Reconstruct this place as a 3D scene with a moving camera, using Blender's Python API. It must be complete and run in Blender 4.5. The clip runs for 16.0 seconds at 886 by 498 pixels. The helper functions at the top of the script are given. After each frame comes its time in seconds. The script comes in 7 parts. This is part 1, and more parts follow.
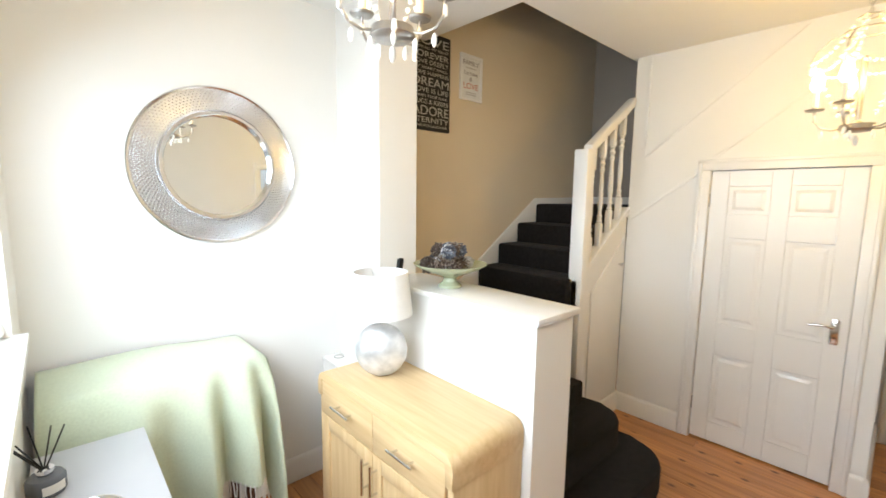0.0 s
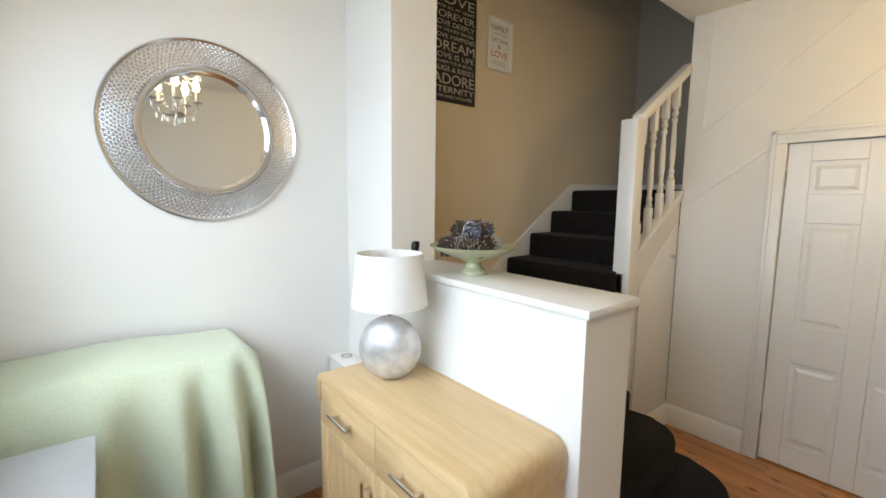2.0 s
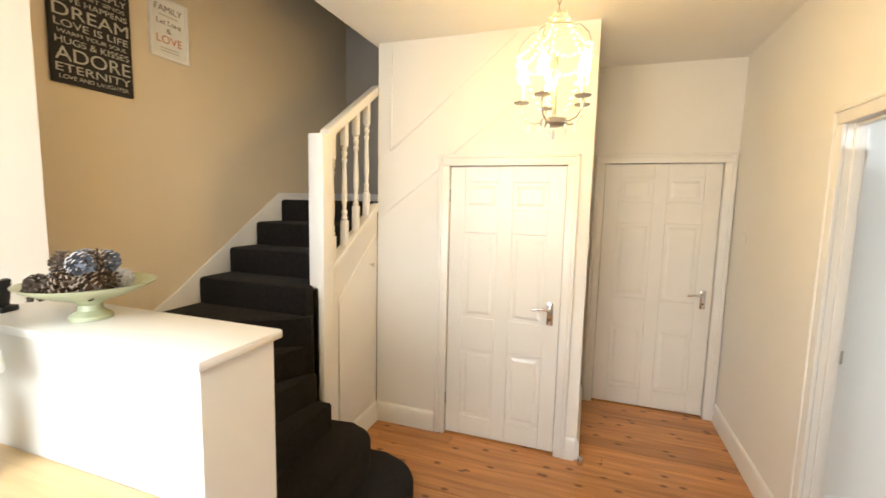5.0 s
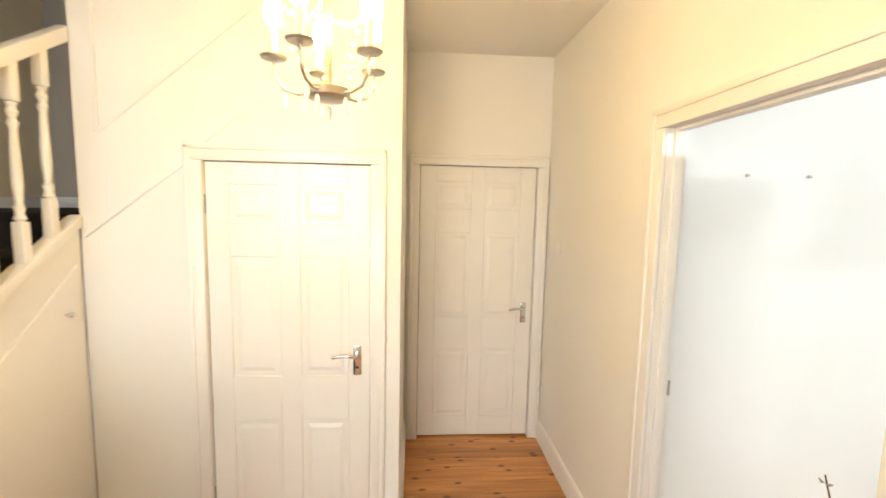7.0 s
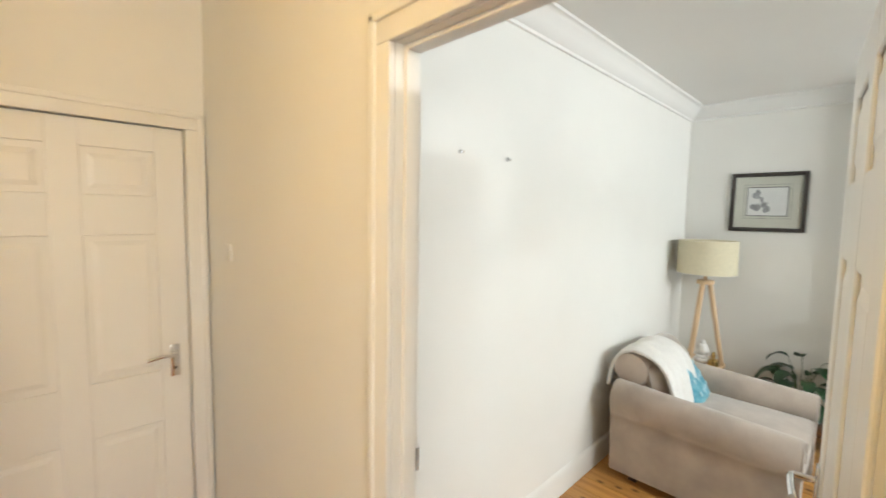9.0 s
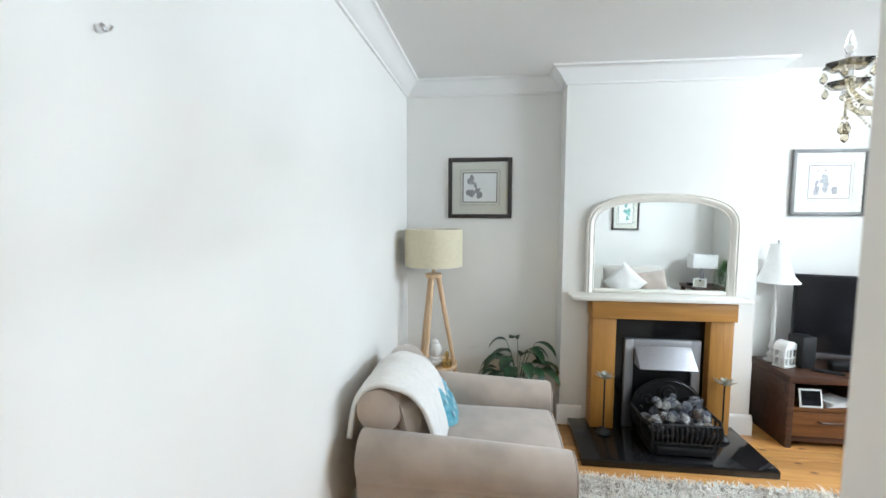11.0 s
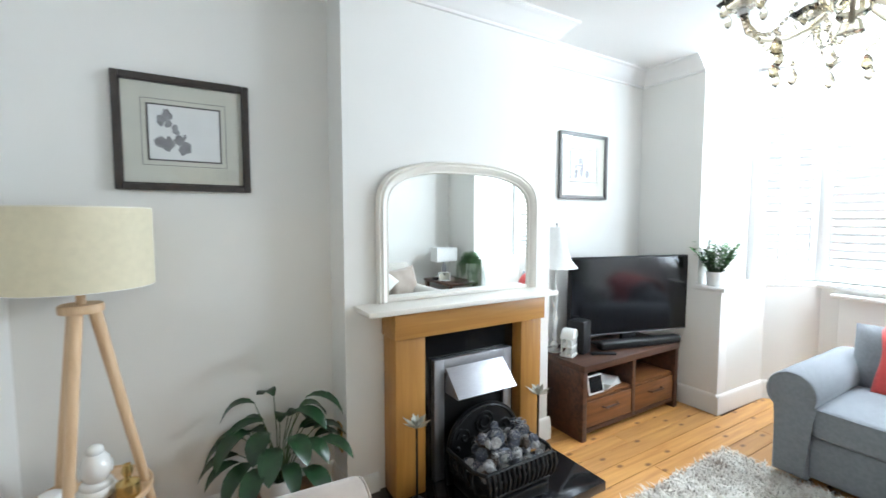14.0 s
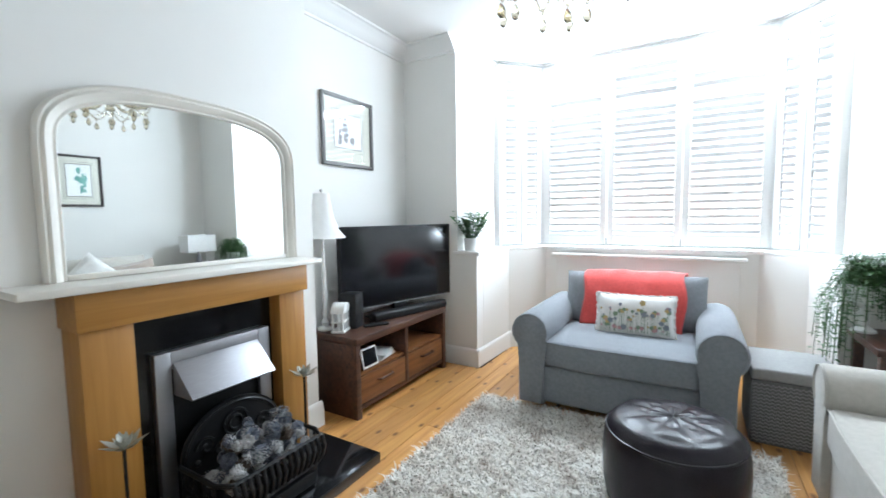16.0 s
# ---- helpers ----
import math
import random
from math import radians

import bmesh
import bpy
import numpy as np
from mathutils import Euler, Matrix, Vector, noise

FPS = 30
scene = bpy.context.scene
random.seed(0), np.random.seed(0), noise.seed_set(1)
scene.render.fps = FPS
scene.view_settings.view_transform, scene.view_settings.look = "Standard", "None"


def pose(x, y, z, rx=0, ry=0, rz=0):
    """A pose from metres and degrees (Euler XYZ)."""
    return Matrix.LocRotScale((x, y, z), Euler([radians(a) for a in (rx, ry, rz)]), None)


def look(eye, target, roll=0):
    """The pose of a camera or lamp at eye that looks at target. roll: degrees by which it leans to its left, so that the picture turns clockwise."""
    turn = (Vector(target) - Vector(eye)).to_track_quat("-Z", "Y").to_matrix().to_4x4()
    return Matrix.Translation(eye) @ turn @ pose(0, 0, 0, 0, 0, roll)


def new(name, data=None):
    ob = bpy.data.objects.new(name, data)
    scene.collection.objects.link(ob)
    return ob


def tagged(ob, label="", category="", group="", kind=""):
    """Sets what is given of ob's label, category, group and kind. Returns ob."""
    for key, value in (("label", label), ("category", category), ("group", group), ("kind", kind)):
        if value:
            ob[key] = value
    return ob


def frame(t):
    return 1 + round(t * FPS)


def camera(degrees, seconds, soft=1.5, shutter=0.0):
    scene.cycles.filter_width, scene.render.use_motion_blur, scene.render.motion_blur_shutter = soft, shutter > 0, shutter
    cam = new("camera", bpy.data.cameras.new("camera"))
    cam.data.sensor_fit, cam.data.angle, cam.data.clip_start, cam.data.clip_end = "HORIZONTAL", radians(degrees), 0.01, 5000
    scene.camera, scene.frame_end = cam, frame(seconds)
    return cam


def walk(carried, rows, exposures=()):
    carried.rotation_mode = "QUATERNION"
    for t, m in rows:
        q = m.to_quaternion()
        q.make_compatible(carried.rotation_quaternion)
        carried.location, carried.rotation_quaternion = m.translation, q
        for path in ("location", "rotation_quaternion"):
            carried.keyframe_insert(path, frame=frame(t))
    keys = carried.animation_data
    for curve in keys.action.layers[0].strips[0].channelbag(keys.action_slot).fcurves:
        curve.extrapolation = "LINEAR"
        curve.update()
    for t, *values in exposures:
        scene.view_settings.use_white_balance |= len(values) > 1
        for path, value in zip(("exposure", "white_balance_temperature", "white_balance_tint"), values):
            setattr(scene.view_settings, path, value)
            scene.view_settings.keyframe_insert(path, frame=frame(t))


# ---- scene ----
cam = camera(92.6, 16.0, 1.5, 0.3)
PATH = [
    (0, (0.51, 0.588, 1.704), (1.855, 2.048, 1.46), 0.8),
    (0.5, (0.581, 0.668, 1.68), (1.778, 2.252, 1.438), 0.7),
    (1, (0.62, 0.75, 1.645), (1.793, 2.353, 1.404), 0.7),
    (1.5, (0.667, 0.805, 1.599), (1.845, 2.404, 1.362), 0.7),
    (2, (0.752, 0.82, 1.563), (2.002, 2.365, 1.333), 0.7),
    (2.5, (0.811, 0.805, 1.554), (2.197, 2.229, 1.331), 0.8),
    (3, (0.856, 0.769, 1.561), (2.394, 2.03, 1.344), 1.0),
    (3.5, (0.891, 0.725, 1.567), (2.545, 1.83, 1.36), 1.1),
    (4, (0.921, 0.687, 1.581), (2.677, 1.623, 1.378), 1.2),
    (4.2, (0.931, 0.667, 1.593), (2.72, 1.537, 1.386), 1.2),
    (6.3, (1.455, 0.503, 1.731), (3.427, 0.759, 1.519), 1.2),
    (6.5, (1.537, 0.528, 1.732), (3.519, 0.69, 1.521), 1.1),
    (7, (1.772, 0.522, 1.722), (3.758, 0.39, 1.517), 1.2),
    (7.5, (1.996, 0.473, 1.715), (3.953, 0.121, 1.51), 1.2),
    (8, (2.19, 0.41, 1.714), (4.081, -0.207, 1.51), 1.1),
    (8.5, (2.391, 0.321, 1.702), (4.133, -0.641, 1.502), 1.3),
    (9, (2.555, 0.196, 1.645), (3.97, -1.207, 1.479), 1.0),
    (9.5, (2.705, 0.01, 1.590), (3.825, -1.643, 1.468), 0.3),
    (10, (2.826, -0.252, 1.587), (3.543, -2.114, 1.448), 0.1),
    (10.2, (2.862, -0.353, 1.58), (3.445, -2.261, 1.443), 0.1),
    (12.3, (3.303, -1.225, 1.569), (3.06, -3.202, 1.392), 0.7),
    (12.5, (3.306, -1.328, 1.572), (2.95, -3.288, 1.394), 0.7),
    (13, (3.283, -1.55, 1.518), (2.708, -3.459, 1.362), 0.4),
    (13.5, (3.227, -1.765, 1.471), (2.448, -3.602, 1.325), 0.3),
    (14, (3.161, -1.925, 1.424), (2.136, -3.637, 1.284), -0.0),
    (14.5, (3.097, -2.048, 1.359), (1.835, -3.594, 1.226), -0.3),
    (15, (3.001, -2.098, 1.296), (1.57, -3.488, 1.156), -0.5),
    (15.5, (2.934, -2.064, 1.263), (1.352, -3.279, 1.112), -0.6),
    (16, (2.902, -2.003, 1.218), (1.188, -3.022, 1.063), -0.8),
]
EXPOSURES = [(0.0, -0.10, 6300, 10), (1.0, -0.52, 6250, 10), (2.0, -0.70, 6250, 10), (3.0, -0.74, 6350, 10), (3.5, -0.60, 6550, 10), (4.2, -0.2, 6800, 11),
             (6.3, 0.36, 7200, 11), (8.0, 0.33, 7200, 11), (9.0, 0.10, 7300, 10), (10.2, 0.08, 6700, 10), (12.3, 0.12, 6350, 10), (14.0, 0.18, 6350, 10),
             (15.3, 0.0, 6300, 10), (16.0, -0.14, 6250, 10)]
walk(cam, [(t, look(eye, target, roll)) for t, eye, target, roll in PATH], EXPOSURES)

# ---- light ----
world = bpy.data.worlds.new("sky")
scene.world = world
world.use_nodes = True
wn = world.node_tree.nodes
sky = wn.new("ShaderNodeTexSky")
sky.sky_type, sky.sun_disc = "NISHITA", False
sky.sun_elevation, sky.sun_rotation = radians(38), radians(-70)
world.node_tree.links.new(sky.outputs["Color"], wn["Background"].inputs["Color"])
wn["Background"].inputs["Strength"].default_value = 0.15


def lamp(name, kind, m, energy, color=(1, 1, 1), **more):
    data = bpy.data.lights.new(name, kind)
    data.energy, data.color = energy, color
    ob = new(name, data)
    ob.matrix_world = m
    if kind == "AREA":
        data.shape, data.size, data.size_y = "RECTANGLE", more["w"], more["h"]
    elif kind == "POINT":
        data.shadow_soft_size = more["r"]
    else:
        data.angle = radians(more["angle"])
    return ob


DAY = (0.76, 0.89, 1.0)
WARM = (1.0, 0.61, 0.11)
lamp("sun", "SUN", look((-6, -3, 6), (0, 0, 0)), 1.0, (1, 0.96, 0.9), angle=10)
lamp("bay_daylight", "AREA", look((-1.62, -2.38, 1.95), (1.5, -2.38, 1.35)), 34, DAY, w=2.3, h=2.0)
lamp("bay_side_daylight", "AREA", look((-1.45, -0.7, 1.65), (0.6, -2.6, 1.4)), 24, DAY, w=1.7, h=2.2)
lamp("bay_far_daylight", "AREA", look((-1.4, -4.1, 1.65), (0.6, -2.0, 1.4)), 24, DAY, w=1.7, h=2.2)
# added strip lamps over the shutter rails, room side, to brighten the lounge
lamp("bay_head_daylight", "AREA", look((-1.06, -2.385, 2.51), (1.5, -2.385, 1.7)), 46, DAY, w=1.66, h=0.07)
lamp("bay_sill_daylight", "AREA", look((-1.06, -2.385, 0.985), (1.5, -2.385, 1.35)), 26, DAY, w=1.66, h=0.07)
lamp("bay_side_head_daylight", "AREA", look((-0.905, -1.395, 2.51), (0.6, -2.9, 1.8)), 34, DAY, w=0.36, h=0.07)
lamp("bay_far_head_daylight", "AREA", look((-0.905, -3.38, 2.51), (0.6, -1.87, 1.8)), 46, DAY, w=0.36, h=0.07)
# also fills the added southern part of the window
lamp("dining_daylight", "AREA", look((0.06, 1.63, 1.83), (1.1, 1.63, 0.75)), 68, DAY, w=1.8, h=1.15)

# ---- materials ----


def mat(name, color, rough=0.5, metal=0.0, vary=0.08, scale=6.0, bump=0.02, bscale=120.0, second=None, stretch=(1, 1, 1),
        sheen=0.0, spec=0.5, rand=0.0, emit=0.0, alpha_glass=False, coat=0.0):
    """A surface with two scales of colour change and a fine relief."""
    m = bpy.data.materials.new(name)
    m.use_nodes = True
    n, l = m.node_tree.nodes, m.node_tree.links
    b = n["Principled BSDF"]
    b.inputs["Roughness"].default_value, b.inputs["Metallic"].default_value = rough, metal
    b.inputs["Specular IOR Level"].default_value = spec
    b.inputs["Sheen Weight"].default_value = sheen
    b.inputs["Coat Weight"].default_value = coat
    tc = n.new("ShaderNodeTexCoord")
    mp = n.new("ShaderNodeMapping")
    mp.inputs["Scale"].default_value = stretch
    l.new(tc.outputs["Object"], mp.inputs["Vector"])
    big = n.new("ShaderNodeTexNoise")
    big.inputs["Scale"].default_value, big.inputs["Detail"].default_value = scale, 4
    l.new(mp.outputs["Vector"], big.inputs["Vector"])
    mix = n.new("ShaderNodeMix")
    mix.data_type = "RGBA"
    c2 = second or tuple(c * (1 - vary) for c in color)
    mix.inputs["A"].default_value, mix.inputs["B"].default_value = (*color, 1), (*c2, 1)
    ramp = n.new("ShaderNodeMapRange")
    ramp.inputs["From Min"].default_value, ramp.inputs["From Max"].default_value = 0.35, 0.68
    l.new(big.outputs["Fac"], ramp.inputs["Value"])
    l.new(ramp.outputs["Result"], mix.inputs["Factor"])
    out = mix.outputs["Result"]
    if rand:
        info, hsv = n.new("ShaderNodeObjectInfo"), n.new("ShaderNodeHueSaturation")
        mr = n.new("ShaderNodeMapRange")
        mr.inputs["To Min"].default_value, mr.inputs["To Max"].default_value = 1 - rand, 1 + rand
        l.new(info.outputs["Random"], mr.inputs["Value"])
        l.new(mr.outputs["Result"], hsv.inputs["Value"])
        l.new(out, hsv.inputs["Color"])
        out = hsv.outputs["Color"]
    l.new(out, b.inputs["Base Color"])
    if bump:
        fine = n.new("ShaderNodeTexNoise")
        fine.inputs["Scale"].default_value, fine.inputs["Detail"].default_value = bscale, 3
        l.new(mp.outputs["Vector"], fine.inputs["Vector"])
        bp = n.new("ShaderNodeBump")
        bp.inputs["Strength"].default_value, bp.inputs["Distance"].default_value = min(1.0, bump * 10), 0.002
        l.new(fine.outputs["Fac"], bp.inputs["Height"])
        l.new(bp.outputs["Normal"], b.inputs["Normal"])
    if emit:
        b.inputs["Emission Color"].default_value = (*color, 1)
        b.inputs["Emission Strength"].default_value = emit
    if alpha_glass:
        b.inputs["Transmission Weight"].default_value = 1.0
        b.inputs["IOR"].default_value = 1.45
    return m


def wood(name, light, dark, along="X", rough=0.4, knots=0.0, rand=0.0, scale=1.0, coat=0.0):
    """Wood with grain along one axis, growth bands and, where asked, knots."""
    m = bpy.data.materials.new(name)
    m.use_nodes = True
    n, l = m.node_tree.nodes, m.node_tree.links
    b = n["Principled BSDF"]
    b.inputs["Roughness"].default_value = rough
    b.inputs["Coat Weight"].default_value = coat
    b.inputs["Coat Roughness"].default_value = 0.25
    tc, mp = n.new("ShaderNodeTexCoord"), n.new("ShaderNodeMapping")
    s = [14.0 * scale] * 3
    s["XYZ".index(along)] = 0.9 * scale
    mp.inputs["Scale"].default_value = s
    vec = tc.outputs["Object"]
    if rand:
        info, off = n.new("ShaderNodeObjectInfo"), n.new("ShaderNodeVectorMath")
        comb, mul = n.new("ShaderNodeCombineXYZ"), n.new("ShaderNodeMath")
        mul.operation, mul.inputs[1].default_value = "MULTIPLY", 37.0
        l.new(info.outputs["Random"], mul.inputs[0])
        for k in "XYZ":
            l.new(mul.outputs[0], comb.inputs[k])
        off.operation = "ADD"
        l.new(vec, off.inputs[0])
        l.new(comb.outputs[0], off.inputs[1])
        vec = off.outputs[0]
    l.new(vec, mp.inputs["Vector"])
    g = n.new("ShaderNodeTexNoise")
    g.inputs["Scale"].default_value, g.inputs["Detail"].default_value, g.inputs["Distortion"].default_value = 2.2, 6, 0.6
    l.new(mp.outputs["Vector"], g.inputs["Vector"])
    ramp = n.new("ShaderNodeValToRGB")
    ramp.color_ramp.elements[0].position, ramp.color_ramp.elements[1].position = 0.3, 0.7
    ramp.color_ramp.elements[0].color, ramp.color_ramp.elements[1].color = (*dark, 1), (*light, 1)
    l.new(g.outputs["Fac"], ramp.inputs["Fac"])
    out = ramp.outputs["Color"]
    if knots:
        kp = n.new("ShaderNodeMapping")
        ks = [6.2] * 3
        ks["XYZ".index(along)] = 3.4
        kp.inputs["Scale"].default_value = ks
        l.new(vec, kp.inputs["Vector"])
        v = n.new("ShaderNodeTexVoronoi")
        v.voronoi_dimensions = "2D"
        v.inputs["Scale"].default_value = 1.1
        l.new(kp.outputs["Vector"], v.inputs["Vector"])
        kr = n.new("ShaderNodeMapRange")
        kr.inputs["From Min"].default_value, kr.inputs["From Max"].default_value = 0.04, 0.12
        kr.inputs["To Min"].default_value, kr.inputs["To Max"].default_value = knots, 0.0
        l.new(v.outputs["Distance"], kr.inputs["Value"])
        km = n.new("ShaderNodeMix")
        km.data_type = "RGBA"
        km.inputs["B"].default_value = (dark[0] * 0.3, dark[1] * 0.22, dark[2] * 0.2, 1)
        l.new(kr.outputs["Result"], km.inputs["Factor"])
        l.new(out, km.inputs["A"])
        out = km.outputs["Result"]
    if rand:
        hsv, mr = n.new("ShaderNodeHueSaturation"), n.new("ShaderNodeMapRange")
        mr.inputs["To Min"].default_value, mr.inputs["To Max"].default_value = 1 - rand, 1 + rand
        l.new(info.outputs["Random"], mr.inputs["Value"])
        l.new(mr.outputs["Result"], hsv.inputs["Value"])
        l.new(out, hsv.inputs["Color"])
        out = hsv.outputs["Color"]
    l.new(out, b.inputs["Base Color"])
    bp = n.new("ShaderNodeBump")
    bp.inputs["Strength"].default_value, bp.inputs["Distance"].default_value = 0.25, 0.001
    l.new(g.outputs["Fac"], bp.inputs["Height"])
    l.new(bp.outputs["Normal"], b.inputs["Normal"])
    return m


WALL = mat("wall_paint", (0.80, 0.785, 0.75), 0.75, vary=0.03, scale=1.6, bump=0.012, bscale=160)
CEIL = mat("ceiling_paint", (0.82, 0.81, 0.79), 0.85, vary=0.03, scale=1.2, bump=0.015, bscale=90)
TRIM = mat("satin_white_trim", (0.80, 0.785, 0.755), 0.32, vary=0.03, scale=3, bump=0.006, bscale=60)
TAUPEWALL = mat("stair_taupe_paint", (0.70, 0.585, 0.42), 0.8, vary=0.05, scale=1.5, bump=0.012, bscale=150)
# stairwell wall colour, darkened for the little light that reaches it
SHADEDWALL = mat("stairwell_shade_grey", (0.42, 0.375, 0.325), 0.8, vary=0.05, scale=2, bump=0.012, bscale=150)
PINE = wood("pine_floorboard", (0.66, 0.345, 0.105), (0.46, 0.205, 0.056), "X", 0.36, knots=0.9, rand=0.16, coat=0.25)
# hall copy of the pine, darker and redder for the low light there
PINEHALL = wood("dim_pine_floorboard", (0.60, 0.275, 0.09), (0.37, 0.145, 0.045), "X", 0.36, knots=0.9, rand=0.18, coat=0.2)
SUBFLOOR = mat("dark_subfloor", (0.06, 0.035, 0.02), 0.9)
OAK = wood("pale_oak", (0.66, 0.485, 0.27), (0.56, 0.385, 0.195), "Y", 0.42, scale=1.2)
OAKV = wood("pale_oak_upright", (0.66, 0.485, 0.27), (0.56, 0.385, 0.195), "Z", 0.42, scale=1.2)
FIREOAK = wood("honey_oak", (0.45, 0.215, 0.048), (0.35, 0.155, 0.030), "X", 0.4, scale=1.1)
FIREOAKV = wood("honey_oak_upright", (0.45, 0.215, 0.048), (0.35, 0.155, 0.030), "Z", 0.4, scale=1.1)
WALNUT = wood("dark_walnut", (0.10, 0.040, 0.020), (0.035, 0.013, 0.008), "X", 0.40, scale=1.2)
WALNUTMID = wood("mid_walnut", (0.24, 0.092, 0.028), (0.12, 0.042, 0.014), "X", 0.36, scale=1.3)
BEECH = wood("pale_beech", (0.68, 0.48, 0.30), (0.58, 0.38, 0.22), "Z", 0.45, scale=1.5)
CARPET = mat("charcoal_carpet", (0.017, 0.0145, 0.0135), 1.0, vary=0.35, scale=40, bump=0.09, bscale=420, sheen=0.04, spec=0.1)
CHROME = mat("polished_chrome", (0.75, 0.75, 0.76), 0.12, 1.0, vary=0.04, bump=0)
STEEL = mat("brushed_steel", (0.40, 0.40, 0.42), 0.45, 1.0, vary=0.08, scale=30, stretch=(1, 1, 14), bump=0.01)
SILVERLEAF = mat("silver_leaf_ceramic", (0.76, 0.755, 0.75), 0.42, 0.5, vary=0.34, scale=15, bump=0.03, bscale=40)
MIRROR = mat("mirror_glass", (0.90, 0.92, 0.91), 0.015, 1.0, vary=0.0, bump=0)
BLACK = mat("matt_black", (0.010, 0.010, 0.011), 0.45, vary=0.2, scale=20, bump=0.01, spec=0.3)
GLOSSBLACK = mat("polished_black_granite", (0.010, 0.010, 0.011), 0.10, vary=0.3, scale=60, bump=0)
CASTIRON = mat("black_cast_iron", (0.014, 0.014, 0.015), 0.42, 0.3, vary=0.3, scale=30, bump=0.05, bscale=160)
SCREEN = mat("tv_screen", (0.006, 0.006, 0.008), 0.13, vary=0.1, bump=0)
WHITECLOTH = mat("white_lampshade_linen", (0.80, 0.79, 0.77), 0.9, vary=0.04, scale=30, bump=0.04, bscale=600)
CREAMSHADE = mat("cream_linen_shade", (0.66, 0.60, 0.44), 0.9, vary=0.06, scale=40, bump=0.05, bscale=500)
THROW = mat("sage_green_throw", (0.53, 0.585, 0.44), 0.95, vary=0.09, scale=110, bump=0.09, bscale=260, sheen=0.3, spec=0.2)
# broad tone changes in the velvet colour imitate its uneven sheen
VELVET = mat("taupe_velvet", (0.45, 0.375, 0.32), 0.85, vary=0.24, scale=5, bump=0.04, bscale=240, sheen=0.5, spec=0.2)
WHITETHROW = mat("white_wool_throw", (0.78, 0.76, 0.73), 0.95, vary=0.06, scale=40, bump=0.09, bscale=180, sheen=0.3, spec=0.2)
GREYCLOTH = mat("grey_upholstery", (0.25, 0.265, 0.285), 0.92, vary=0.14, scale=60, bump=0.06, bscale=420, sheen=0.25, spec=0.2)
CREAMSOFA = mat("oatmeal_upholstery", (0.52, 0.49, 0.44), 0.92, vary=0.1, scale=50, bump=0.06, bscale=350, sheen=0.3, spec=0.2)
CORAL = mat("coral_throw", (0.72, 0.10, 0.09), 0.95, vary=0.12, scale=60, bump=0.08, bscale=240, sheen=0.3, spec=0.2)
TEAL = mat("teal_cushion_cloth", (0.03, 0.26, 0.36), 0.8, vary=0.0, second=(0.20, 0.46, 0.55), scale=16, bump=0.04, bscale=300, sheen=0.2)
PALEGREY = mat("pale_grey_laminate", (0.46, 0.46, 0.48), 0.35, vary=0.04, scale=5, bump=0.005)
LEATHER = mat("dark_brown_leather", (0.012, 0.008, 0.013), 0.30, vary=0.3, scale=18, bump=0.05, bscale=130, spec=0.35)
LEAF = mat("dark_green_leaf", (0.018, 0.060, 0.020), 0.34, vary=0.0, second=(0.009, 0.030, 0.012), scale=22, bump=0.04, bscale=60)
LEAFLIGHT = mat("fresh_green_leaf", (0.055, 0.16, 0.035), 0.45, vary=0.0, second=(0.025, 0.085, 0.02), scale=25, bump=0.03)
STEMMAT = mat("green_stem", (0.06, 0.11, 0.04), 0.6)
CERAMIC = mat("white_glazed_ceramic", (0.78, 0.77, 0.75), 0.22, vary=0.03, scale=8, bump=0.0)
GLASS = mat("clear_glass", (1, 1, 1), 0.02, vary=0, bump=0, alpha_glass=True)
CRYSTAL = mat("clear_crystal", (0.96, 0.94, 0.90), 0.08, vary=0, bump=0, alpha_glass=True)
CRYSTAL.node_tree.nodes["Principled BSDF"].inputs["Transmission Weight"].default_value = 0.4
AMBER = mat("smoky_amber_crystal", (0.80, 0.73, 0.58), 0.05, vary=0.1, bump=0, alpha_glass=True)
PEWTER = mat("dull_pewter", (0.46, 0.44, 0.42), 0.32, 0.9, vary=0.2, scale=30)
BULB = mat("lit_candle_bulb", (1.0, 0.80, 0.48), 0.4, vary=0, bump=0, emit=22)
CANDLE = mat("ivory_candle_tube", (0.74, 0.68, 0.55), 0.5)
PAPER = mat("picture_mount", (0.60, 0.585, 0.50), 0.9, vary=0.03, scale=20, bump=0.02, bscale=300)
PAPERWHITE = mat("print_paper", (0.76, 0.75, 0.72), 0.9, vary=0.03, scale=20)
DARKFRAME = mat("dark_bronze_frame", (0.045, 0.035, 0.03), 0.35, vary=0.3, scale=20)
GREYFRAME = mat("pewter_picture_frame", (0.16, 0.155, 0.15), 0.4, 0.3, vary=0.2, scale=25)
INK = mat("grey_ink_wash", (0.34, 0.33, 0.33), 0.9, vary=0.4, scale=40)
CREAMPAINT = mat("cream_painted_frame", (0.77, 0.735, 0.67), 0.45, vary=0.04, scale=6, bump=0.02)
CONE = mat("pine_cone_brown", (0.10, 0.065, 0.045), 0.8, vary=0.4, scale=40, rand=0.35)
CONEFROST = mat("frosted_pine_cone", (0.60, 0.59, 0.59), 0.8, vary=0.35, scale=60, rand=0.2)
CONEBLUE = mat("blue_grey_pine_cone", (0.13, 0.145, 0.19), 0.8, vary=0.4, scale=60, rand=0.3)
CELADON = mat("celadon_glaze", (0.44, 0.46, 0.30), 0.25, vary=0.12, scale=12)
RUG = mat("shaggy_rug_pile", (0.76, 0.71, 0.65), 0.95, vary=0.0, second=(0.56, 0.51, 0.45), scale=9, bump=0.06, bscale=240, spec=0.15)
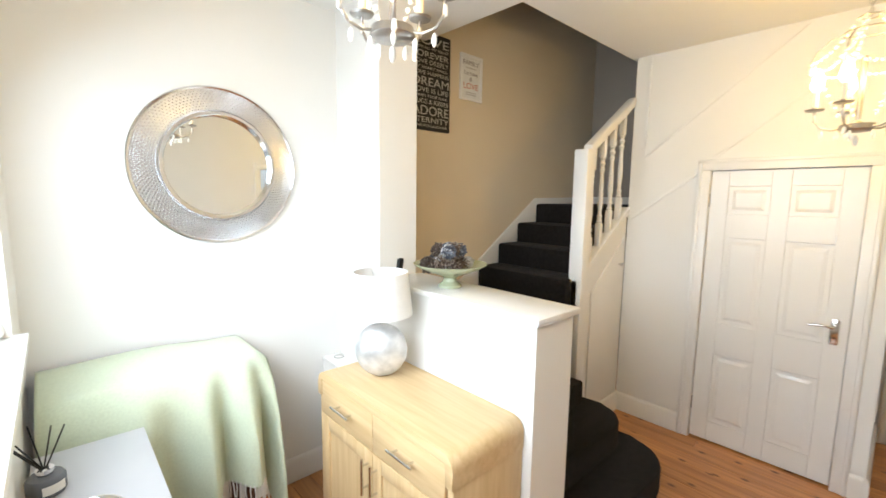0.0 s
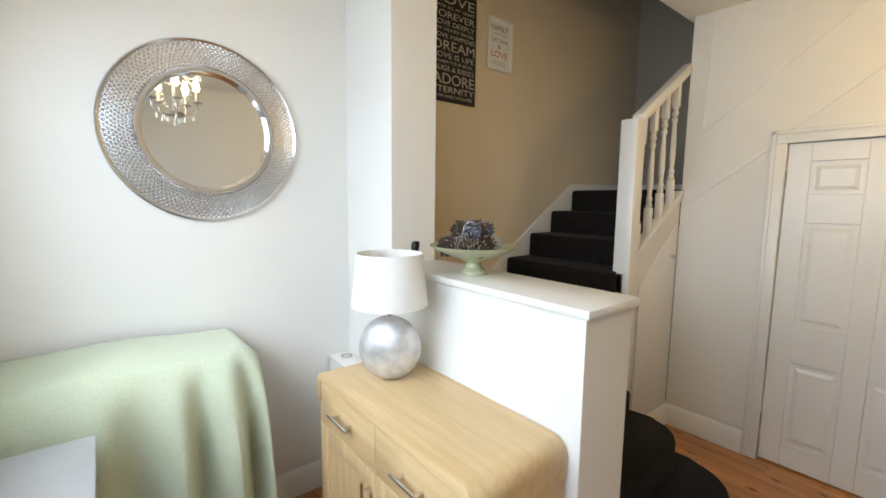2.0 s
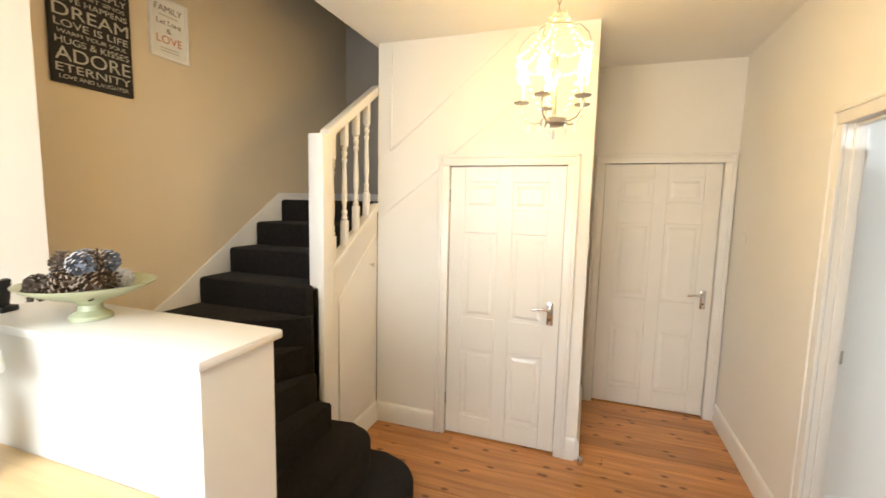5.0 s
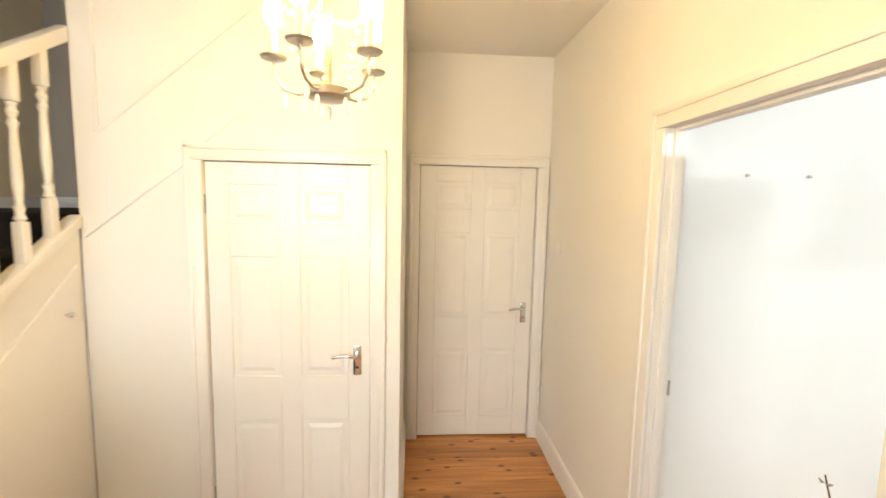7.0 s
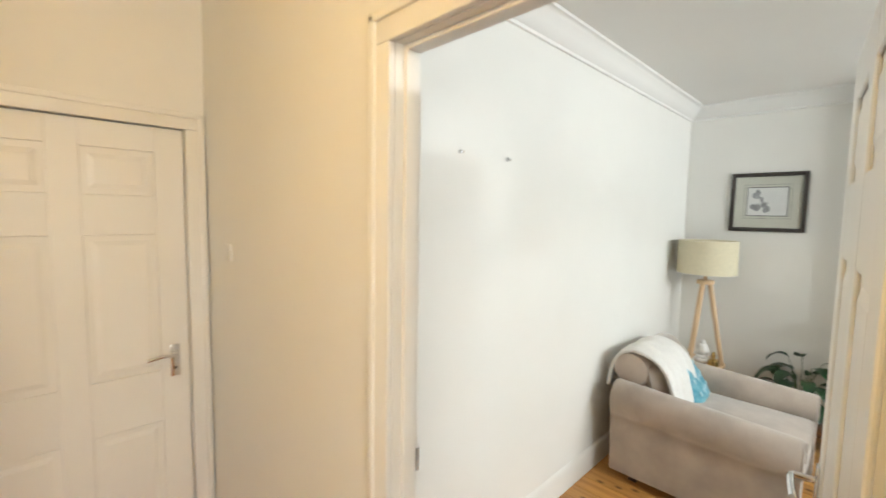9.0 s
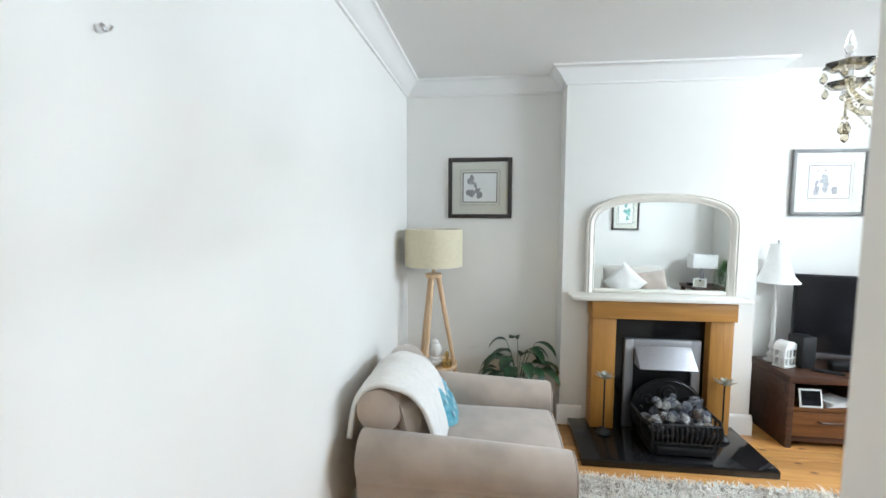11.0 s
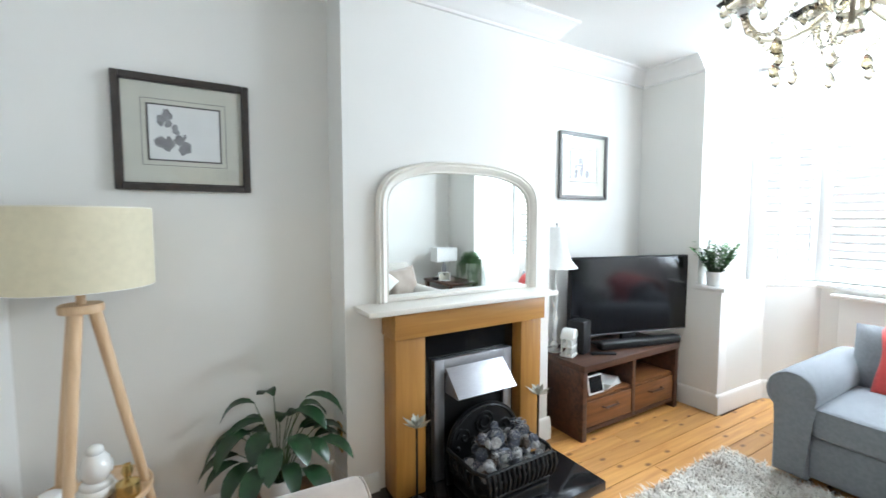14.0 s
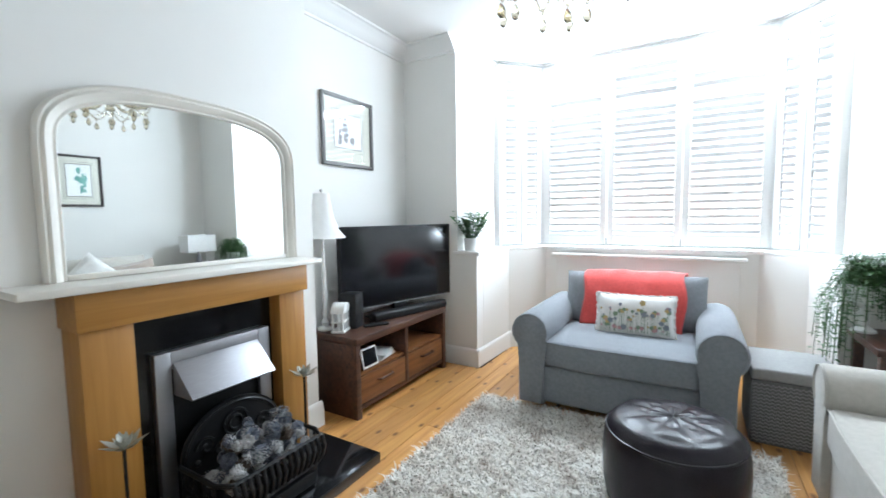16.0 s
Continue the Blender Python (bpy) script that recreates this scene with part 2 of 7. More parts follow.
GREYPOT = mat("grey_glass_bottle", (0.12, 0.13, 0.15), 0.2)
CHALK = mat("chalk_white_paint", (0.75, 0.74, 0.71), 0.7, vary=0.08, scale=20)
SIGNBLACK = mat("black_canvas", (0.014, 0.013, 0.013), 0.75, vary=0.2, scale=30, bump=0.03, bscale=300)
LETTER = mat("grey_white_lettering", (0.50, 0.47, 0.42), 0.8)
ORANGE = mat("orange_lettering", (0.55, 0.16, 0.05), 0.8)
BROWNINK = mat("brown_lettering", (0.16, 0.11, 0.09), 0.8)
TEALINK = mat("teal_print", (0.16, 0.40, 0.34), 0.9, vary=0.3, scale=30)
GOLD = mat("gold_lustre", (0.70, 0.50, 0.20), 0.25, 0.9, vary=0.15, scale=20)

# white shutter paint with translucency added, imitating the glare from the bay behind
SHUTTER = mat("white_backlit_shutter", (0.82, 0.81, 0.79), 0.4, vary=0.03, scale=3, bump=0.006, bscale=60)
_n, _l = SHUTTER.node_tree.nodes, SHUTTER.node_tree.links
_t, _x = _n.new("ShaderNodeBsdfTranslucent"), _n.new("ShaderNodeMixShader")
_t.inputs["Color"].default_value = (0.80, 0.81, 0.82, 1)
_x.inputs[0].default_value = 0.15
_l.new(_n["Principled BSDF"].outputs[0], _x.inputs[1])
_l.new(_t.outputs[0], _x.inputs[2])
_l.new(_x.outputs[0], _n["Material Output"].inputs["Surface"])

# ---- mesh helpers ----


def BM():
    return bmesh.new()


def box(bm, x0, x1, y0, y1, z0, z1, bevel=0.0, seg=2, m=None):
    r = bmesh.ops.create_cube(bm, size=1.0)
    vs = r["verts"]
    for v in vs:
        v.co = Vector((x0 + (v.co.x + 0.5) * (x1 - x0), y0 + (v.co.y + 0.5) * (y1 - y0), z0 + (v.co.z + 0.5) * (z1 - z0)))
    if bevel:
        es = list({e for v in vs for e in v.link_edges})
        r = bmesh.ops.bevel(bm, geom=es, offset=bevel, segments=seg, profile=0.5, affect="EDGES")
        vs = list({v for f in r["faces"] for v in f.verts} | {v for v in vs if v.is_valid})
    if m is not None:
        bmesh.ops.transform(bm, matrix=m, verts=vs)
    return vs


def tube(bm, pts, r, seg=8, r1=None, caps=True):
    """A round bar along points; r may taper to r1."""
    pts = [Vector(p) for p in pts]
    rings = []
    side = None
    for i, p in enumerate(pts):
        d = (pts[min(i + 1, len(pts) - 1)] - pts[max(i - 1, 0)]).normalized()
        if side is None:
            side = d.orthogonal().normalized()
        side = (side - d * side.dot(d)).normalized()
        up = d.cross(side)
        k = r if r1 is None else r + (r1 - r) * i / max(1, len(pts) - 1)
        rings.append([bm.verts.new(p + k * (math.cos(a) * side + math.sin(a) * up)) for a in [2 * math.pi * j / seg for j in range(seg)]])
    for a, b in zip(rings, rings[1:]):
        for j in range(seg):
            bm.faces.new((a[j], a[(j + 1) % seg], b[(j + 1) % seg], b[j]))
    if caps:
        bm.faces.new(rings[0][::-1])
        bm.faces.new(rings[-1])


def lathe(bm, prof, c=(0, 0, 0), seg=24, m=None, close=False):
    """A turned shape from (radius, height) pairs."""
    c = Vector(c)
    rings = []
    new_verts = []
    for r, z in prof:
        if r < 1e-5:
            ring = [bm.verts.new(c + Vector((0, 0, z)))]
        else:
            ring = [bm.verts.new(c + Vector((r * math.cos(2 * math.pi * j / seg), r * math.sin(2 * math.pi * j / seg), z))) for j in range(seg)]
        rings.append(ring)
        new_verts += ring
    pairs = list(zip(rings, rings[1:])) + ([(rings[-1], rings[0])] if close else [])
    for a, b in pairs:
        for j in range(seg):
            k = (j + 1) % seg
            if len(a) == 1 and len(b) == 1:
                continue
            if len(a) == 1:
                bm.faces.new((a[0], b[k], b[j]))
            elif len(b) == 1:
                bm.faces.new((a[j], a[k], b[0]))
            else:
                bm.faces.new((a[j], a[k], b[k], b[j]))
    if m is not None:
        bmesh.ops.transform(bm, matrix=m, verts=new_verts)


def prism(bm, poly, a0, a1, axis="z", bevel=0.0):
    """A flat outline pushed along an axis. Outline in the other two axes, in the order x, y, z."""
    def at(p, h):
        return {"z": (p[0], p[1], h), "y": (p[0], h, p[1]), "x": (h, p[0], p[1])}[axis]
    lo = [bm.verts.new(at(p, a0)) for p in poly]
    hi = [bm.verts.new(at(p, a1)) for p in poly]
    fs = [bm.faces.new(lo[::-1]), bm.faces.new(hi)]
    for i in range(len(poly)):
        j = (i + 1) % len(poly)
        fs.append(bm.faces.new((lo[i], lo[j], hi[j], hi[i])))
    if bevel:
        es = [e for e in fs[1].edges] + [e for e in fs[0].edges]
        bmesh.ops.bevel(bm, geom=list(set(es)), offset=bevel, segments=2, profile=0.5, affect="EDGES")
    return fs


def ball(bm, c, r, u=12, v=8, m=None):
    mm = Matrix.Translation(c) @ (m or Matrix.Identity(4)) @ Matrix.Diagonal((*(r if isinstance(r, tuple) else (r, r, r)), 1))
    bmesh.ops.create_uvsphere(bm, u_segments=u, v_segments=v, radius=1.0, matrix=mm)


def leaf(bm, base, d, L, W, droop, n=7, fold=0.25, up=None):
    """One broad leaf blade, arching down from its base."""
    d = Vector(d).normalized()
    side = d.cross(Vector((0, 0, 1)))
    side = side.normalized() if side.length > 1e-4 else Vector((1, 0, 0))
    p = Vector(base)
    rows = []
    for i in range(n + 1):
        f = i / n
        w = W * (math.sin(math.pi * min(1, f * 0.97 + 0.03)) ** 0.8) * (1 - 0.25 * f)
        nrm = side.cross(d).normalized()
        rows.append([bm.verts.new(p - side * w + nrm * w * fold), bm.verts.new(p), bm.verts.new(p + side * w + nrm * w * fold)])
        p = p + d * L / n
        d = (d + Vector((0, 0, -droop / n))).normalized()
    for a, b in zip(rows, rows[1:]):
        bm.faces.new((a[0], a[1], b[1], b[0]))
        bm.faces.new((a[1], a[2], b[2], b[1]))


def mesh_of(name, bm, material, smooth=False):
    bmesh.ops.recalc_face_normals(bm, faces=bm.faces)
    me = bpy.data.meshes.new(name)
    bm.to_mesh(me)
    bm.free()
    me.materials.append(material)
    if smooth:
        me.polygons.foreach_set("use_smooth", [True] * len(me.polygons))
        me.set_sharp_from_angle(angle=radians(smooth if smooth > 1 else 40))
    return me


def part(name, bm, material, parent, label="", smooth=40):
    ob = new(name, mesh_of(name, bm, material, smooth))
    ob.parent = parent
    if label:
        ob["label"] = label
    return ob


def thing(name, label, category, m, group="", kind=""):
    ob = new(name)
    ob.empty_display_size = 0.1
    ob.matrix_world = m
    return tagged(ob, label, category, group, kind)


def solo(name, bm, material, label, category, m=None, group="", kind="", smooth=40):
    ob = new(name, mesh_of(name, bm, material, smooth))
    if m is not None:
        ob.matrix_world = m
    return tagged(ob, label, category, group, kind)


def cushion(bm, w, h, t, m, nx=14, ny=10, pinch=0.06):
    """A stuffed rectangular cushion, w by h, t thick, lying in its own xz plane."""
    def puff(u, v):
        return max(0.0, (1 - u ** 4) * (1 - v ** 4)) ** 0.55
    grid = {}
    vs = []
    for s in (-1, 1):
        for i in range(nx + 1):
            for j in range(ny + 1):
                u, v = 2 * i / nx - 1, 2 * j / ny - 1
                if s == 1 and (i in (0, nx) or j in (0, ny)):
                    grid[s, i, j] = grid[-1, i, j]
                    continue
                pu = 1 - pinch * (1 - v * v) * abs(u) ** 3
                pv = 1 - pinch * (1 - u * u) * abs(v) ** 3
                w2 = 0.012 * noise.noise(Vector((u * 2.3, v * 2.1, s * 3 + w * 9)))
                p = bm.verts.new((u * w / 2 * pu, s * (t / 2) * puff(u, v) + w2 * puff(u, v), v * h / 2 * pv))
                grid[s, i, j] = p
                vs.append(p)
    for s in (-1, 1):
        for i in range(nx):
            for j in range(ny):
                q = (grid[s, i, j], grid[s, i + 1, j], grid[s, i + 1, j + 1], grid[s, i, j + 1])
                bm.faces.new(q if s == -1 else q[::-1])
    bmesh.ops.transform(bm, matrix=m, verts=vs)

# ---- structure ----
X_END, Y_BACK, CEIL_HALL, CEIL_LOUNGE = 4.755, 2.92, 2.75, 2.61


def structure(name, boxes, material, label, category="wall", bevel=0.0):
    bm = BM()
    for b in boxes:
        box(bm, *b, bevel=bevel)
    return solo(name, bm, material, label, category, kind="structure", smooth=0)


# ground outside the windows
bm = BM()
box(bm, -60, 60, -60, 60, -0.5, -0.06)
solo("ground", bm, mat("pale_paving", (0.30, 0.29, 0.27), 0.9, vary=0.2, scale=3), "pale paving outside the front windows", "ground", kind="structure", smooth=0)

structure("floor_base", [(-1.24, 4.9, -4.2, 3.0, -0.05, -0.021)], SUBFLOOR, "dark subfloor under pine boards", "floor")
structure("wall_north", [(-0.22, 2.04, Y_BACK, 3.05, 0, 4.9)], WALL, "warm white painted plaster wall with a round mirror")
structure("wall_stairs", [(2.04, 4.95, Y_BACK, 3.05, 0, 4.9)], TAUPEWALL, "taupe painted plaster wall beside the stairs")
# wall beside the dining window, stepping back towards the camera's start
structure("wall_window", [(0.08, 0.38, 2.56, Y_BACK, 0, CEIL_HALL), (0.08, 0.38, 0.62, 0.7, 0, CEIL_HALL),
                          (0.08, 0.38, 0.7, 2.56, 0, 1.22), (0.08, 0.38, 0.7, 2.56, 2.45, CEIL_HALL), (-0.1, 0.08, 0.62, 0.7, 0, CEIL_HALL)],
          WALL, "white plastered wall around a bright window")
structure("wall_west", [(-0.22, -0.1, -0.42, 0.7, 0, CEIL_HALL)], WALL, "plain white painted wall")
# cupboard wall under the upper flight, with a doorway
D1A, D1B, D1H = 0.737, 1.50, 1.905
structure("wall_cupboard", [(3.81, 3.93, 0.59, D1A - 0.02, 0, CEIL_HALL), (3.81, 3.93, D1B + 0.02, 2.05, 0, CEIL_HALL),
                            (3.81, 3.93, D1A - 0.02, D1B + 0.02, D1H + 0.02, CEIL_HALL)], WALL, "white boarded wall under the stairs")
structure("wall_passage_side", [(3.93, X_END, 0.59, 0.71, 0, CEIL_HALL)], WALL, "cream-lit white passage wall")
D2A, D2B, D2H = -0.335, 0.492, 2.0
structure("wall_passage_end", [(X_END, 4.87, -0.50, D2A - 0.02, 0, CEIL_HALL), (X_END, 4.87, D2B + 0.02, 0.71, 0, CEIL_HALL),
                               (X_END, 4.87, D2A - 0.02, D2B + 0.02, D2H + 0.02, CEIL_HALL)], WALL, "white wall around the passage door")
DL, DR, DH = 2.485, 3.36, 2.05
structure("wall_between", [(-0.22, DL, -0.50, -0.42, 0, CEIL_HALL), (DR, X_END, -0.50, -0.42, 0, CEIL_HALL),
                           (DL, DR, -0.50, -0.42, DH, CEIL_HALL)], WALL, "white wall between hall and lounge with a doorway")
structure("wall_lounge_east", [(3.75, 3.87, -4.3, -0.50, 0, CEIL_LOUNGE + 0.1)], WALL, "cool white painted lounge wall")
structure("wall_lounge_south", [(2.54, 3.75, -4.3, -4.09, 0, CEIL_LOUNGE + 0.1), (-0.22, 1.21, -4.3, -4.15, 0, CEIL_LOUNGE + 0.1)], WALL,
          "white painted alcove wall beside the chimney breast")
structure("wall_chimney_breast", [(1.21, 2.54, -4.3, -3.87, 0, CEIL_LOUNGE + 0.1)], WALL, "white painted chimney breast")
structure("wall_bay_pier", [(-0.22, -0.1, -4.15, -3.65, 0, CEIL_LOUNGE + 0.1), (-0.22, -0.1, -3.65, -3.48, 0, 0.90),
                            (-0.22, -0.1, -1.15, -0.50, 0, CEIL_LOUNGE + 0.1), (-0.22, -0.1, -1.32, -1.15, 0, 0.90)], WALL,
          "white painted pier beside the bay window")


def strip(bm, pts, t, z0, z1):
    """A wall along a plan line, t thick to its right."""
    for (xa, ya), (xb, yb) in zip(pts, pts[1:]):
        d = Vector((xb - xa, yb - ya)).normalized()
        nx, ny = d.y * t, -d.x * t
        prism(bm, [(xa, ya), (xb, yb), (xb + nx, yb + ny), (xa + nx, ya + ny)], z0, z1)


BAY_LOW = [(-0.221, -1.32), (-0.72, -1.34), (-1.0, -1.58), (-1.0, -3.2), (-0.72, -3.46), (-0.221, -3.48)]
BAY_TOP = [(-0.221, -1.15), (-0.78, -1.18), (-1.13, -1.50), (-1.13, -3.27), (-0.78, -3.60), (-0.221, -3.65)]
bm = BM()
strip(bm, BAY_LOW, 0.22, 0, 0.90)
solo("wall_bay", bm, WALL, "low white wall under the bay window", "wall", kind="structure", smooth=0)
bm = BM()
strip(bm, [BAY_TOP[0], BAY_TOP[1]], 0.12, 0.9, CEIL_LOUNGE + 0.1)
strip(bm, [BAY_TOP[4], BAY_TOP[5]], 0.12, 0.9, CEIL_LOUNGE + 0.1)
solo("wall_bay_reveal", bm, WALL, "white plastered reveals of the bay", "wall", kind="structure", smooth=0)
# window board round the bay
bm = BM()
inner = [(-0.08, -1.29), (-0.71, -1.31), (-0.97, -1.56), (-0.97, -3.22), (-0.71, -3.49 + 0.04), (-0.08, -3.45)]
outer = [(-0.08, -1.12), (-0.80, -1.1), (-1.24, -1.42), (-1.24, -3.35), (-0.80, -3.68), (-0.08, -3.68)]
for i in range(5):
    prism(bm, [inner[i], inner[i + 1], outer[i + 1], outer[i]], 0.901, 0.932, bevel=0.006)
solo("window_board", bm, TRIM, "white painted window board round the bay", "window sill", kind="structure")

# ceilings
bm = BM()
HX, HY = 2.45, 2.09
for b in [(-0.22, HX, -0.50, 3.05), (HX, 4.95, -0.50, HY)]:
    box(bm, *b, CEIL_HALL, CEIL_HALL + 0.16)
solo("ceiling_hall", bm, CEIL, "white ceiling open over the stairs", "ceiling", kind="structure", smooth=0)
bm = BM()
prism(bm, [(3.87, -0.50), (3.87, -4.3), (-0.22, -4.3), (-0.22, -3.78), (-0.80, -3.73), (-1.25, -3.33), (-1.25, -1.44), (-0.80, -1.05), (-0.22, -1.0), (-0.22, -0.50)],
      CEIL_LOUNGE, CEIL_LOUNGE + 0.12)
solo("ceiling_lounge", bm, CEIL, "smooth white lounge ceiling", "ceiling", kind="structure", smooth=0)
# shade is in the wall colour; upper walls and lid added to keep it dark
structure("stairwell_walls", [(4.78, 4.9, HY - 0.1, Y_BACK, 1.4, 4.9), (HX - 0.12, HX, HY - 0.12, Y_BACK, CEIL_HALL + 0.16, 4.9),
                              (HX, 4.78, HY - 0.12, HY, CEIL_HALL + 0.16, 4.9)], SHADEDWALL, "upper stairwell walls, coloured dark grey for shade")
structure("ceiling_stairwell", [(HX - 0.12, 4.9, HY - 0.12, 3.05, 4.9, 5.0)], CEIL, "shaded ceiling above the stairs", "ceiling")

# pillar and low wall beside the stairs
structure("wall_pillar", [(1.79, 2.04, 2.48, Y_BACK, 0, CEIL_HALL)], WALL, "white pillar at the end of the low wall", bevel=0.0)
structure("wall_low", [(1.795, 2.05, 1.465, 2.479, 0, 1.235)], WALL, "waist-high white wall beside the stairs")
bm = BM()
box(bm, 1.774, 2.07, 1.445, 2.478, 1.237, 1.265, 0.006)
solo("wall_cap", bm, TRIM, "white painted board capping the low wall", "wall cap", kind="structure")

# skirting boards: profile run along plan lines, room on the left
SK = [(0, 0), (0.02, 0), (0.02, 0.095), (0.014, 0.118), (0.012, 0.132), (0.004, 0.142), (0, 0.145)]


def run(bm, a, b, prof, z=0.0, flip=False):
    a, b = Vector((*a, z)), Vector((*b, z))
    d = (b - a).normalized()
    n = Vector((-d.y, d.x, 0))
    ends = [[bm.verts.new(p + n * u + Vector((0, 0, v))) for u, v in prof] for p in (a, b)]
    for i in range(len(prof)):
        j = (i + 1) % len(prof)
        bm.faces.new((ends[0][i], ends[0][j], ends[1][j], ends[1][i]))
    bm.faces.new(ends[0][::-1])
    bm.faces.new(ends[1])


def skirting(label, lines):
    bm = BM()
    for a, b in lines:
        run(bm, a, b, SK)
    return solo("baseboard", bm, TRIM, label, "skirting board", kind="structure")


skirting("white moulded skirting along the dining wall", [((1.795, Y_BACK), (0.38, Y_BACK)), ((0.38, Y_BACK), (0.38, 0.62))])
skirting("white skirting beside the cupboard door", [((3.81, 0.60), (3.81, 0.66)), ((3.81, 1.58), (3.81, 2.05)), ((3.81, 2.05), (3.2, 2.05))])
skirting("white skirting in the passage", [((3.43, -0.42), (X_END, -0.42)), ((-0.1, -0.42), (2.41, -0.42)), ((X_END, 0.59), (3.81, 0.59))])
skirting("tall white skirting round the lounge", [
    ((3.75, -4.09), (3.75, -0.50)), ((2.54, -4.09), (3.75, -4.09)), ((2.54, -3.87), (2.54, -4.09)), ((2.38, -3.87), (2.56, -3.87)),
    ((1.19, -3.87), (1.38, -3.87)), ((1.21, -4.15), (1.21, -3.87)), ((-0.1, -4.15), (1.21, -4.15)), ((-0.1, -3.46), (-0.1, -4.15)),
    ((-0.72, -3.46), (-0.08, -3.48)), ((-1.0, -3.2), (-0.72, -3.46)), ((-1.0, -1.58), (-1.0, -3.2)), ((-0.72, -1.34), (-1.0, -1.58)),
    ((-0.08, -1.32), (-0.72, -1.34)), ((-0.1, -0.50), (-0.1, -1.34))])

# coving in the lounge
CV = [(0, 0), (0, -0.115), (0.012, -0.112), (0.014, -0.098), (0.03, -0.088), (0.055, -0.055), (0.085, -0.028), (0.098, -0.014), (0.112, -0.012), (0.115, 0)]


def mitred_run(bm, pts, prof, z):
    """A moulding along a plan line, mitred at its corners, room on the left."""
    pts = [Vector(p) for p in pts]
    rings = []
    for i, p in enumerate(pts):
        d0 = (p - pts[i - 1]).normalized() if i else None
        d1 = (pts[i + 1] - p).normalized() if i < len(pts) - 1 else None
        n0, n1 = [Vector((-d.y, d.x)) for d in (d0 or d1, d1 or d0)]
        n = (n0 + n1) / (1 + n0.dot(n1))
        rings.append([bm.verts.new((p.x + n.x * u, p.y + n.y * u, z + v)) for u, v in prof])
    for a, b in zip(rings, rings[1:]):
        for i in range(len(prof)):
            j = (i + 1) % len(prof)
            bm.faces.new((a[i], a[j], b[j], b[i]))
    bm.faces.new(rings[0][::-1])
    bm.faces.new(rings[-1])


bm = BM()
mitred_run(bm, [(-0.1, -3.65), (-0.1, -4.15), (1.21, -4.15), (1.21, -3.87), (2.54, -3.87), (2.54, -4.09), (3.75, -4.09), (3.75, -0.50), (-0.1, -0.50), (-0.1, -1.15)], CV, CEIL_LOUNGE)
solo("coving", bm, CEIL, "white plaster coving round the lounge ceiling", "coving", kind="structure")

# ---- doors ----


def casing(bm, along, a, b, h, plane, side, w=0.07, t=0.018):
    """Door casing on a wall face. along 'y': the wall stands at x = plane; side: which way it faces."""
    p0, p1 = sorted((plane, plane + side * t))
    q0, q1 = sorted((plane, plane + side * (t + 0.008)))
    for u0, u1, z0, z1 in ((a - w, a, 0, h), (b, b + w, 0, h), (a - w, b + w, h, h + w)):
        if along == "y":
            box(bm, p0, p1, u0, u1, z0, z1, 0.004)
        else:
            box(bm, u0, u1, p0, p1, z0, z1, 0.004)
    for u0, u1, z0, z1 in ((a - w - 0.004, a - w + 0.02, 0, h + w), (b + w - 0.02, b + w + 0.004, 0, h + w), (a - w - 0.004, b + w + 0.004, h + w - 0.02, h + w + 0.004)):
        if along == "y":
            box(bm, q0, q1, u0, u1, z0, z1, 0.005)
        else:
            box(bm, u0, u1, q0, q1, z0, z1, 0.005)


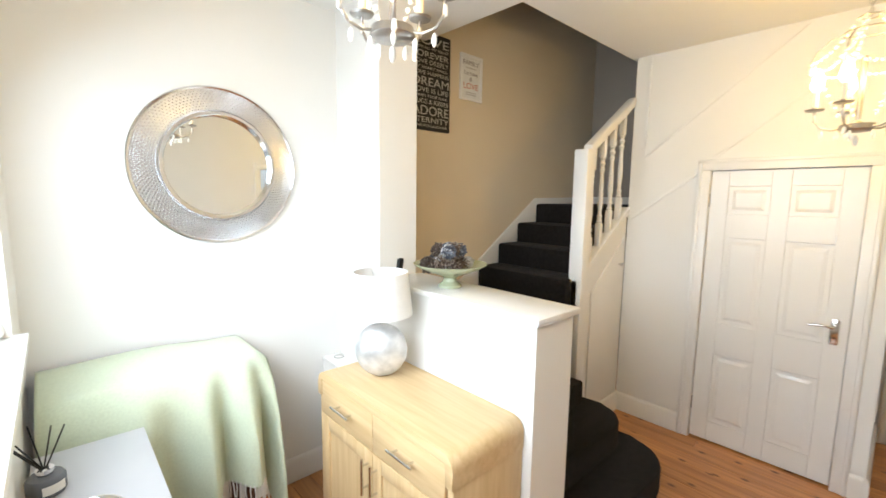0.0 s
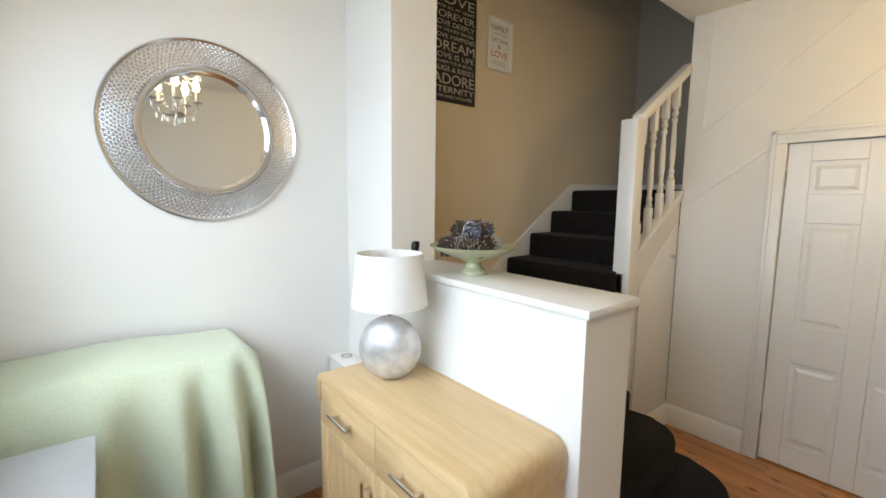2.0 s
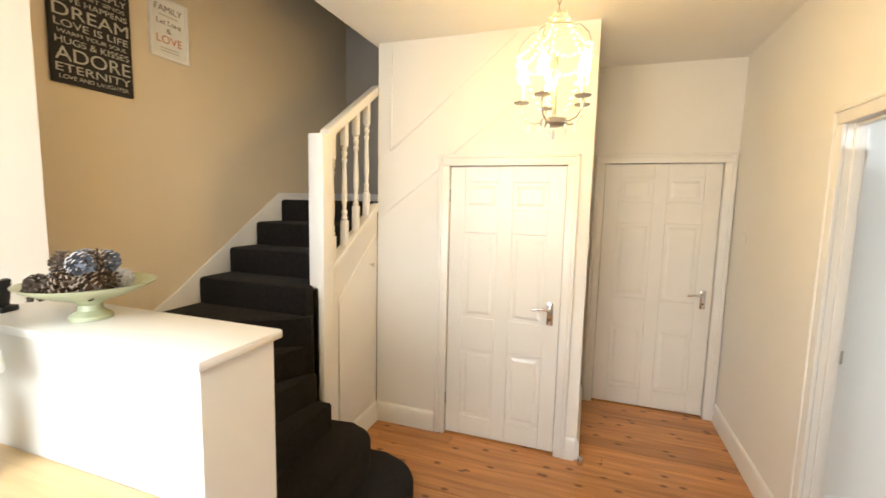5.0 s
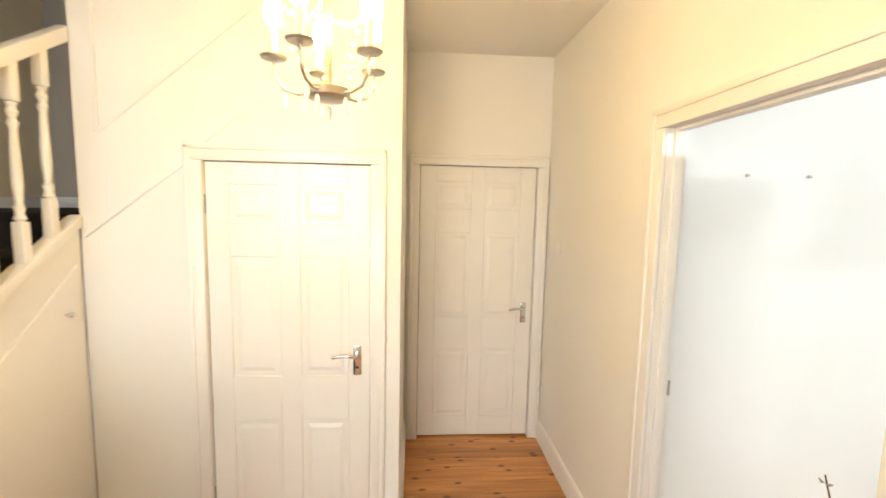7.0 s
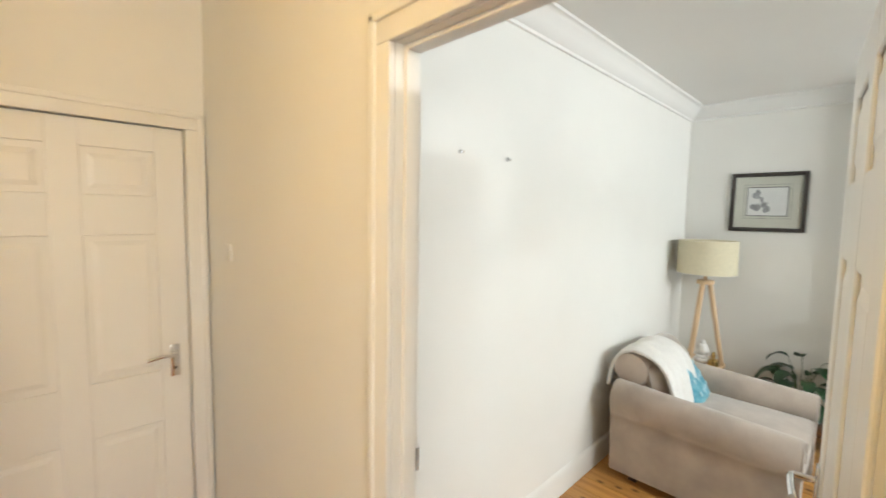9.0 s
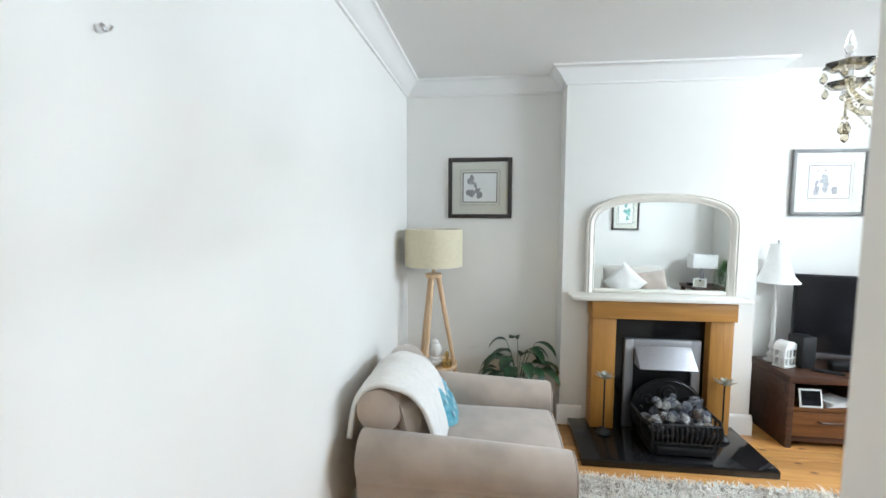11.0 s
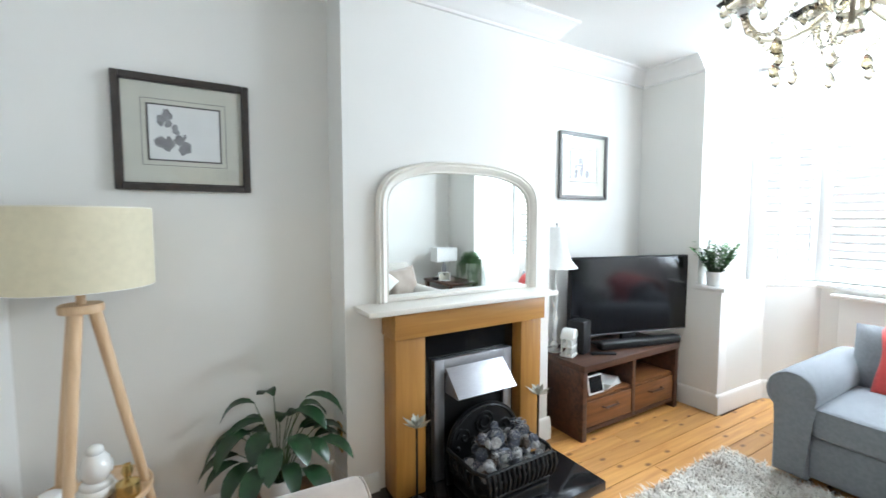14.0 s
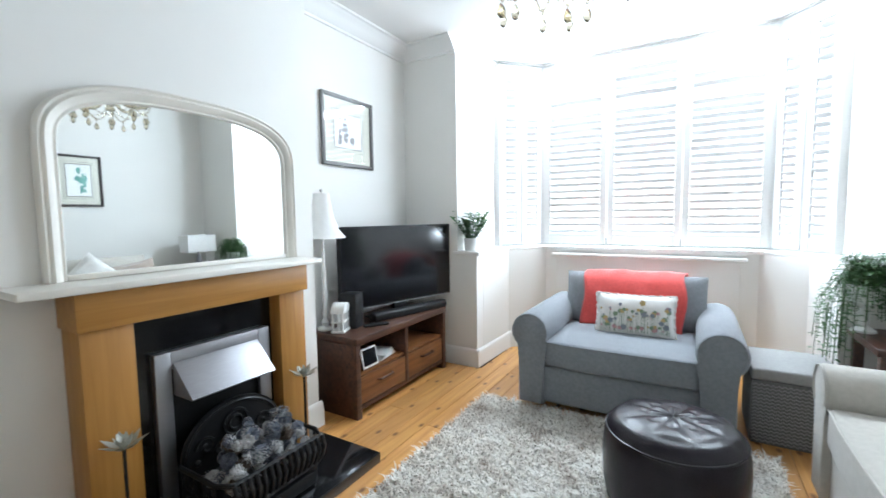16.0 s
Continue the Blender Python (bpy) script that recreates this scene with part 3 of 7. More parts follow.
def panel_door(name, label, m, W, H, hand, hinge_z=(0.2, 1.65), back=True):
    """A six-panel door leaf in its own xz plane: x from 0 at the hinge to W, face at y = 0 looking to -y."""
    d = thing(name, label, "door", m, kind="structure")
    T = 0.036
    cols = [(0.105 * W / 0.76, W / 2 - 0.05), (W / 2 + 0.05, W - 0.105 * W / 0.76)]
    rows = [(0.85 * H, 0.945 * H), (0.455 * H, 0.765 * H), (0.075 * H, 0.335 * H)]
    bm = BM()
    box(bm, 0.004, W - 0.004, 0.009, T - 0.009, 0.004, H - 0.004)
    xs = [0, cols[0][0], cols[0][1], cols[1][0], cols[1][1], W]
    for (y0, y1) in ((0, 0.0095), (T - 0.0095, T)):
        for x0, x1 in ((xs[0], xs[1]), (xs[2], xs[3]), (xs[4], xs[5])):
            box(bm, x0, x1, y0, y1, 0, H, 0.0035, 1)
        zs = [0, rows[2][0], rows[2][1], rows[1][0], rows[1][1], rows[0][0], rows[0][1], H]
        for i in range(0, 8, 2):
            for x0, x1 in cols:
                box(bm, x0 - 0.002, x1 + 0.002, y0 + (0.0004 if y0 == 0 else 0), y1 - (0.0004 if y0 else 0), zs[i], zs[i + 1], 0.0035, 1)
    part("leaf", bm, TRIM, d)
    for x0, x1 in cols:
        for z0, z1 in rows:
            bm = BM()
            g = 0.022
            for s in (0, 1):
                yf = 0.003 if s == 0 else T - 0.003
                yb = 0.0095 if s == 0 else T - 0.0095
                a = [(x0 + g, z0 + g), (x1 - g, z0 + g), (x1 - g, z1 - g), (x0 + g, z1 - g)]
                c = [(p + (0.022 if p < (x0 + x1) / 2 else -0.022), q + (0.022 if q < (z0 + z1) / 2 else -0.022)) for p, q in a]
                va = [bm.verts.new((p, yb, q)) for p, q in a]
                vc = [bm.verts.new((p, yf, q)) for p, q in c]
                bm.faces.new(vc if s else vc[::-1])
                for i in range(4):
                    j = (i + 1) % 4
                    bm.faces.new((va[i], va[j], vc[j], vc[i]))
            part("door_panel", bm, TRIM, d, smooth=0)
    for s in ((-1, 1) if back else (-1,)):
        y = 0 if s < 0 else T
        bm = BM()
        hx = W - 0.06
        y0, y1 = sorted((y, y + s * 0.008))
        box(bm, hx - 0.02, hx + 0.02, y0, y1, 0.865, 1.015, 0.004)
        handle = part("handle_plate", bm, CHROME, d, "polished chrome lever plate")
        bm = BM()
        tube(bm, [(hx, y + s * 0.006, 0.975), (hx, y + s * 0.05, 0.975), (hx - 0.012, y + s * 0.056, 0.975), (hx - 0.06, y + s * 0.056, 0.98), (hx - 0.115, y + s * 0.05, 0.97)], 0.0085, 10)
        part("lever", bm, CHROME, handle, "chrome lever handle")
        bm = BM()
        tube(bm, [(hx, y + s * 0.006, 0.905), (hx, y + s * 0.011, 0.905)], 0.006, 10)
        part("keyhole", bm, BLACK, handle)
    bm = BM()
    box(bm, W - 0.0005, W + 0.002, 0.006, T - 0.006, 0.98, 1.06)
    part("latch_plate", bm, CHROME, d, "steel latch plate")
    for z in hinge_z:
        bm = BM()
        tube(bm, [(-0.004, -0.004, z), (-0.004, -0.004, z + 0.09)], 0.006, 8)
        box(bm, -0.003, 0.0005, 0.0, 0.03, z, z + 0.09)
        part("hinge", bm, STEEL, d, "steel butt hinge")
    return d


# cupboard door under the stairs and the passage door: hinges on the left as seen
panel_door("door_1", "closed white six-panel cupboard door with a chrome lever", pose(3.822, D1B - 0.001, 0.012, 0, 0, -90), D1B - D1A - 0.002, D1H - 0.014, 1)
panel_door("door_2", "closed white six-panel door at the passage end", pose(X_END + 0.02, D2B - 0.001, 0.012, 0, 0, -90), D2B - D2A - 0.002, D2H - 0.014, 1)
panel_door("door_3", "open white six-panel lounge door standing against its hinge side", pose(2.505, -0.505, 0.012, 0, 0, -85), 0.765, DH - 0.03, -1)
bm = BM()
casing(bm, "y", D1A - 0.002, D1B + 0.002, D1H, 3.81, -1)
for y0, y1 in ((D1A - 0.02, D1A - 0.002), (D1B + 0.002, D1B + 0.02)):
    box(bm, 3.808, 3.93, y0, y1, 0, D1H + 0.002)
box(bm, 3.808, 3.93, D1A - 0.02, D1B + 0.02, D1H + 0.002, D1H + 0.02)
box(bm, 3.862, 3.93, D1A - 0.002, D1B + 0.002, D1H - 0.03, D1H)
solo("trim", bm, TRIM, "white moulded casing round the cupboard door", "door frame", kind="structure")
bm = BM()
casing(bm, "y", D2A - 0.002, D2B + 0.002, D2H, X_END, -1)
for y0, y1 in ((D2A - 0.02, D2A - 0.002), (D2B + 0.002, D2B + 0.02)):
    box(bm, X_END, 4.87, y0, y1, 0, D2H + 0.002)
box(bm, X_END, 4.87, D2A - 0.02, D2B + 0.02, D2H + 0.002, D2H + 0.02)
solo("trim", bm, TRIM, "white moulded casing round the passage door", "door frame", kind="structure")
bm = BM()
casing(bm, "x", DL + 0.02, DR - 0.02, DH - 0.02, -0.42, 1)
for x0, x1 in ((DL, DL + 0.02), (DR - 0.02, DR)):
    box(bm, x0, x1, -0.50, -0.42, 0, DH - 0.02)
box(bm, DL, DR, -0.50, -0.42, DH - 0.02, DH)
box(bm, DR - 0.032, DR - 0.02, -0.485, -0.445, 0, DH - 0.02, 0.002)
box(bm, DL + 0.02, DL + 0.032, -0.485, -0.445, 0, DH - 0.02, 0.002)
box(bm, DL + 0.032, DR - 0.032, -0.485, -0.445, DH - 0.032, DH - 0.02, 0.002)
doorframe = solo("trim", bm, TRIM, "white doorway lining and casing to the lounge", "door frame", kind="structure")
bm = BM()
box(bm, DR - 0.034, DR - 0.0315, -0.496, -0.487, 0.99, 1.05)
solo("strike_plate", bm, CHROME, "small steel strike plate on the door lining", "strike plate", kind="structure")
# backs of the closed openings: black sheets in place of the darkness there
structure("wall_closet_back", [(3.95, 3.99, 0.72, 1.6, 0, 2.0), (4.9, 4.94, -0.45, 0.6, 0, 2.1)], BLACK, "black sheets standing in for the dark behind the closed doors")

# sloping mouldings on the cupboard wall
bm = BM()


def slope_bar(bm, y0, z0, y1, z1, w=0.02, t=0.01, x=3.81):
    d = Vector((y1 - y0, z1 - z0)).normalized()
    n = Vector((-d.y, d.x)) * w / 2
    prism(bm, [(y0 + n.x, z0 + n.y), (y1 + n.x, z1 + n.y), (y1 - n.x, z1 - n.y), (y0 - n.x, z0 - n.y)], x - t, x, "x", bevel=0.003)


slope_bar(bm, 2.03, 1.55, 1.585, 1.89)
slope_bar(bm, 1.50, 1.985, 1.0, 2.375)
slope_bar(bm, 1.95, 2.02, 1.07, 2.735)
slope_bar(bm, 1.95, 2.02, 1.95, 2.74)
solo("trim", bm, TRIM, "thin sloping wall mouldings following the upper flight", "moulding", kind="structure")

# dining window
w1 = thing("window_1", "bright white-framed dining room window", "window", pose(0, 0, 0), kind="structure")
# the window south of y = 1.3 is unseen, added to widen the daylight
bm = BM()
for b in [(0.12, 0.17, 0.7, 0.76, 1.22, 2.45), (0.12, 0.17, 2.5, 2.56, 1.22, 2.45), (0.12, 0.17, 0.76, 2.5, 1.22, 1.28), (0.12, 0.17, 0.76, 2.5, 2.39, 2.45), (0.12, 0.17, 1.9, 1.96, 1.28, 2.39), (0.12, 0.17, 1.3, 1.36, 1.28, 2.39)]:
    box(bm, *b, 0.004)
part("window_frame", bm, TRIM, w1)
bm = BM()
box(bm, 0.1, 0.42, 0.67, 2.59, 1.195, 1.222, 0.006)
part("window_sill", bm, TRIM, w1)
for y0, y1 in ((0.76, 1.3), (1.36, 1.9), (1.96, 2.5)):
    bm = BM()
    box(bm, 0.143, 0.149, y0, y1, 1.28, 2.39)
    part("pane", bm, GLASS, w1, smooth=0).visible_shadow = False

# bay window with louvred shutters
w2 = thing("window_2", "bay window fitted with white louvred shutters", "window", pose(0, 0, 0), kind="structure")


def shutter(p, q, z0, z1, mid, tilt=28, tilt2=28):
    """One louvred shutter panel between two plan points."""
    a, b = Vector((*p, 0)), Vector((*q, 0))
    L = (b - a).length
    ang = math.degrees(math.atan2(b.y - a.y, b.x - a.x))
    m = pose(a.x, a.y, 0, 0, 0, ang)
    bm = BM()
    s = 0.05
    for x0, x1, za, zb in ((0, s, z0, z1), (L - s, L, z0, z1), (s, L - s, z0, z0 + 0.09), (s, L - s, z1 - 0.07, z1), (s, L - s, mid - 0.035, mid + 0.035)):
        box(bm, x0, x1, -0.014, 0.014, za, zb, 0.003, 1, m)
    fr = part("shutter_frame", bm, SHUTTER, w2, "white painted shutter frame")
    for lo, hi, tl in ((z0 + 0.09, mid - 0.035, tilt), (mid + 0.035, z1 - 0.07, tilt2)):
        k = max(1, int((hi - lo) / 0.058))
        for i in range(k):
            z = lo + (i + 0.5) * (hi - lo) / k
            bm = BM()
            box(bm, s + 0.002, L - s - 0.002, -0.032, 0.032, -0.0035, 0.0035, 0.0025, 1, m @ pose(0, 0, z, tl))
            part("louvre", bm, SHUTTER, fr, smooth=0)


pts = [(-1.10, -1.52), (-1.10, -2.10), (-1.10, -2.685), (-1.10, -3.25)]
for p, q in zip(pts, pts[1:]):
    shutter((p[0], p[1] - 0.003), (q[0], q[1] + (0.010 if q[1] < -2.5 else 0.003)), 0.945, 2.545, 2.16, 22, 22)
shutter((-0.79, -1.215), (-0.935, -1.352), 0.945, 2.545, 2.16, 22, 22)
shutter((-0.94, -1.358), (-1.085, -1.495), 0.945, 2.545, 2.16, 22, 22)
shutter((-1.085, -3.275), (-0.94, -3.417), 0.945, 2.545, 2.16, 22, 22)
shutter((-0.935, -3.423), (-0.79, -3.565), 0.945, 2.545, 2.16, 22, 22)
bm = BM()
for cx, cy in ((-1.12, -1.505), (-1.12, -3.265), (-0.77, -1.19), (-0.77, -3.59)):
    box(bm, cx - 0.035, cx + 0.03, cy - 0.035, cy + 0.035, 0.933, 2.575, 0.006)
strip(bm, [(-0.77, -1.2), (-1.10, -1.5), (-1.10, -3.27), (-0.77, -3.585)], 0.045, 2.55, 2.59)
strip(bm, [(-0.77, -1.2), (-1.10, -1.5), (-1.10, -3.27), (-0.77, -3.585)], 0.045, 0.933, 0.945)
part("window_frame", bm, SHUTTER, w2)
# grey strip drawn in place of the shadow above the shutters
bm = BM()
strip(bm, [(-0.75, -1.22), (-1.07, -1.51), (-1.07, -3.26), (-0.75, -3.565)], 0.02, 2.592, 2.606)
part("shadow_gap", bm, PEWTER, w2, "thin grey strip for the shadow line along the bay ceiling")
bm = BM()
strip(bm, [(-0.78, -1.13), (-1.2, -1.47), (-1.2, -3.3), (-0.78, -3.65)], 0.006, 0.94, 2.6)
part("pane", bm, GLASS, w2, smooth=0).visible_shadow = False

# radiator cover board under the bay
bm = BM()
box(bm, -0.992, -0.90, -3.12, -1.66, 0.845, 0.87, 0.006)
box(bm, -0.992, -0.965, -3.08, -1.70, 0.12, 0.845, 0.004)
solo("radiator_shelf", bm, TRIM, "white painted panel and shelf over the bay radiator", "radiator cover", kind="structure")

# ---- stairs ----
RISE = 0.1655
stairs = thing("stairs", "charcoal carpeted winding stairs with white strings", "staircase", pose(0, 0, 0), kind="structure")


def arc(cx, cy, r, a0, a1, n=8):
    return [(cx + r * math.cos(radians(a0 + (a1 - a0) * i / n)), cy + r * math.sin(radians(a0 + (a1 - a0) * i / n))) for i in range(n + 1)]


P = (3.06, 2.07)
steps = [
    [(2.052, 2.04), (2.052, 1.40)] + arc(2.93, 1.66, 0.27, -90, 0) + [(3.20, 2.03), (3.05, 2.04)],
    [(2.052, 2.04), (2.052, 1.66)] + arc(2.96, 1.86, 0.2, -90, 0) + [(3.16, 2.03), (3.05, 2.04)],
    [(2.052, 2.3), (2.052, 1.90), (3.05, 1.94), (3.05, 2.08), (3.0, 2.3)],
    [(2.052, 2.6), (2.052, 2.12), (3.04, 2.03), (3.09, 2.1), (2.6, 2.6)],
    [(2.052, 2.915), (2.052, 2.52), (3.04, 2.05), (3.10, 2.12), (2.85, 2.915)],
    [(2.40, 2.915), (2.52, 2.75), (3.02, 2.05), (3.12, 2.10), (3.2, 2.915)],
]
for i, poly in enumerate(steps):
    bm = BM()
    prism(bm, poly, 0 if i < 3 else (i - 2) * RISE, (i + 1) * RISE, bevel=0.022)
    part("carpeted_step", bm, CARPET, stairs)
for i, x in enumerate((3.046, 3.29, 3.54)):
    bm = BM()
    box(bm, x - 0.02, x + 0.30, 2.09, 2.90, (i + 5) * RISE, (i + 7) * RISE, 0.022)
    part("carpeted_step", bm, CARPET, stairs)
bm = BM()
box(bm, 3.79, 4.775, 2.09, 2.90, 8.4 * RISE, 10 * RISE, 0.022)
part("carpeted_landing", bm, CARPET, stairs)
# wall string
bm = BM()
prism(bm, [(2.45, 0.87), (2.6, 0.92), (2.9, 1.10), (3.79, 1.705), (4.776, 1.725), (4.776, 1.5), (3.0, 0.8), (2.45, 0.8)], 2.902, 2.918, "y", bevel=0.003)
part("wall_string", bm, TRIM, stairs, "white painted stair string")
bm = BM()
box(bm, 4.762, 4.778, 2.1, 2.9, 1.655, 1.725, 0.003)
part("landing_skirting", bm, TRIM, stairs)
# outer string with its panelling and small cupboard
bm = BM()
prism(bm, [(3.1, 0), (3.81, 0), (3.81, 1.61), (3.1, 1.145)], 2.055, 2.09, "y")
part("stair_side", bm, TRIM, stairs, "white boarded side of the stairs")
bm = BM()
prism(bm, [(3.15, 1.16), (3.81, 1.595), (3.81, 1.645), (3.15, 1.21)], 2.035, 2.105, "y", bevel=0.004)
part("string_cap", bm, TRIM, stairs)
bm = BM()
prism(bm, [(3.30, 0.19), (3.775, 0.19), (3.775, 1.42), (3.30, 1.04)], 2.043, 2.0545, "y", bevel=0.003)
cup = part("cupboard_door", bm, TRIM, stairs, "small sloping white cupboard door")
bm = BM()
lathe(bm, [(0, 0), (0.008, 0), (0.007, 0.012), (0.014, 0.02), (0.015, 0.028), (0.008, 0.034), (0, 0.035)], m=pose(3.69, 2.043, 1.21, 90))
part("knob", bm, CHROME, cup, "small chrome knob")
bm = BM()
box(bm, 3.10, 3.20, 2.02, 2.12, 0.0, 2.03, 0.008)
part("newel_post", bm, TRIM, stairs, "square white newel post")
bm = BM()
prism(bm, [(3.195, 1.995), (3.81, 2.40), (3.81, 2.47), (3.195, 2.065)], 2.042, 2.108, "y", bevel=0.012)
part("handrail", bm, TRIM, stairs, "white painted sloping handrail")
for i in range(4):
    x = 3.265 + i * 0.14
    zb, zt = 1.195 + 0.66 * (x - 3.13), 1.97 + 0.655 * (x - 3.13)
    bm = BM()
    h = zt - zb
    c = (x, 2.074, zb)
    box(bm, x - 0.02, x + 0.02, 2.054, 2.094, zb - 0.03, zb + 0.2 * h, 0.003)
    box(bm, x - 0.02, x + 0.02, 2.054, 2.094, zb + 0.8 * h, zt + 0.02, 0.003)
    lathe(bm, [(0.012, 0.2 * h), (0.021, 0.215 * h), (0.014, 0.24 * h), (0.02, 0.27 * h), (0.012, 0.29 * h), (0.019, 0.40 * h), (0.0165, 0.52 * h), (0.012, 0.66 * h),
               (0.02, 0.69 * h), (0.012, 0.715 * h), (0.021, 0.745 * h), (0.013, 0.77 * h), (0.02, 0.79 * h), (0.012, 0.8 * h)], c, 14)
    part("baluster", bm, TRIM, stairs)

# ---- dining side and hall ----


def ring_pts(r, n, z=0.0, c=(0, 0), ph=0.0):
    return [(c[0] + r * math.cos(2 * math.pi * i / n + ph), c[1] + r * math.sin(2 * math.pi * i / n + ph), z) for i in range(n)]


# round wall mirror with a pierced silver rim
rm = thing("round_mirror", "round wall mirror with a wide pierced silver rim", "mirror", pose(1.135, Y_BACK - 0.004, 1.84, 90))
bm = BM()
lathe(bm, [(0.245, 0.001), (0.245, 0.004), (0, 0.004), (0, 0.001)], seg=64)
part("glass", bm, MIRROR, rm, "round mirror glass")
bm = BM()
lathe(bm, [(0.235, 0.0), (0.262, 0.0), (0.268, 0.022), (0.258, 0.038), (0.245, 0.036), (0.236, 0.012)], seg=64, close=True)
part("inner_band", bm, CHROME, rm, "polished inner band")
bm = BM()
lathe(bm, [(0.366, 0.0), (0.377, 0.0), (0.380, 0.010), (0.374, 0.016), (0.366, 0.012)], seg=64, close=True)
part("outer_band", bm, CHROME, rm)
bm = BM()
lathe(bm, [(0.262, 0.0), (0.368, 0.0), (0.368, 0.006), (0.262, 0.014)], seg=64, close=True)
SATIN = mat("satin_silver", (0.70, 0.70, 0.71), 0.27, 1.0, vary=0.06, scale=20, bump=0)
part("rim", bm, SATIN, rm, "silver rim behind the studs")
# rows of raised studs round the rim
stud = BM()
for k in range(9):
    r = 0.272 + k * 0.0118
    n = 118
    for i in range(n):
        a = 2 * math.pi * (i + 0.5 * (k % 2)) / n
        zc = 0.0145 - 0.0085 * k / 9
        ca, sa = math.cos(a), math.sin(a)
        p = Vector((r * ca, r * sa, zc))
        u, v = Vector((ca, sa, 0)), Vector((-sa, ca, 0))
        s = 0.0050 * r / 0.32
        q = [stud.verts.new(p + u * du * s + v * dv * s * 1.25) for du, dv in ((-1, -0.5), (-1, 0.5), (0, 1), (1, 0.5), (1, -0.5), (0, -1))]
        top = stud.verts.new(p + Vector((0, 0, 0.005)))
        for j in range(6):
            stud.faces.new((q[j], q[(j + 1) % 6], top))
me = bpy.data.meshes.new("studs")
stud.to_mesh(me)
stud.free()
me.materials.append(SATIN)
st = new("studs", me)
st.parent = rm
tagged(st, "hammered silver studs round the rim", kind="stuff")

# sideboard of pale oak with rounded ends
SBX0, SBX1, SBY0, SBY1, SBH = 1.40, 1.79, 1.50, 2.45, 0.862
sb = thing("sideboard", "pale oak sideboard with rounded top ends and steel bar handles", "sideboard", pose(SBX0, SBY0, 0))
D, L = SBX1 - SBX0, SBY1 - SBY0
bm = BM()
R = 0.055
prof = [(0, SBH - 0.12), (0, SBH - R)] + [(R - R * math.cos(a), SBH - R + R * math.sin(a)) for a in [radians(15 * i) for i in range(1, 6)]] + [(R, SBH)]
prof += [(L - R, SBH)] + [(L - R + R * math.sin(a), SBH - R + R * math.cos(a)) for a in [radians(15 * i) for i in range(1, 6)]] + [(L, SBH - R), (L, SBH - 0.12), (L - 0.035, SBH - 0.12), (L - 0.035, SBH - 0.035), (0.035, SBH - 0.035), (0.035, SBH - 0.12)]
prism(bm, prof, 0.006, D, "x", bevel=0.003)
part("top", bm, OAK, sb, "oak top rolled over at both ends")
bm = BM()
box(bm, 0.018, D, 0.004, 0.034, 0.04, SBH - 0.115, 0.002)
box(bm, 0.018, D, L - 0.034, L - 0.004, 0.04, SBH - 0.115, 0.002)
box(bm, 0.03, D, 0.036, L - 0.036, 0.04, SBH - 0.037)
part("carcass", bm, OAKV, sb)
bm = BM()
box(bm, 0.03, D - 0.01, 0.03, L - 0.03, 0.0, 0.041, 0.003)
part("plinth", bm, OAK, sb)
half = (L - 0.08) / 2
for k in range(2):
    y0 = 0.038 + k * (half + 0.004)
    y1 = y0 + half
    bm = BM()
    box(bm, 0.008, 0.03, y0, y1, SBH - 0.205, SBH - 0.042, 0.003)
    dr = part("drawer_front", bm, OAK, sb)
    bm = BM()
    yc = (y0 + y1) / 2
    tube(bm, [(-0.024, yc - 0.075, SBH - 0.115), (-0.024, yc + 0.075, SBH - 0.115)], 0.006, 10)
    for s in (-0.048, 0.048):
        tube(bm, [(-0.024, yc + s, SBH - 0.115), (0.01, yc + s, SBH - 0.115)], 0.005, 8)
    part("bar_handle", bm, CHROME, dr, "brushed steel bar handle")
    bm = BM()
    for b in ((y0, y0 + 0.06, 0.05, SBH - 0.21), (y1 - 0.06, y1, 0.05, SBH - 0.21), (y0 + 0.06, y1 - 0.06, 0.05, 0.115), (y0 + 0.06, y1 - 0.06, SBH - 0.275, SBH - 0.21)):
        box(bm, 0.008, 0.03, b[0], b[1], b[2], b[3], 0.002)
    box(bm, 0.018, 0.028, y0 + 0.058, y1 - 0.058, 0.11, SBH - 0.27)
    dd = part("cupboard_door", bm, OAKV, sb)
    bm = BM()
    yh = y1 - 0.03 if k == 0 else y0 + 0.03
    tube(bm, [(-0.024, yh, SBH - 0.40), (-0.024, yh, SBH - 0.24)], 0.006, 10)
    for s in (-0.37, -0.27):
        tube(bm, [(-0.024, yh, SBH + s), (0.01, yh, SBH + s)], 0.005, 8)
    part("bar_handle", bm, CHROME, dd, "brushed steel bar handle")

# table lamp with a flat round silver base
tl = thing("table_lamp", "table lamp with a silvered disc base and white drum shade", "lamp", pose(1.60, 2.19, SBH, 0, 0, -44))
bm = BM()
ball(bm, (0, 0, 0.128), (0.123, 0.075, 0.127), 32, 20)
bmesh.ops.bisect_plane(bm, geom=bm.verts[:] + bm.edges[:] + bm.faces[:], plane_co=(0, 0, 0.006), plane_no=(0, 0, -1), clear_outer=True)
part("base", bm, SILVERLEAF, tl, "silver-leafed disc-shaped base")
bm = BM()
tube(bm, [(0, 0, 0.25), (0, 0, 0.36)], 0.012, 12)
for k in range(3):
    tube(bm, [(0, 0, 0.352), (0.128 * math.cos(2.1 * k), 0.128 * math.sin(2.1 * k), 0.49)], 0.0018, 5)
part("stem", bm, CHROME, tl)
bm = BM()
lathe(bm, [(0.147, 0.300), (0.126, 0.498), (0.123, 0.498), (0.144, 0.300)], seg=48, close=True)
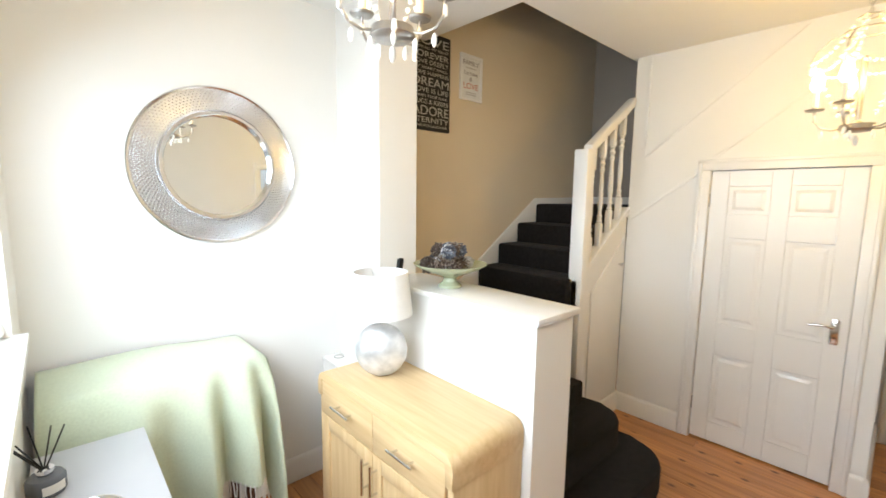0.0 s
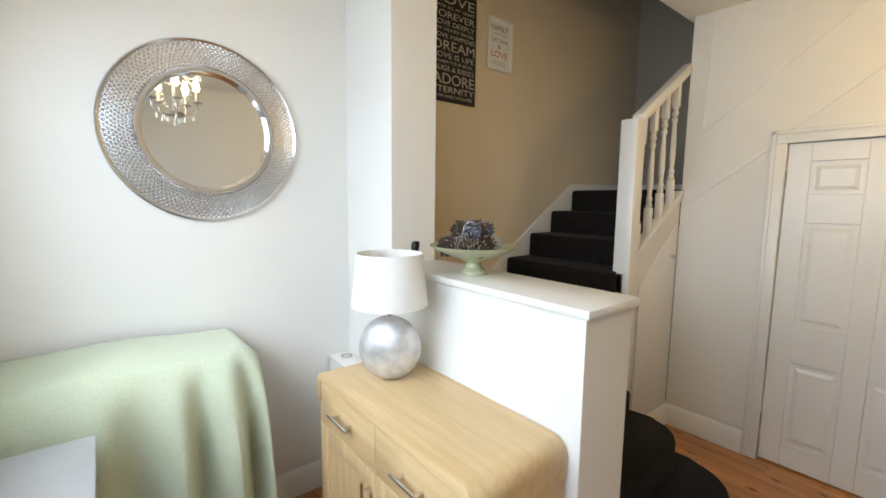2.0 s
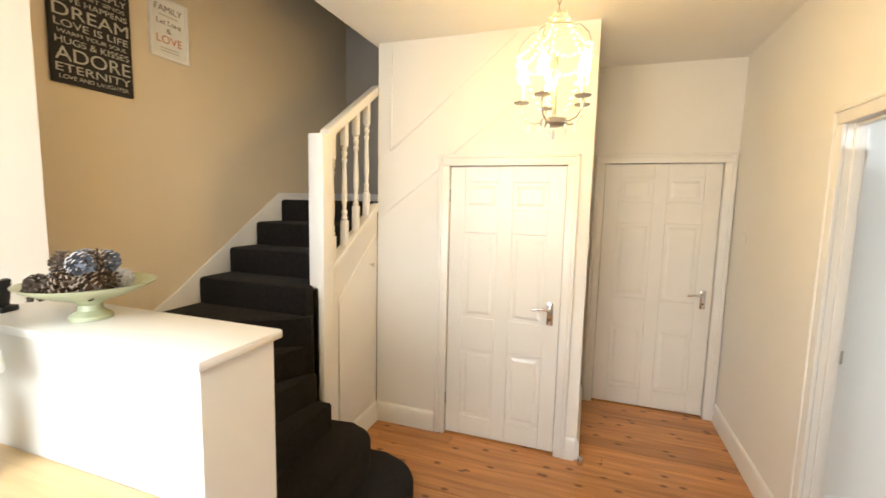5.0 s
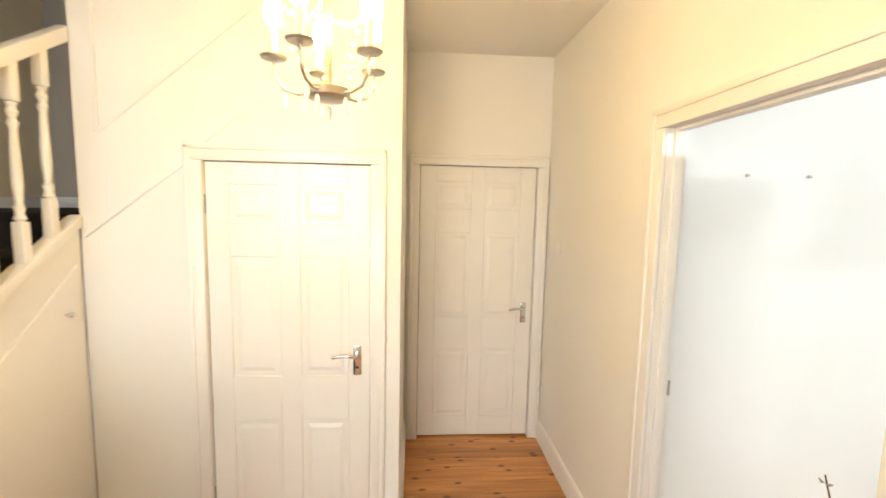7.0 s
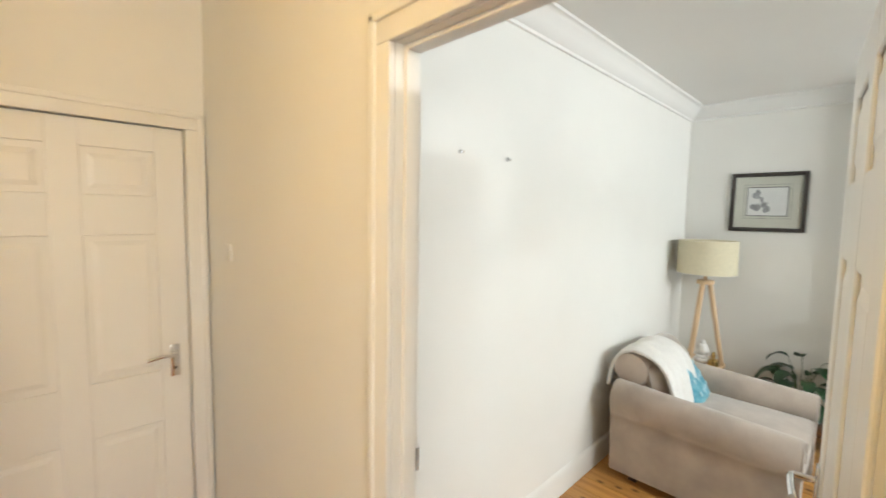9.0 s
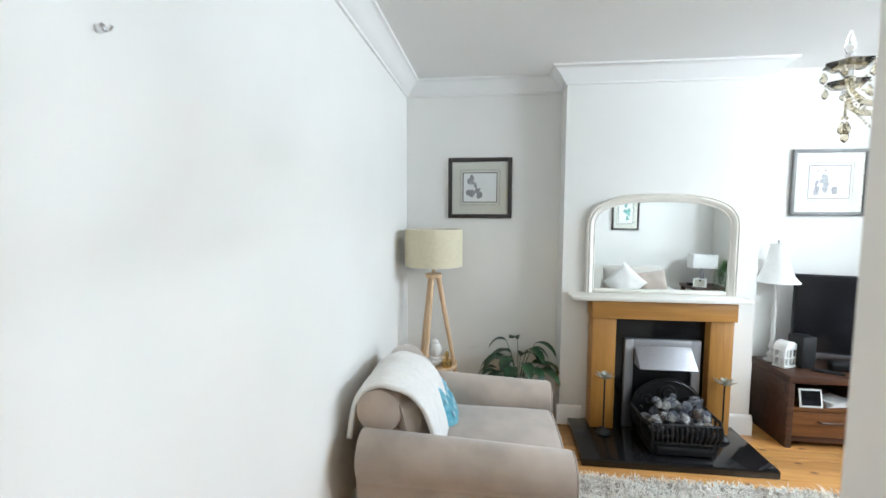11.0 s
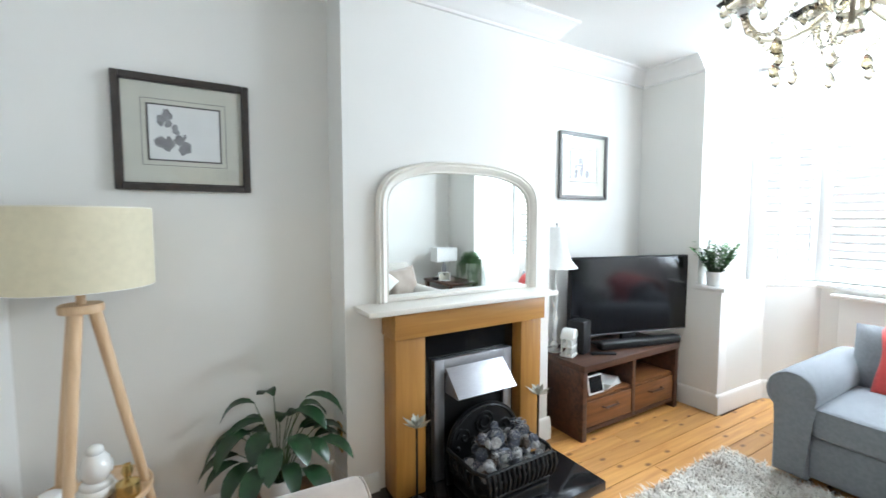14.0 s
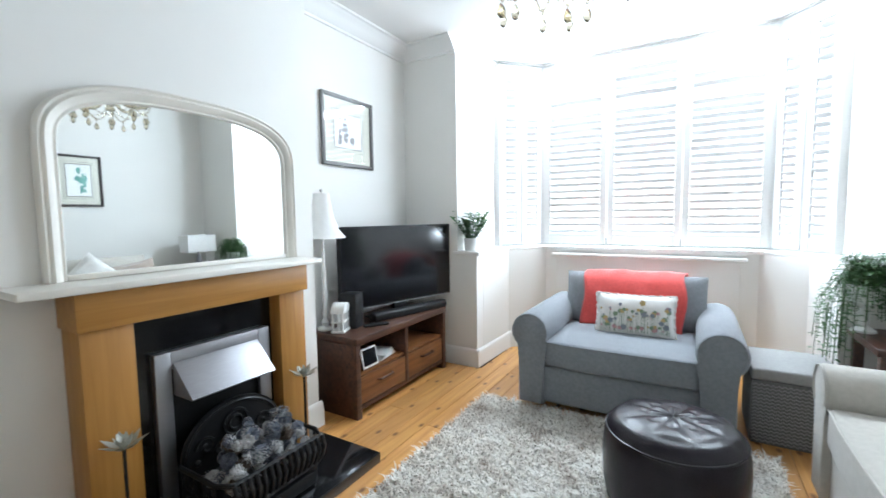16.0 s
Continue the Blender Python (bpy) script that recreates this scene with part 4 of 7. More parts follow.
part("shade", bm, WHITECLOTH, tl, "white fabric drum shade")

# low white cabinet between the sideboard and the wall, with a round cable hole in its top
wc = thing("white_cabinet", "low white cabinet tucked in behind the sideboard", "cabinet", pose(1.66, 2.47, 0))
bm = BM()
box(bm, 0.004, 0.122, 0.004, 0.44, 0.05, 0.704, 0.003)
part("body", bm, TRIM, wc)
bm = BM()
box(bm, 0, 0.124, 0, 0.444, 0.705, 0.725, 0.003)
part("top", bm, TRIM, wc)
bm = BM()
box(bm, 0.02, 0.11, 0.03, 0.43, 0, 0.05, 0.002)
part("plinth", bm, TRIM, wc)
bm = BM()
tube(bm, ring_pts(0.027, 28, 0.7265, (0.075, 0.375)) + [(0.102, 0.375, 0.7265)], 0.0028, 6, caps=False)
part("cable_ring", bm, PEWTER, wc, "thin metal ring round the cable hole")

# footed bowl of pine cones on the low wall
bowl = thing("footed_bowl", "celadon footed bowl on the low wall", "bowl", pose(1.925, 2.07, 1.266))
bm = BM()
lathe(bm, [(0, 0), (0.058, 0), (0.056, 0.012), (0.034, 0.028), (0.03, 0.045), (0.045, 0.058), (0.10, 0.075), (0.155, 0.098), (0.178, 0.112), (0.181, 0.117), (0.176, 0.117), (0.15, 0.104), (0.09, 0.082), (0, 0.07)], seg=40)
part("bowl_body", bm, CELADON, bowl, "pale green glazed bowl")


def cone_mesh(name, R, H, rows, material, rim, seed):
    """An open pine cone of overlapping scales."""
    rng = random.Random(seed)
    bm = BM()
    lathe(bm, [(0, -H * 0.45), (R * 0.33, -H * 0.3), (R * 0.40, 0), (R * 0.25, H * 0.3), (0, H * 0.45)], seg=8)
    n = 0
    for k in range(rows):
        f = k / (rows - 1)
        z = -H * 0.42 + H * 0.86 * f
        rr = R * (math.sin(math.pi * (0.12 + 0.83 * f)) ** 0.7)
        cnt = max(4, int(9 * rr / R))
        for i in range(cnt):
            a = 2 * math.pi * (i / cnt + 0.5 * (k % 2) / cnt) + rng.uniform(-0.1, 0.1)
            u = Vector((math.cos(a), math.sin(a), 0))
            v = Vector((-math.sin(a), math.cos(a), 0))
            w = rr * rng.uniform(0.20, 0.26)
            tip = u * rr * rng.uniform(0.92, 1.08) + Vector((0, 0, z + H * rng.uniform(0.06, 0.13)))
            base = u * rr * 0.45 + Vector((0, 0, z - H * 0.01))
            q = [base - v * w * 0.4, base + v * w * 0.4, tip + v * w, tip + u * R * 0.08, tip - v * w]
            up = [bm.verts.new(p) for p in q]
            dn = [bm.verts.new(p - Vector((0, 0, H * 0.045)) + u * R * 0.02) for p in q[2:]]
            bm.faces.new(up)
            bm.faces.new((up[2], dn[0], dn[1], up[3])).material_index = 1
            bm.faces.new((up[3], dn[1], dn[2], up[4])).material_index = 1
            bm.faces.new((up[1], up[0], dn[2], dn[1], dn[0]))
    me = bpy.data.meshes.new(name)
    bm.to_mesh(me)
    bm.free()
    me.materials.append(material)
    me.materials.append(rim)
    return me


CONERIM = mat("weathered_cone_tip", (0.26, 0.20, 0.16), 0.85, vary=0.4, scale=60, rand=0.3)
CONES = [cone_mesh("pine_cone", 0.036, 0.085, 8, CONE, CONERIM, 1), cone_mesh("pine_cone", 0.034, 0.075, 8, CONEFROST, CONEFROST, 2), cone_mesh("pine_cone", 0.035, 0.08, 8, CONEBLUE, CONEFROST, 3)]


def cone(k, m, s, label, group):
    ob = new("pine_cone", CONES[k])
    ob.matrix_world = m @ Matrix.Diagonal((s, s, s, 1))
    tagged(ob, label, "pine cone", group)


rng = random.Random(11)
LAB = ["dark brown pine cone", "white-frosted pine cone", "blue-grey pine cone"]
for i in range(15):
    a = 2.4 * i
    r = 0.115 * math.sqrt((i % 10 + 0.4) / 10) if i < 10 else 0.06 * (i - 9) / 5
    z = 1.266 + (0.112 if i < 10 else 0.165) + 0.02 * (0.12 - r) / 0.12
    kk = (2, 1, 0, 2, 0, 1, 2, 0, 1, 0, 0, 2, 2, 2, 0)[i]
    cone(kk, pose(1.925 + r * math.cos(a), 2.07 + r * math.sin(a), z, rng.uniform(30, 110), rng.uniform(-40, 40), rng.uniform(0, 360)), rng.uniform(0.95, 1.2), LAB[kk] + " piled in the footed bowl", "pine cones in the bowl")

# cordless handset by the pillar
ph = thing("cordless_phone", "black cordless handset standing on the low wall", "phone", pose(1.86, 2.40, 1.266, 0, 0, 20))
bm = BM()
box(bm, -0.03, 0.03, -0.03, 0.03, 0, 0.02, 0.006)
part("cradle", bm, BLACK, ph)
bm = BM()
box(bm, -0.021, 0.021, -0.011, 0.011, 0.012, 0.11, 0.007, 2, pose(0, 0.005, 0, 8))
part("handset", bm, BLACK, ph)

# side table with a grey top, reed diffuser on it
dk = thing("desk", "narrow table with a pale grey top under the window", "desk", pose(0.40, 1.45, 0))
bm = BM()
box(bm, 0, 0.30, 0, 0.955, 0.825, 0.85, 0.002)
part("desktop", bm, PALEGREY, dk, "smooth pale grey top")
bm = BM()
box(bm, 0.01, 0.285, 0.925, 0.945, 0, 0.8245, 0.002)
part("end_panel", bm, PALEGREY, dk)
bm = BM()
box(bm, 0.01, 0.285, 0.01, 0.03, 0, 0.8245, 0.002)
part("end_panel", bm, PALEGREY, dk)
df = thing("reed_diffuser", "grey glass reed diffuser with dark reeds", "diffuser", pose(0.44, 2.17, 0.85))
bm = BM()
lathe(bm, [(0, 0), (0.042, 0), (0.045, 0.006), (0.045, 0.045), (0.04, 0.053), (0.017, 0.056), (0.016, 0.07), (0, 0.07)], seg=32)
part("bottle", bm, GREYPOT, df, "smoky grey glass bottle")
bm = BM()
lathe(bm, [(0.016, 0.062), (0.021, 0.062), (0.021, 0.074), (0.010, 0.075)], seg=24)
part("collar", bm, CHROME, df, "silver collar")
bm = BM()
for i in range(8):
    a = -100 + i * 9
    p = arc(0, 0, 0.0458, a, a + 9, 1)
    v = [bm.verts.new((*p[0], 0.012)), bm.verts.new((*p[1], 0.012)), bm.verts.new((*p[1], 0.038)), bm.verts.new((*p[0], 0.038))]
    bm.faces.new(v)
part("label", bm, PAPERWHITE, df, "white paper label")
for i, (dx, dy) in enumerate(((-0.075, 0.02), (-0.05, -0.03), (-0.03, 0.06), (0.02, 0.07), (0.05, 0.03), (-0.062, -0.06))):
    bm = BM()
    tube(bm, [(0.004 * math.cos(i), 0.004 * math.sin(i), 0.06), (dx, dy, 0.165 + 0.01 * (i % 3))], 0.0022, 6)
    part("reed", bm, BLACK, df)
dish = BM()
lathe(dish, [(0, 0), (0.06, 0), (0.075, 0.012), (0.078, 0.02), (0.074, 0.02), (0.058, 0.006), (0, 0.004)], seg=32)
solo("trinket_dish", dish, CHROME, "small round silver dish on the grey table", "dish", pose(0.52, 1.95, 0.85))

# chair hidden under a sage throw
ch = thing("covered_chair", "low chair draped with a sage green fringed throw", "chair", pose(0.81, 2.66, 0))
bm = BM()
for x in (-0.33, 0.30):
    for y in (-0.08, 0.18):
        box(bm, x - 0.02, x + 0.02, y - 0.02, y + 0.02, 0, 0.45, 0.003)
box(bm, -0.36, 0.33, -0.10, 0.2, 0.45, 0.53, 0.01)
box(bm, -0.36, 0.33, 0.12, 0.2, 0.53, 0.92, 0.01)
part("frame", bm, WALNUT, ch, "dark chair frame under the throw")


def throw_drop(u):
    """How far the throw hangs down in front: a short hem with one long corner."""
    e = min(1.0, max(0.0, (u - 0.86) / 0.14))
    return 0.54 + 0.26 * e * e * (3 - 2 * e)


bm = BM()
NX, NY = 70, 60
rows = []
for j in range(NY + 1):
    row = []
    s = j / NY
    for i in range(NX + 1):
        u = i / NX
        x = -0.40 + 0.79 * u
        hz = 0.985 + 0.008 * u + 0.010 * math.sin(5 * u)
        # path over the back and down the front
        if s < 0.2:
            y, z = 0.22 - 0.30 * s / 0.2, hz - 0.05 * (1 - u) * (s / 0.2) - 0.004 * math.sin(9 * u)
        else:
            k = (s - 0.2) / 0.8
            bow = 1 - math.exp(-6 * k)
            y = -0.08 - 0.11 * bow - 0.03 * k
            z = hz - 0.05 * (1 - u) - throw_drop(u) * k ** 1.12
            fold = 0.052 * min(1, 1.5 * k) * (0.25 + 0.95 * u) * (math.sin(21 * u * u + 2.0 + 0.8 * k) + 0.4 * math.sin(27 * u + 1.4 - k))
            y += fold
            x += 0.03 * k * (u - 0.35) + 0.012 * min(1, 2 * k) * math.sin(23 * u)
        if u > 0.93:
            e = (u - 0.93) / 0.07
            z -= 0.05 * e * e
            x += 0.012 * e
        row.append(bm.verts.new((x, y, max(z, 0.05))))
    rows.append(row)
for a, b in zip(rows, rows[1:]):
    for i in range(NX):
        bm.faces.new((a[i], a[i + 1], b[i + 1], b[i]))
th = part("throw", bm, THROW, ch, "sage green herringbone throw")
sol = th.modifiers.new("thick", "SOLIDIFY")
sol.thickness = 0.006
bm = BM()
for i in range(46):
    u = 0.45 + 0.53 * i / 46
    x = -0.40 + 0.79 * u + 0.03 * (u - 0.35) + 0.012 * math.sin(23 * u)
    y = -0.08 - 0.11 - 0.03 + 0.052 * (0.25 + 0.95 * u) * (math.sin(21 * u * u + 2.8) + 0.4 * math.sin(27 * u + 0.4))
    z = 0.985 + 0.008 * u + 0.010 * math.sin(5 * u) - 0.05 * (1 - u) - throw_drop(u)
    tube(bm, [(x, y, z + 0.01), (x + 0.004 * math.sin(i), y - 0.004, z - 0.03), (x + 0.008 * math.sin(i * 1.7), y, max(0.004, z - 0.075))], 0.0028, 5)
part("fringe", bm, WHITETHROW, th, "twisted cream fringe")

# posters on the stair wall


def lettering(parent, txt, x, z, h, w, material, y=-0.0225, name="lettering"):
    """One line of raised print, fitted to a width."""
    cu = bpy.data.curves.new(name, "FONT")
    cu.body, cu.size, cu.align_x, cu.extrude = txt, h * 1.38, "LEFT", 0.0006
    tmp = new(name, cu)
    bpy.context.view_layer.update()
    me = bpy.data.meshes.new_from_object(tmp.evaluated_get(bpy.context.evaluated_depsgraph_get()))
    bpy.data.objects.remove(tmp)
    xs = [v.co.x for v in me.vertices]
    ys = [v.co.y for v in me.vertices]
    kx, ky = w / (max(xs) - min(xs)), h / (max(ys) - min(ys))
    x0, y0 = min(xs), min(ys)
    for v in me.vertices:
        v.co = Vector(((v.co.x - x0) * kx, y - v.co.z * 0.5, (v.co.y - y0) * ky))
    me.materials.append(material)
    ob = new(name, me)
    ob.parent = parent
    ob.location = (x, 0, z)
    return ob


po = thing("wall_canvas", "tall black canvas with pale grey words", "wall art", pose(2.325, Y_BACK, 2.165))
PW, PH = 0.36, 0.65
bm = BM()
box(bm, 0, PW, -0.022, -0.001, 0, PH, 0.003)
part("canvas", bm, SIGNBLACK, po)
z = PH - 0.015
for txt, h, w in (("LOVE", 0.055, 0.9), ("WITH ALL MY HEART", 0.018, 0.9), ("FOREVER", 0.040, 0.9), ("LOVE DEEPLY", 0.030, 0.9), ("MY HEART SINGS", 0.018, 0.85), ("LOVE HAPPENS", 0.026, 0.9), ("DREAM", 0.056, 0.92),
                  ("LOVE IS LIFE", 0.032, 0.9), ("WARM YOUR SOUL", 0.018, 0.85), ("HUGS & KISSES", 0.030, 0.9), ("ADORE", 0.062, 0.92), ("ETERNITY", 0.036, 0.92), ("LOVE AND LAUGHTER", 0.018, 0.85)):
    z -= h + 0.0135
    lettering(po, txt, PW * (1 - w) / 2, z, h, PW * w, LETTER)
p2 = thing("framed_print", "small white-framed print with orange and brown words", "picture", pose(2.795, Y_BACK, 2.432))
bm = BM()
for b in ((0, 0.018, 0, 0.33), (0.217, 0.235, 0, 0.33), (0.018, 0.217, 0, 0.018), (0.018, 0.217, 0.312, 0.33)):
    box(bm, b[0], b[1], -0.022, -0.001, b[2], b[3], 0.003)
part("frame", bm, TRIM, p2, "white picture frame")
bm = BM()
box(bm, 0.018, 0.217, -0.010, -0.002, 0.018, 0.312)
part("print", bm, PAPERWHITE, p2)
lettering(p2, "FAMILY", 0.035, 0.255, 0.034, 0.165, BROWNINK, -0.0105)
lettering(p2, "Let Love", 0.045, 0.185, 0.028, 0.145, BROWNINK, -0.0105)
lettering(p2, "&", 0.10, 0.142, 0.028, 0.03, BROWNINK, -0.0105)
lettering(p2, "LOVE", 0.04, 0.085, 0.042, 0.155, ORANGE, -0.0105)
for zz in (0.055, 0.04, 0.232):
    bm = BM()
    box(bm, 0.06, 0.175, -0.0112, -0.0104, zz, zz + 0.006)
    part("print_line", bm, LETTER, p2)

# light switch and small fittings
bm = BM()
box(bm, 3.865, 3.945, 0.581, 0.589, 1.375, 1.46, 0.003)
solo("light_switch", bm, TRIM, "white plastic light switch on the passage corner", "switch")
bm = BM()
box(bm, 4.43, 4.50, -0.42, -0.412, 1.43, 1.50, 0.003)
solo("wall_control", bm, TRIM, "small white wall control in the passage", "switch")
for y in (-1.07, -1.385):
    bm = BM()
    tube(bm, [(3.748, y, 1.895), (3.738, y, 1.897)], 0.008, 10)
    tube(bm, [(3.738, y, 1.897), (3.728, y, 1.893), (3.722, y, 1.90)], 0.0035, 8)
    solo("picture_hook", bm, CHROME, "small bare picture hook on the white wall", "hook", group="bare picture hooks")
ds = BM()
lathe(ds, [(0, 0), (0.02, 0), (0.022, 0.005), (0.022, 0.035), (0.018, 0.045), (0, 0.047)], seg=20)
solo("door_stop", ds, CHROME, "chrome floor door stop at the wall corner", "door stop", pose(3.77, 0.56, 0))


def bead_string(bm, pts, r, gap):
    pts = [Vector(p) for p in pts]
    for a, b in zip(pts, pts[1:]):
        n = max(1, int((b - a).length / gap))
        for i in range(n):
            c = a.lerp(b, i / n)
            bmesh.ops.create_icosphere(bm, subdivisions=1, radius=r, matrix=Matrix.Translation(c))


def sag(a, b, drop, n=9):
    a, b = Vector(a), Vector(b)
    return [a.lerp(b, i / n) - Vector((0, 0, drop * 4 * (i / n) * (1 - i / n))) for i in range(n + 1)]


def hall_chandelier(x, y, zb, group, watts):
    c = thing("chandelier", "small lit crystal chandelier with five candle bulbs", "chandelier", pose(x, y, zb), group=group)
    H = CEIL_HALL - zb
    bm = BM()
    lathe(bm, [(0, 0), (0.012, 0.002), (0.05, 0.006), (0.058, 0.014), (0.055, 0.034), (0.02, 0.04), (0.009, 0.05), (0.009, 0.30), (0, 0.30)], seg=28)
    part("hub", bm, PEWTER, c, "dull pewter hub")
    bm = BM()
    for r, z in ((0.075, 0.395), (0.035, 0.45)):
        tube(bm, [p for p in ring_pts(r, 28, z)] + [(r, 0, z)], 0.0035, 6, caps=False)
    part("crown_ring", bm, PEWTER, c)
    bm = BM()
    for k in range(12):
        z0 = 0.45 + k * (H - 0.48) / 12
        tube(bm, [((0.007 * math.cos(a) if k % 2 else 0), (0 if k % 2 else 0.007 * math.cos(a)), z0 + 0.014 + 0.017 * math.sin(a)) for a in [2 * math.pi * i / 12 for i in range(13)]], 0.0018, 5, caps=False)
    tube(bm, [(0, 0, 0.45), (0, 0, H - 0.02)], 0.0016, 5)
    part("chain", bm, PEWTER, c)
    bm = BM()
    lathe(bm, [(0, H), (0.05, H), (0.048, H - 0.012), (0.02, H - 0.03), (0, H - 0.03)], seg=24)
    part("ceiling_rose", bm, PEWTER, c)
    for i in range(5):
        a = 2 * math.pi * i / 5 + 0.35
        ca, sa = math.cos(a), math.sin(a)
        bm = BM()
        tube(bm, [(r * ca, r * sa, z) for r, z in ((0.05, 0.022), (0.08, 0.018), (0.115, 0.03), (0.135, 0.06), (0.138, 0.10))], 0.0042, 8)
        arm = part("arm", bm, PEWTER, c)
        bm = BM()
        lathe(bm, [(0, 0.098), (0.03, 0.103), (0.034, 0.109), (0.012, 0.108), (0.011, 0.118)], (0.138 * ca, 0.138 * sa, 0), 18)
        part("drip_pan", bm, PEWTER, arm)
        bm = BM()
        tube(bm, [(0.138 * ca, 0.138 * sa, 0.108), (0.138 * ca, 0.138 * sa, 0.182)], 0.0105, 12)
        part("candle_tube", bm, CANDLE, arm, "ivory candle sleeve")
        bm = BM()
        lathe(bm, [(0.010, 0.182), (0.020, 0.197), (0.0225, 0.214), (0.018, 0.240), (0.008, 0.268), (0, 0.275)], (0.138 * ca, 0.138 * sa, 0), 16)
        bl = part("bulb", bm, BULB, arm, "glowing warm candle bulb")
        bl.visible_shadow = False
        bm = BM()
        tube(bm, [(r * ca, r * sa, z) for r, z in ((0.07, 0.395), (0.11, 0.385), (0.15, 0.345), (0.165, 0.30))], 0.003, 6)
        part("upper_arm", bm, PEWTER, arm)
        bm = BM()
        bead_string(bm, sag((0.165 * ca, 0.165 * sa, 0.30), (0.165 * math.cos(a + 1.2566), 0.165 * math.sin(a + 1.2566), 0.30), 0.05), 0.0088, 0.0175)
        bead_string(bm, sag((0.035 * ca, 0.035 * sa, 0.45), (0.165 * ca, 0.165 * sa, 0.30), 0.03), 0.0085, 0.0165)
        bead_string(bm, sag((0.165 * ca, 0.165 * sa, 0.30), (0.05 * ca, 0.05 * sa, 0.05), 0.0), 0.0080, 0.0165)
        for r, z in ((0.138, 0.07), (0.165, 0.27), (0.06, -0.01), (0.11, 0.0)):
            ball(bm, (r * ca, r * sa, z), (0.007, 0.007, 0.018), 8, 6)
        cb = part("crystal_beads", bm, CRYSTAL, c, "strings of clear crystal beads")
        cb.visible_shadow, cb["kind"] = False, "stuff"
    bm = BM()
    ball(bm, (0, 0, -0.03), (0.009, 0.009, 0.022), 10, 8)
    part("crystal_drop", bm, CRYSTAL, c)
    for i in range(5):
        a = 2 * math.pi * i / 5 + 0.35
        lamp("candle_light", "POINT", pose(x + 0.138 * math.cos(a), y + 0.138 * math.sin(a), zb + 0.215), watts, WARM, r=0.016)
    return c


hall_chandelier(2.94, 0.755, 1.985, "hall chandeliers", 3.5)
hall_chandelier(1.19, 1.53, 2.10, "hall chandeliers", 0.6)

# floor vase of dried cotton stems beside the lounge doorway
dv = thing("floor_vase", "tall pale stoneware floor vase of dried stems by the doorway", "vase", pose(2.25, -0.27, 0))
bm = BM()
lathe(bm, [(0, 0), (0.075, 0), (0.082, 0.01), (0.10, 0.14), (0.105, 0.28), (0.085, 0.42), (0.05, 0.50), (0.045, 0.54), (0.056, 0.57), (0.051, 0.57), (0.040, 0.54), (0.044, 0.50), (0, 0.46)], seg=32)
part("vase_body", bm, CHALK, dv)
TWIG = mat("dry_brown_stem", (0.14, 0.085, 0.055), 0.85)
POD = mat("pale_dried_pod", (0.55, 0.45, 0.39), 0.9, vary=0.25, scale=40)
rng = random.Random(17)
for tx, ty, tz in ((0.255, -0.02, 1.21), (0.14, -0.06, 1.06), (0.09, 0.06, 1.09), (-0.05, 0.03, 1.15), (-0.12, -0.05, 1.02), (0.03, -0.08, 0.98)):
    line = [Vector((0.1 * tx, 0.1 * ty, 0.47)), Vector((0.35 * tx, 0.35 * ty, 0.72)), Vector((0.7 * tx, 0.7 * ty, 0.45 + 0.75 * (tz - 0.45))), Vector((tx, ty, tz))]
    bm = BM()
    tube(bm, line, 0.0032, 6, 0.0016)
    twig = part("stem", bm, TWIG, dv, "thin dry brown stem")
    for k in range(7):
        f = 1.0 + 1.9 * (k + 1) / 7
        i0 = min(2, int(f))
        p = line[i0].lerp(line[i0 + 1], min(1.0, f - i0))
        a = 2.4 * k + rng.uniform(-0.4, 0.4)
        bm = BM()
        leaf(bm, p, (math.cos(a), math.sin(a), 0.9), rng.uniform(0.035, 0.06) * (0.6 if k == 6 else 1), 0.014, 0.7, 4, 0.5)
        part("dried_leaf", bm, POD, twig, "pale dried leaf")

# teardrop vases on the window sill
for x, y in ((0.268, 2.43), (0.322, 2.535)):
    va = BM()
    lathe(va, [(0, 0), (0.026, 0), (0.040, 0.012), (0.046, 0.028), (0.042, 0.046), (0.028, 0.064), (0.015, 0.078), (0.008, 0.092), (0.006, 0.104), (0.008, 0.108), (0.005, 0.106), (0.004, 0.08), (0, 0.08)], seg=28)
    solo("bud_vase", va, CERAMIC, "small white teardrop vase on the window sill", "vase", pose(x, y, 1.2225), group="teardrop vases")

# ---- lounge: fireplace wall ----
bm = BM()
box(bm, 1.33, 2.48, -3.868, -3.315, 0.001, 0.052, 0.004)
solo("hearth", bm, GLOSSBLACK, "polished black granite hearth slab", "hearth")

fs = thing("fire_surround", "honey oak fire surround with a black back panel", "fireplace", pose(0, 0, 0))
for x0, x1 in ((1.415, 1.565), (2.185, 2.345)):
    bm = BM()
    box(bm, x0, x1, -3.868, -3.725, 0.053, 0.852, 0.003)
    part("leg", bm, FIREOAKV, fs)
bm = BM()
box(bm, 1.405, 2.355, -3.868, -3.705, 0.853, 0.982, 0.004)
part("header", bm, FIREOAK, fs)
bm = BM()
box(bm, 1.566, 2.184, -3.868, -3.80, 0.053, 0.852)
part("back_panel", bm, GLOSSBLACK, fs, "black back panel")

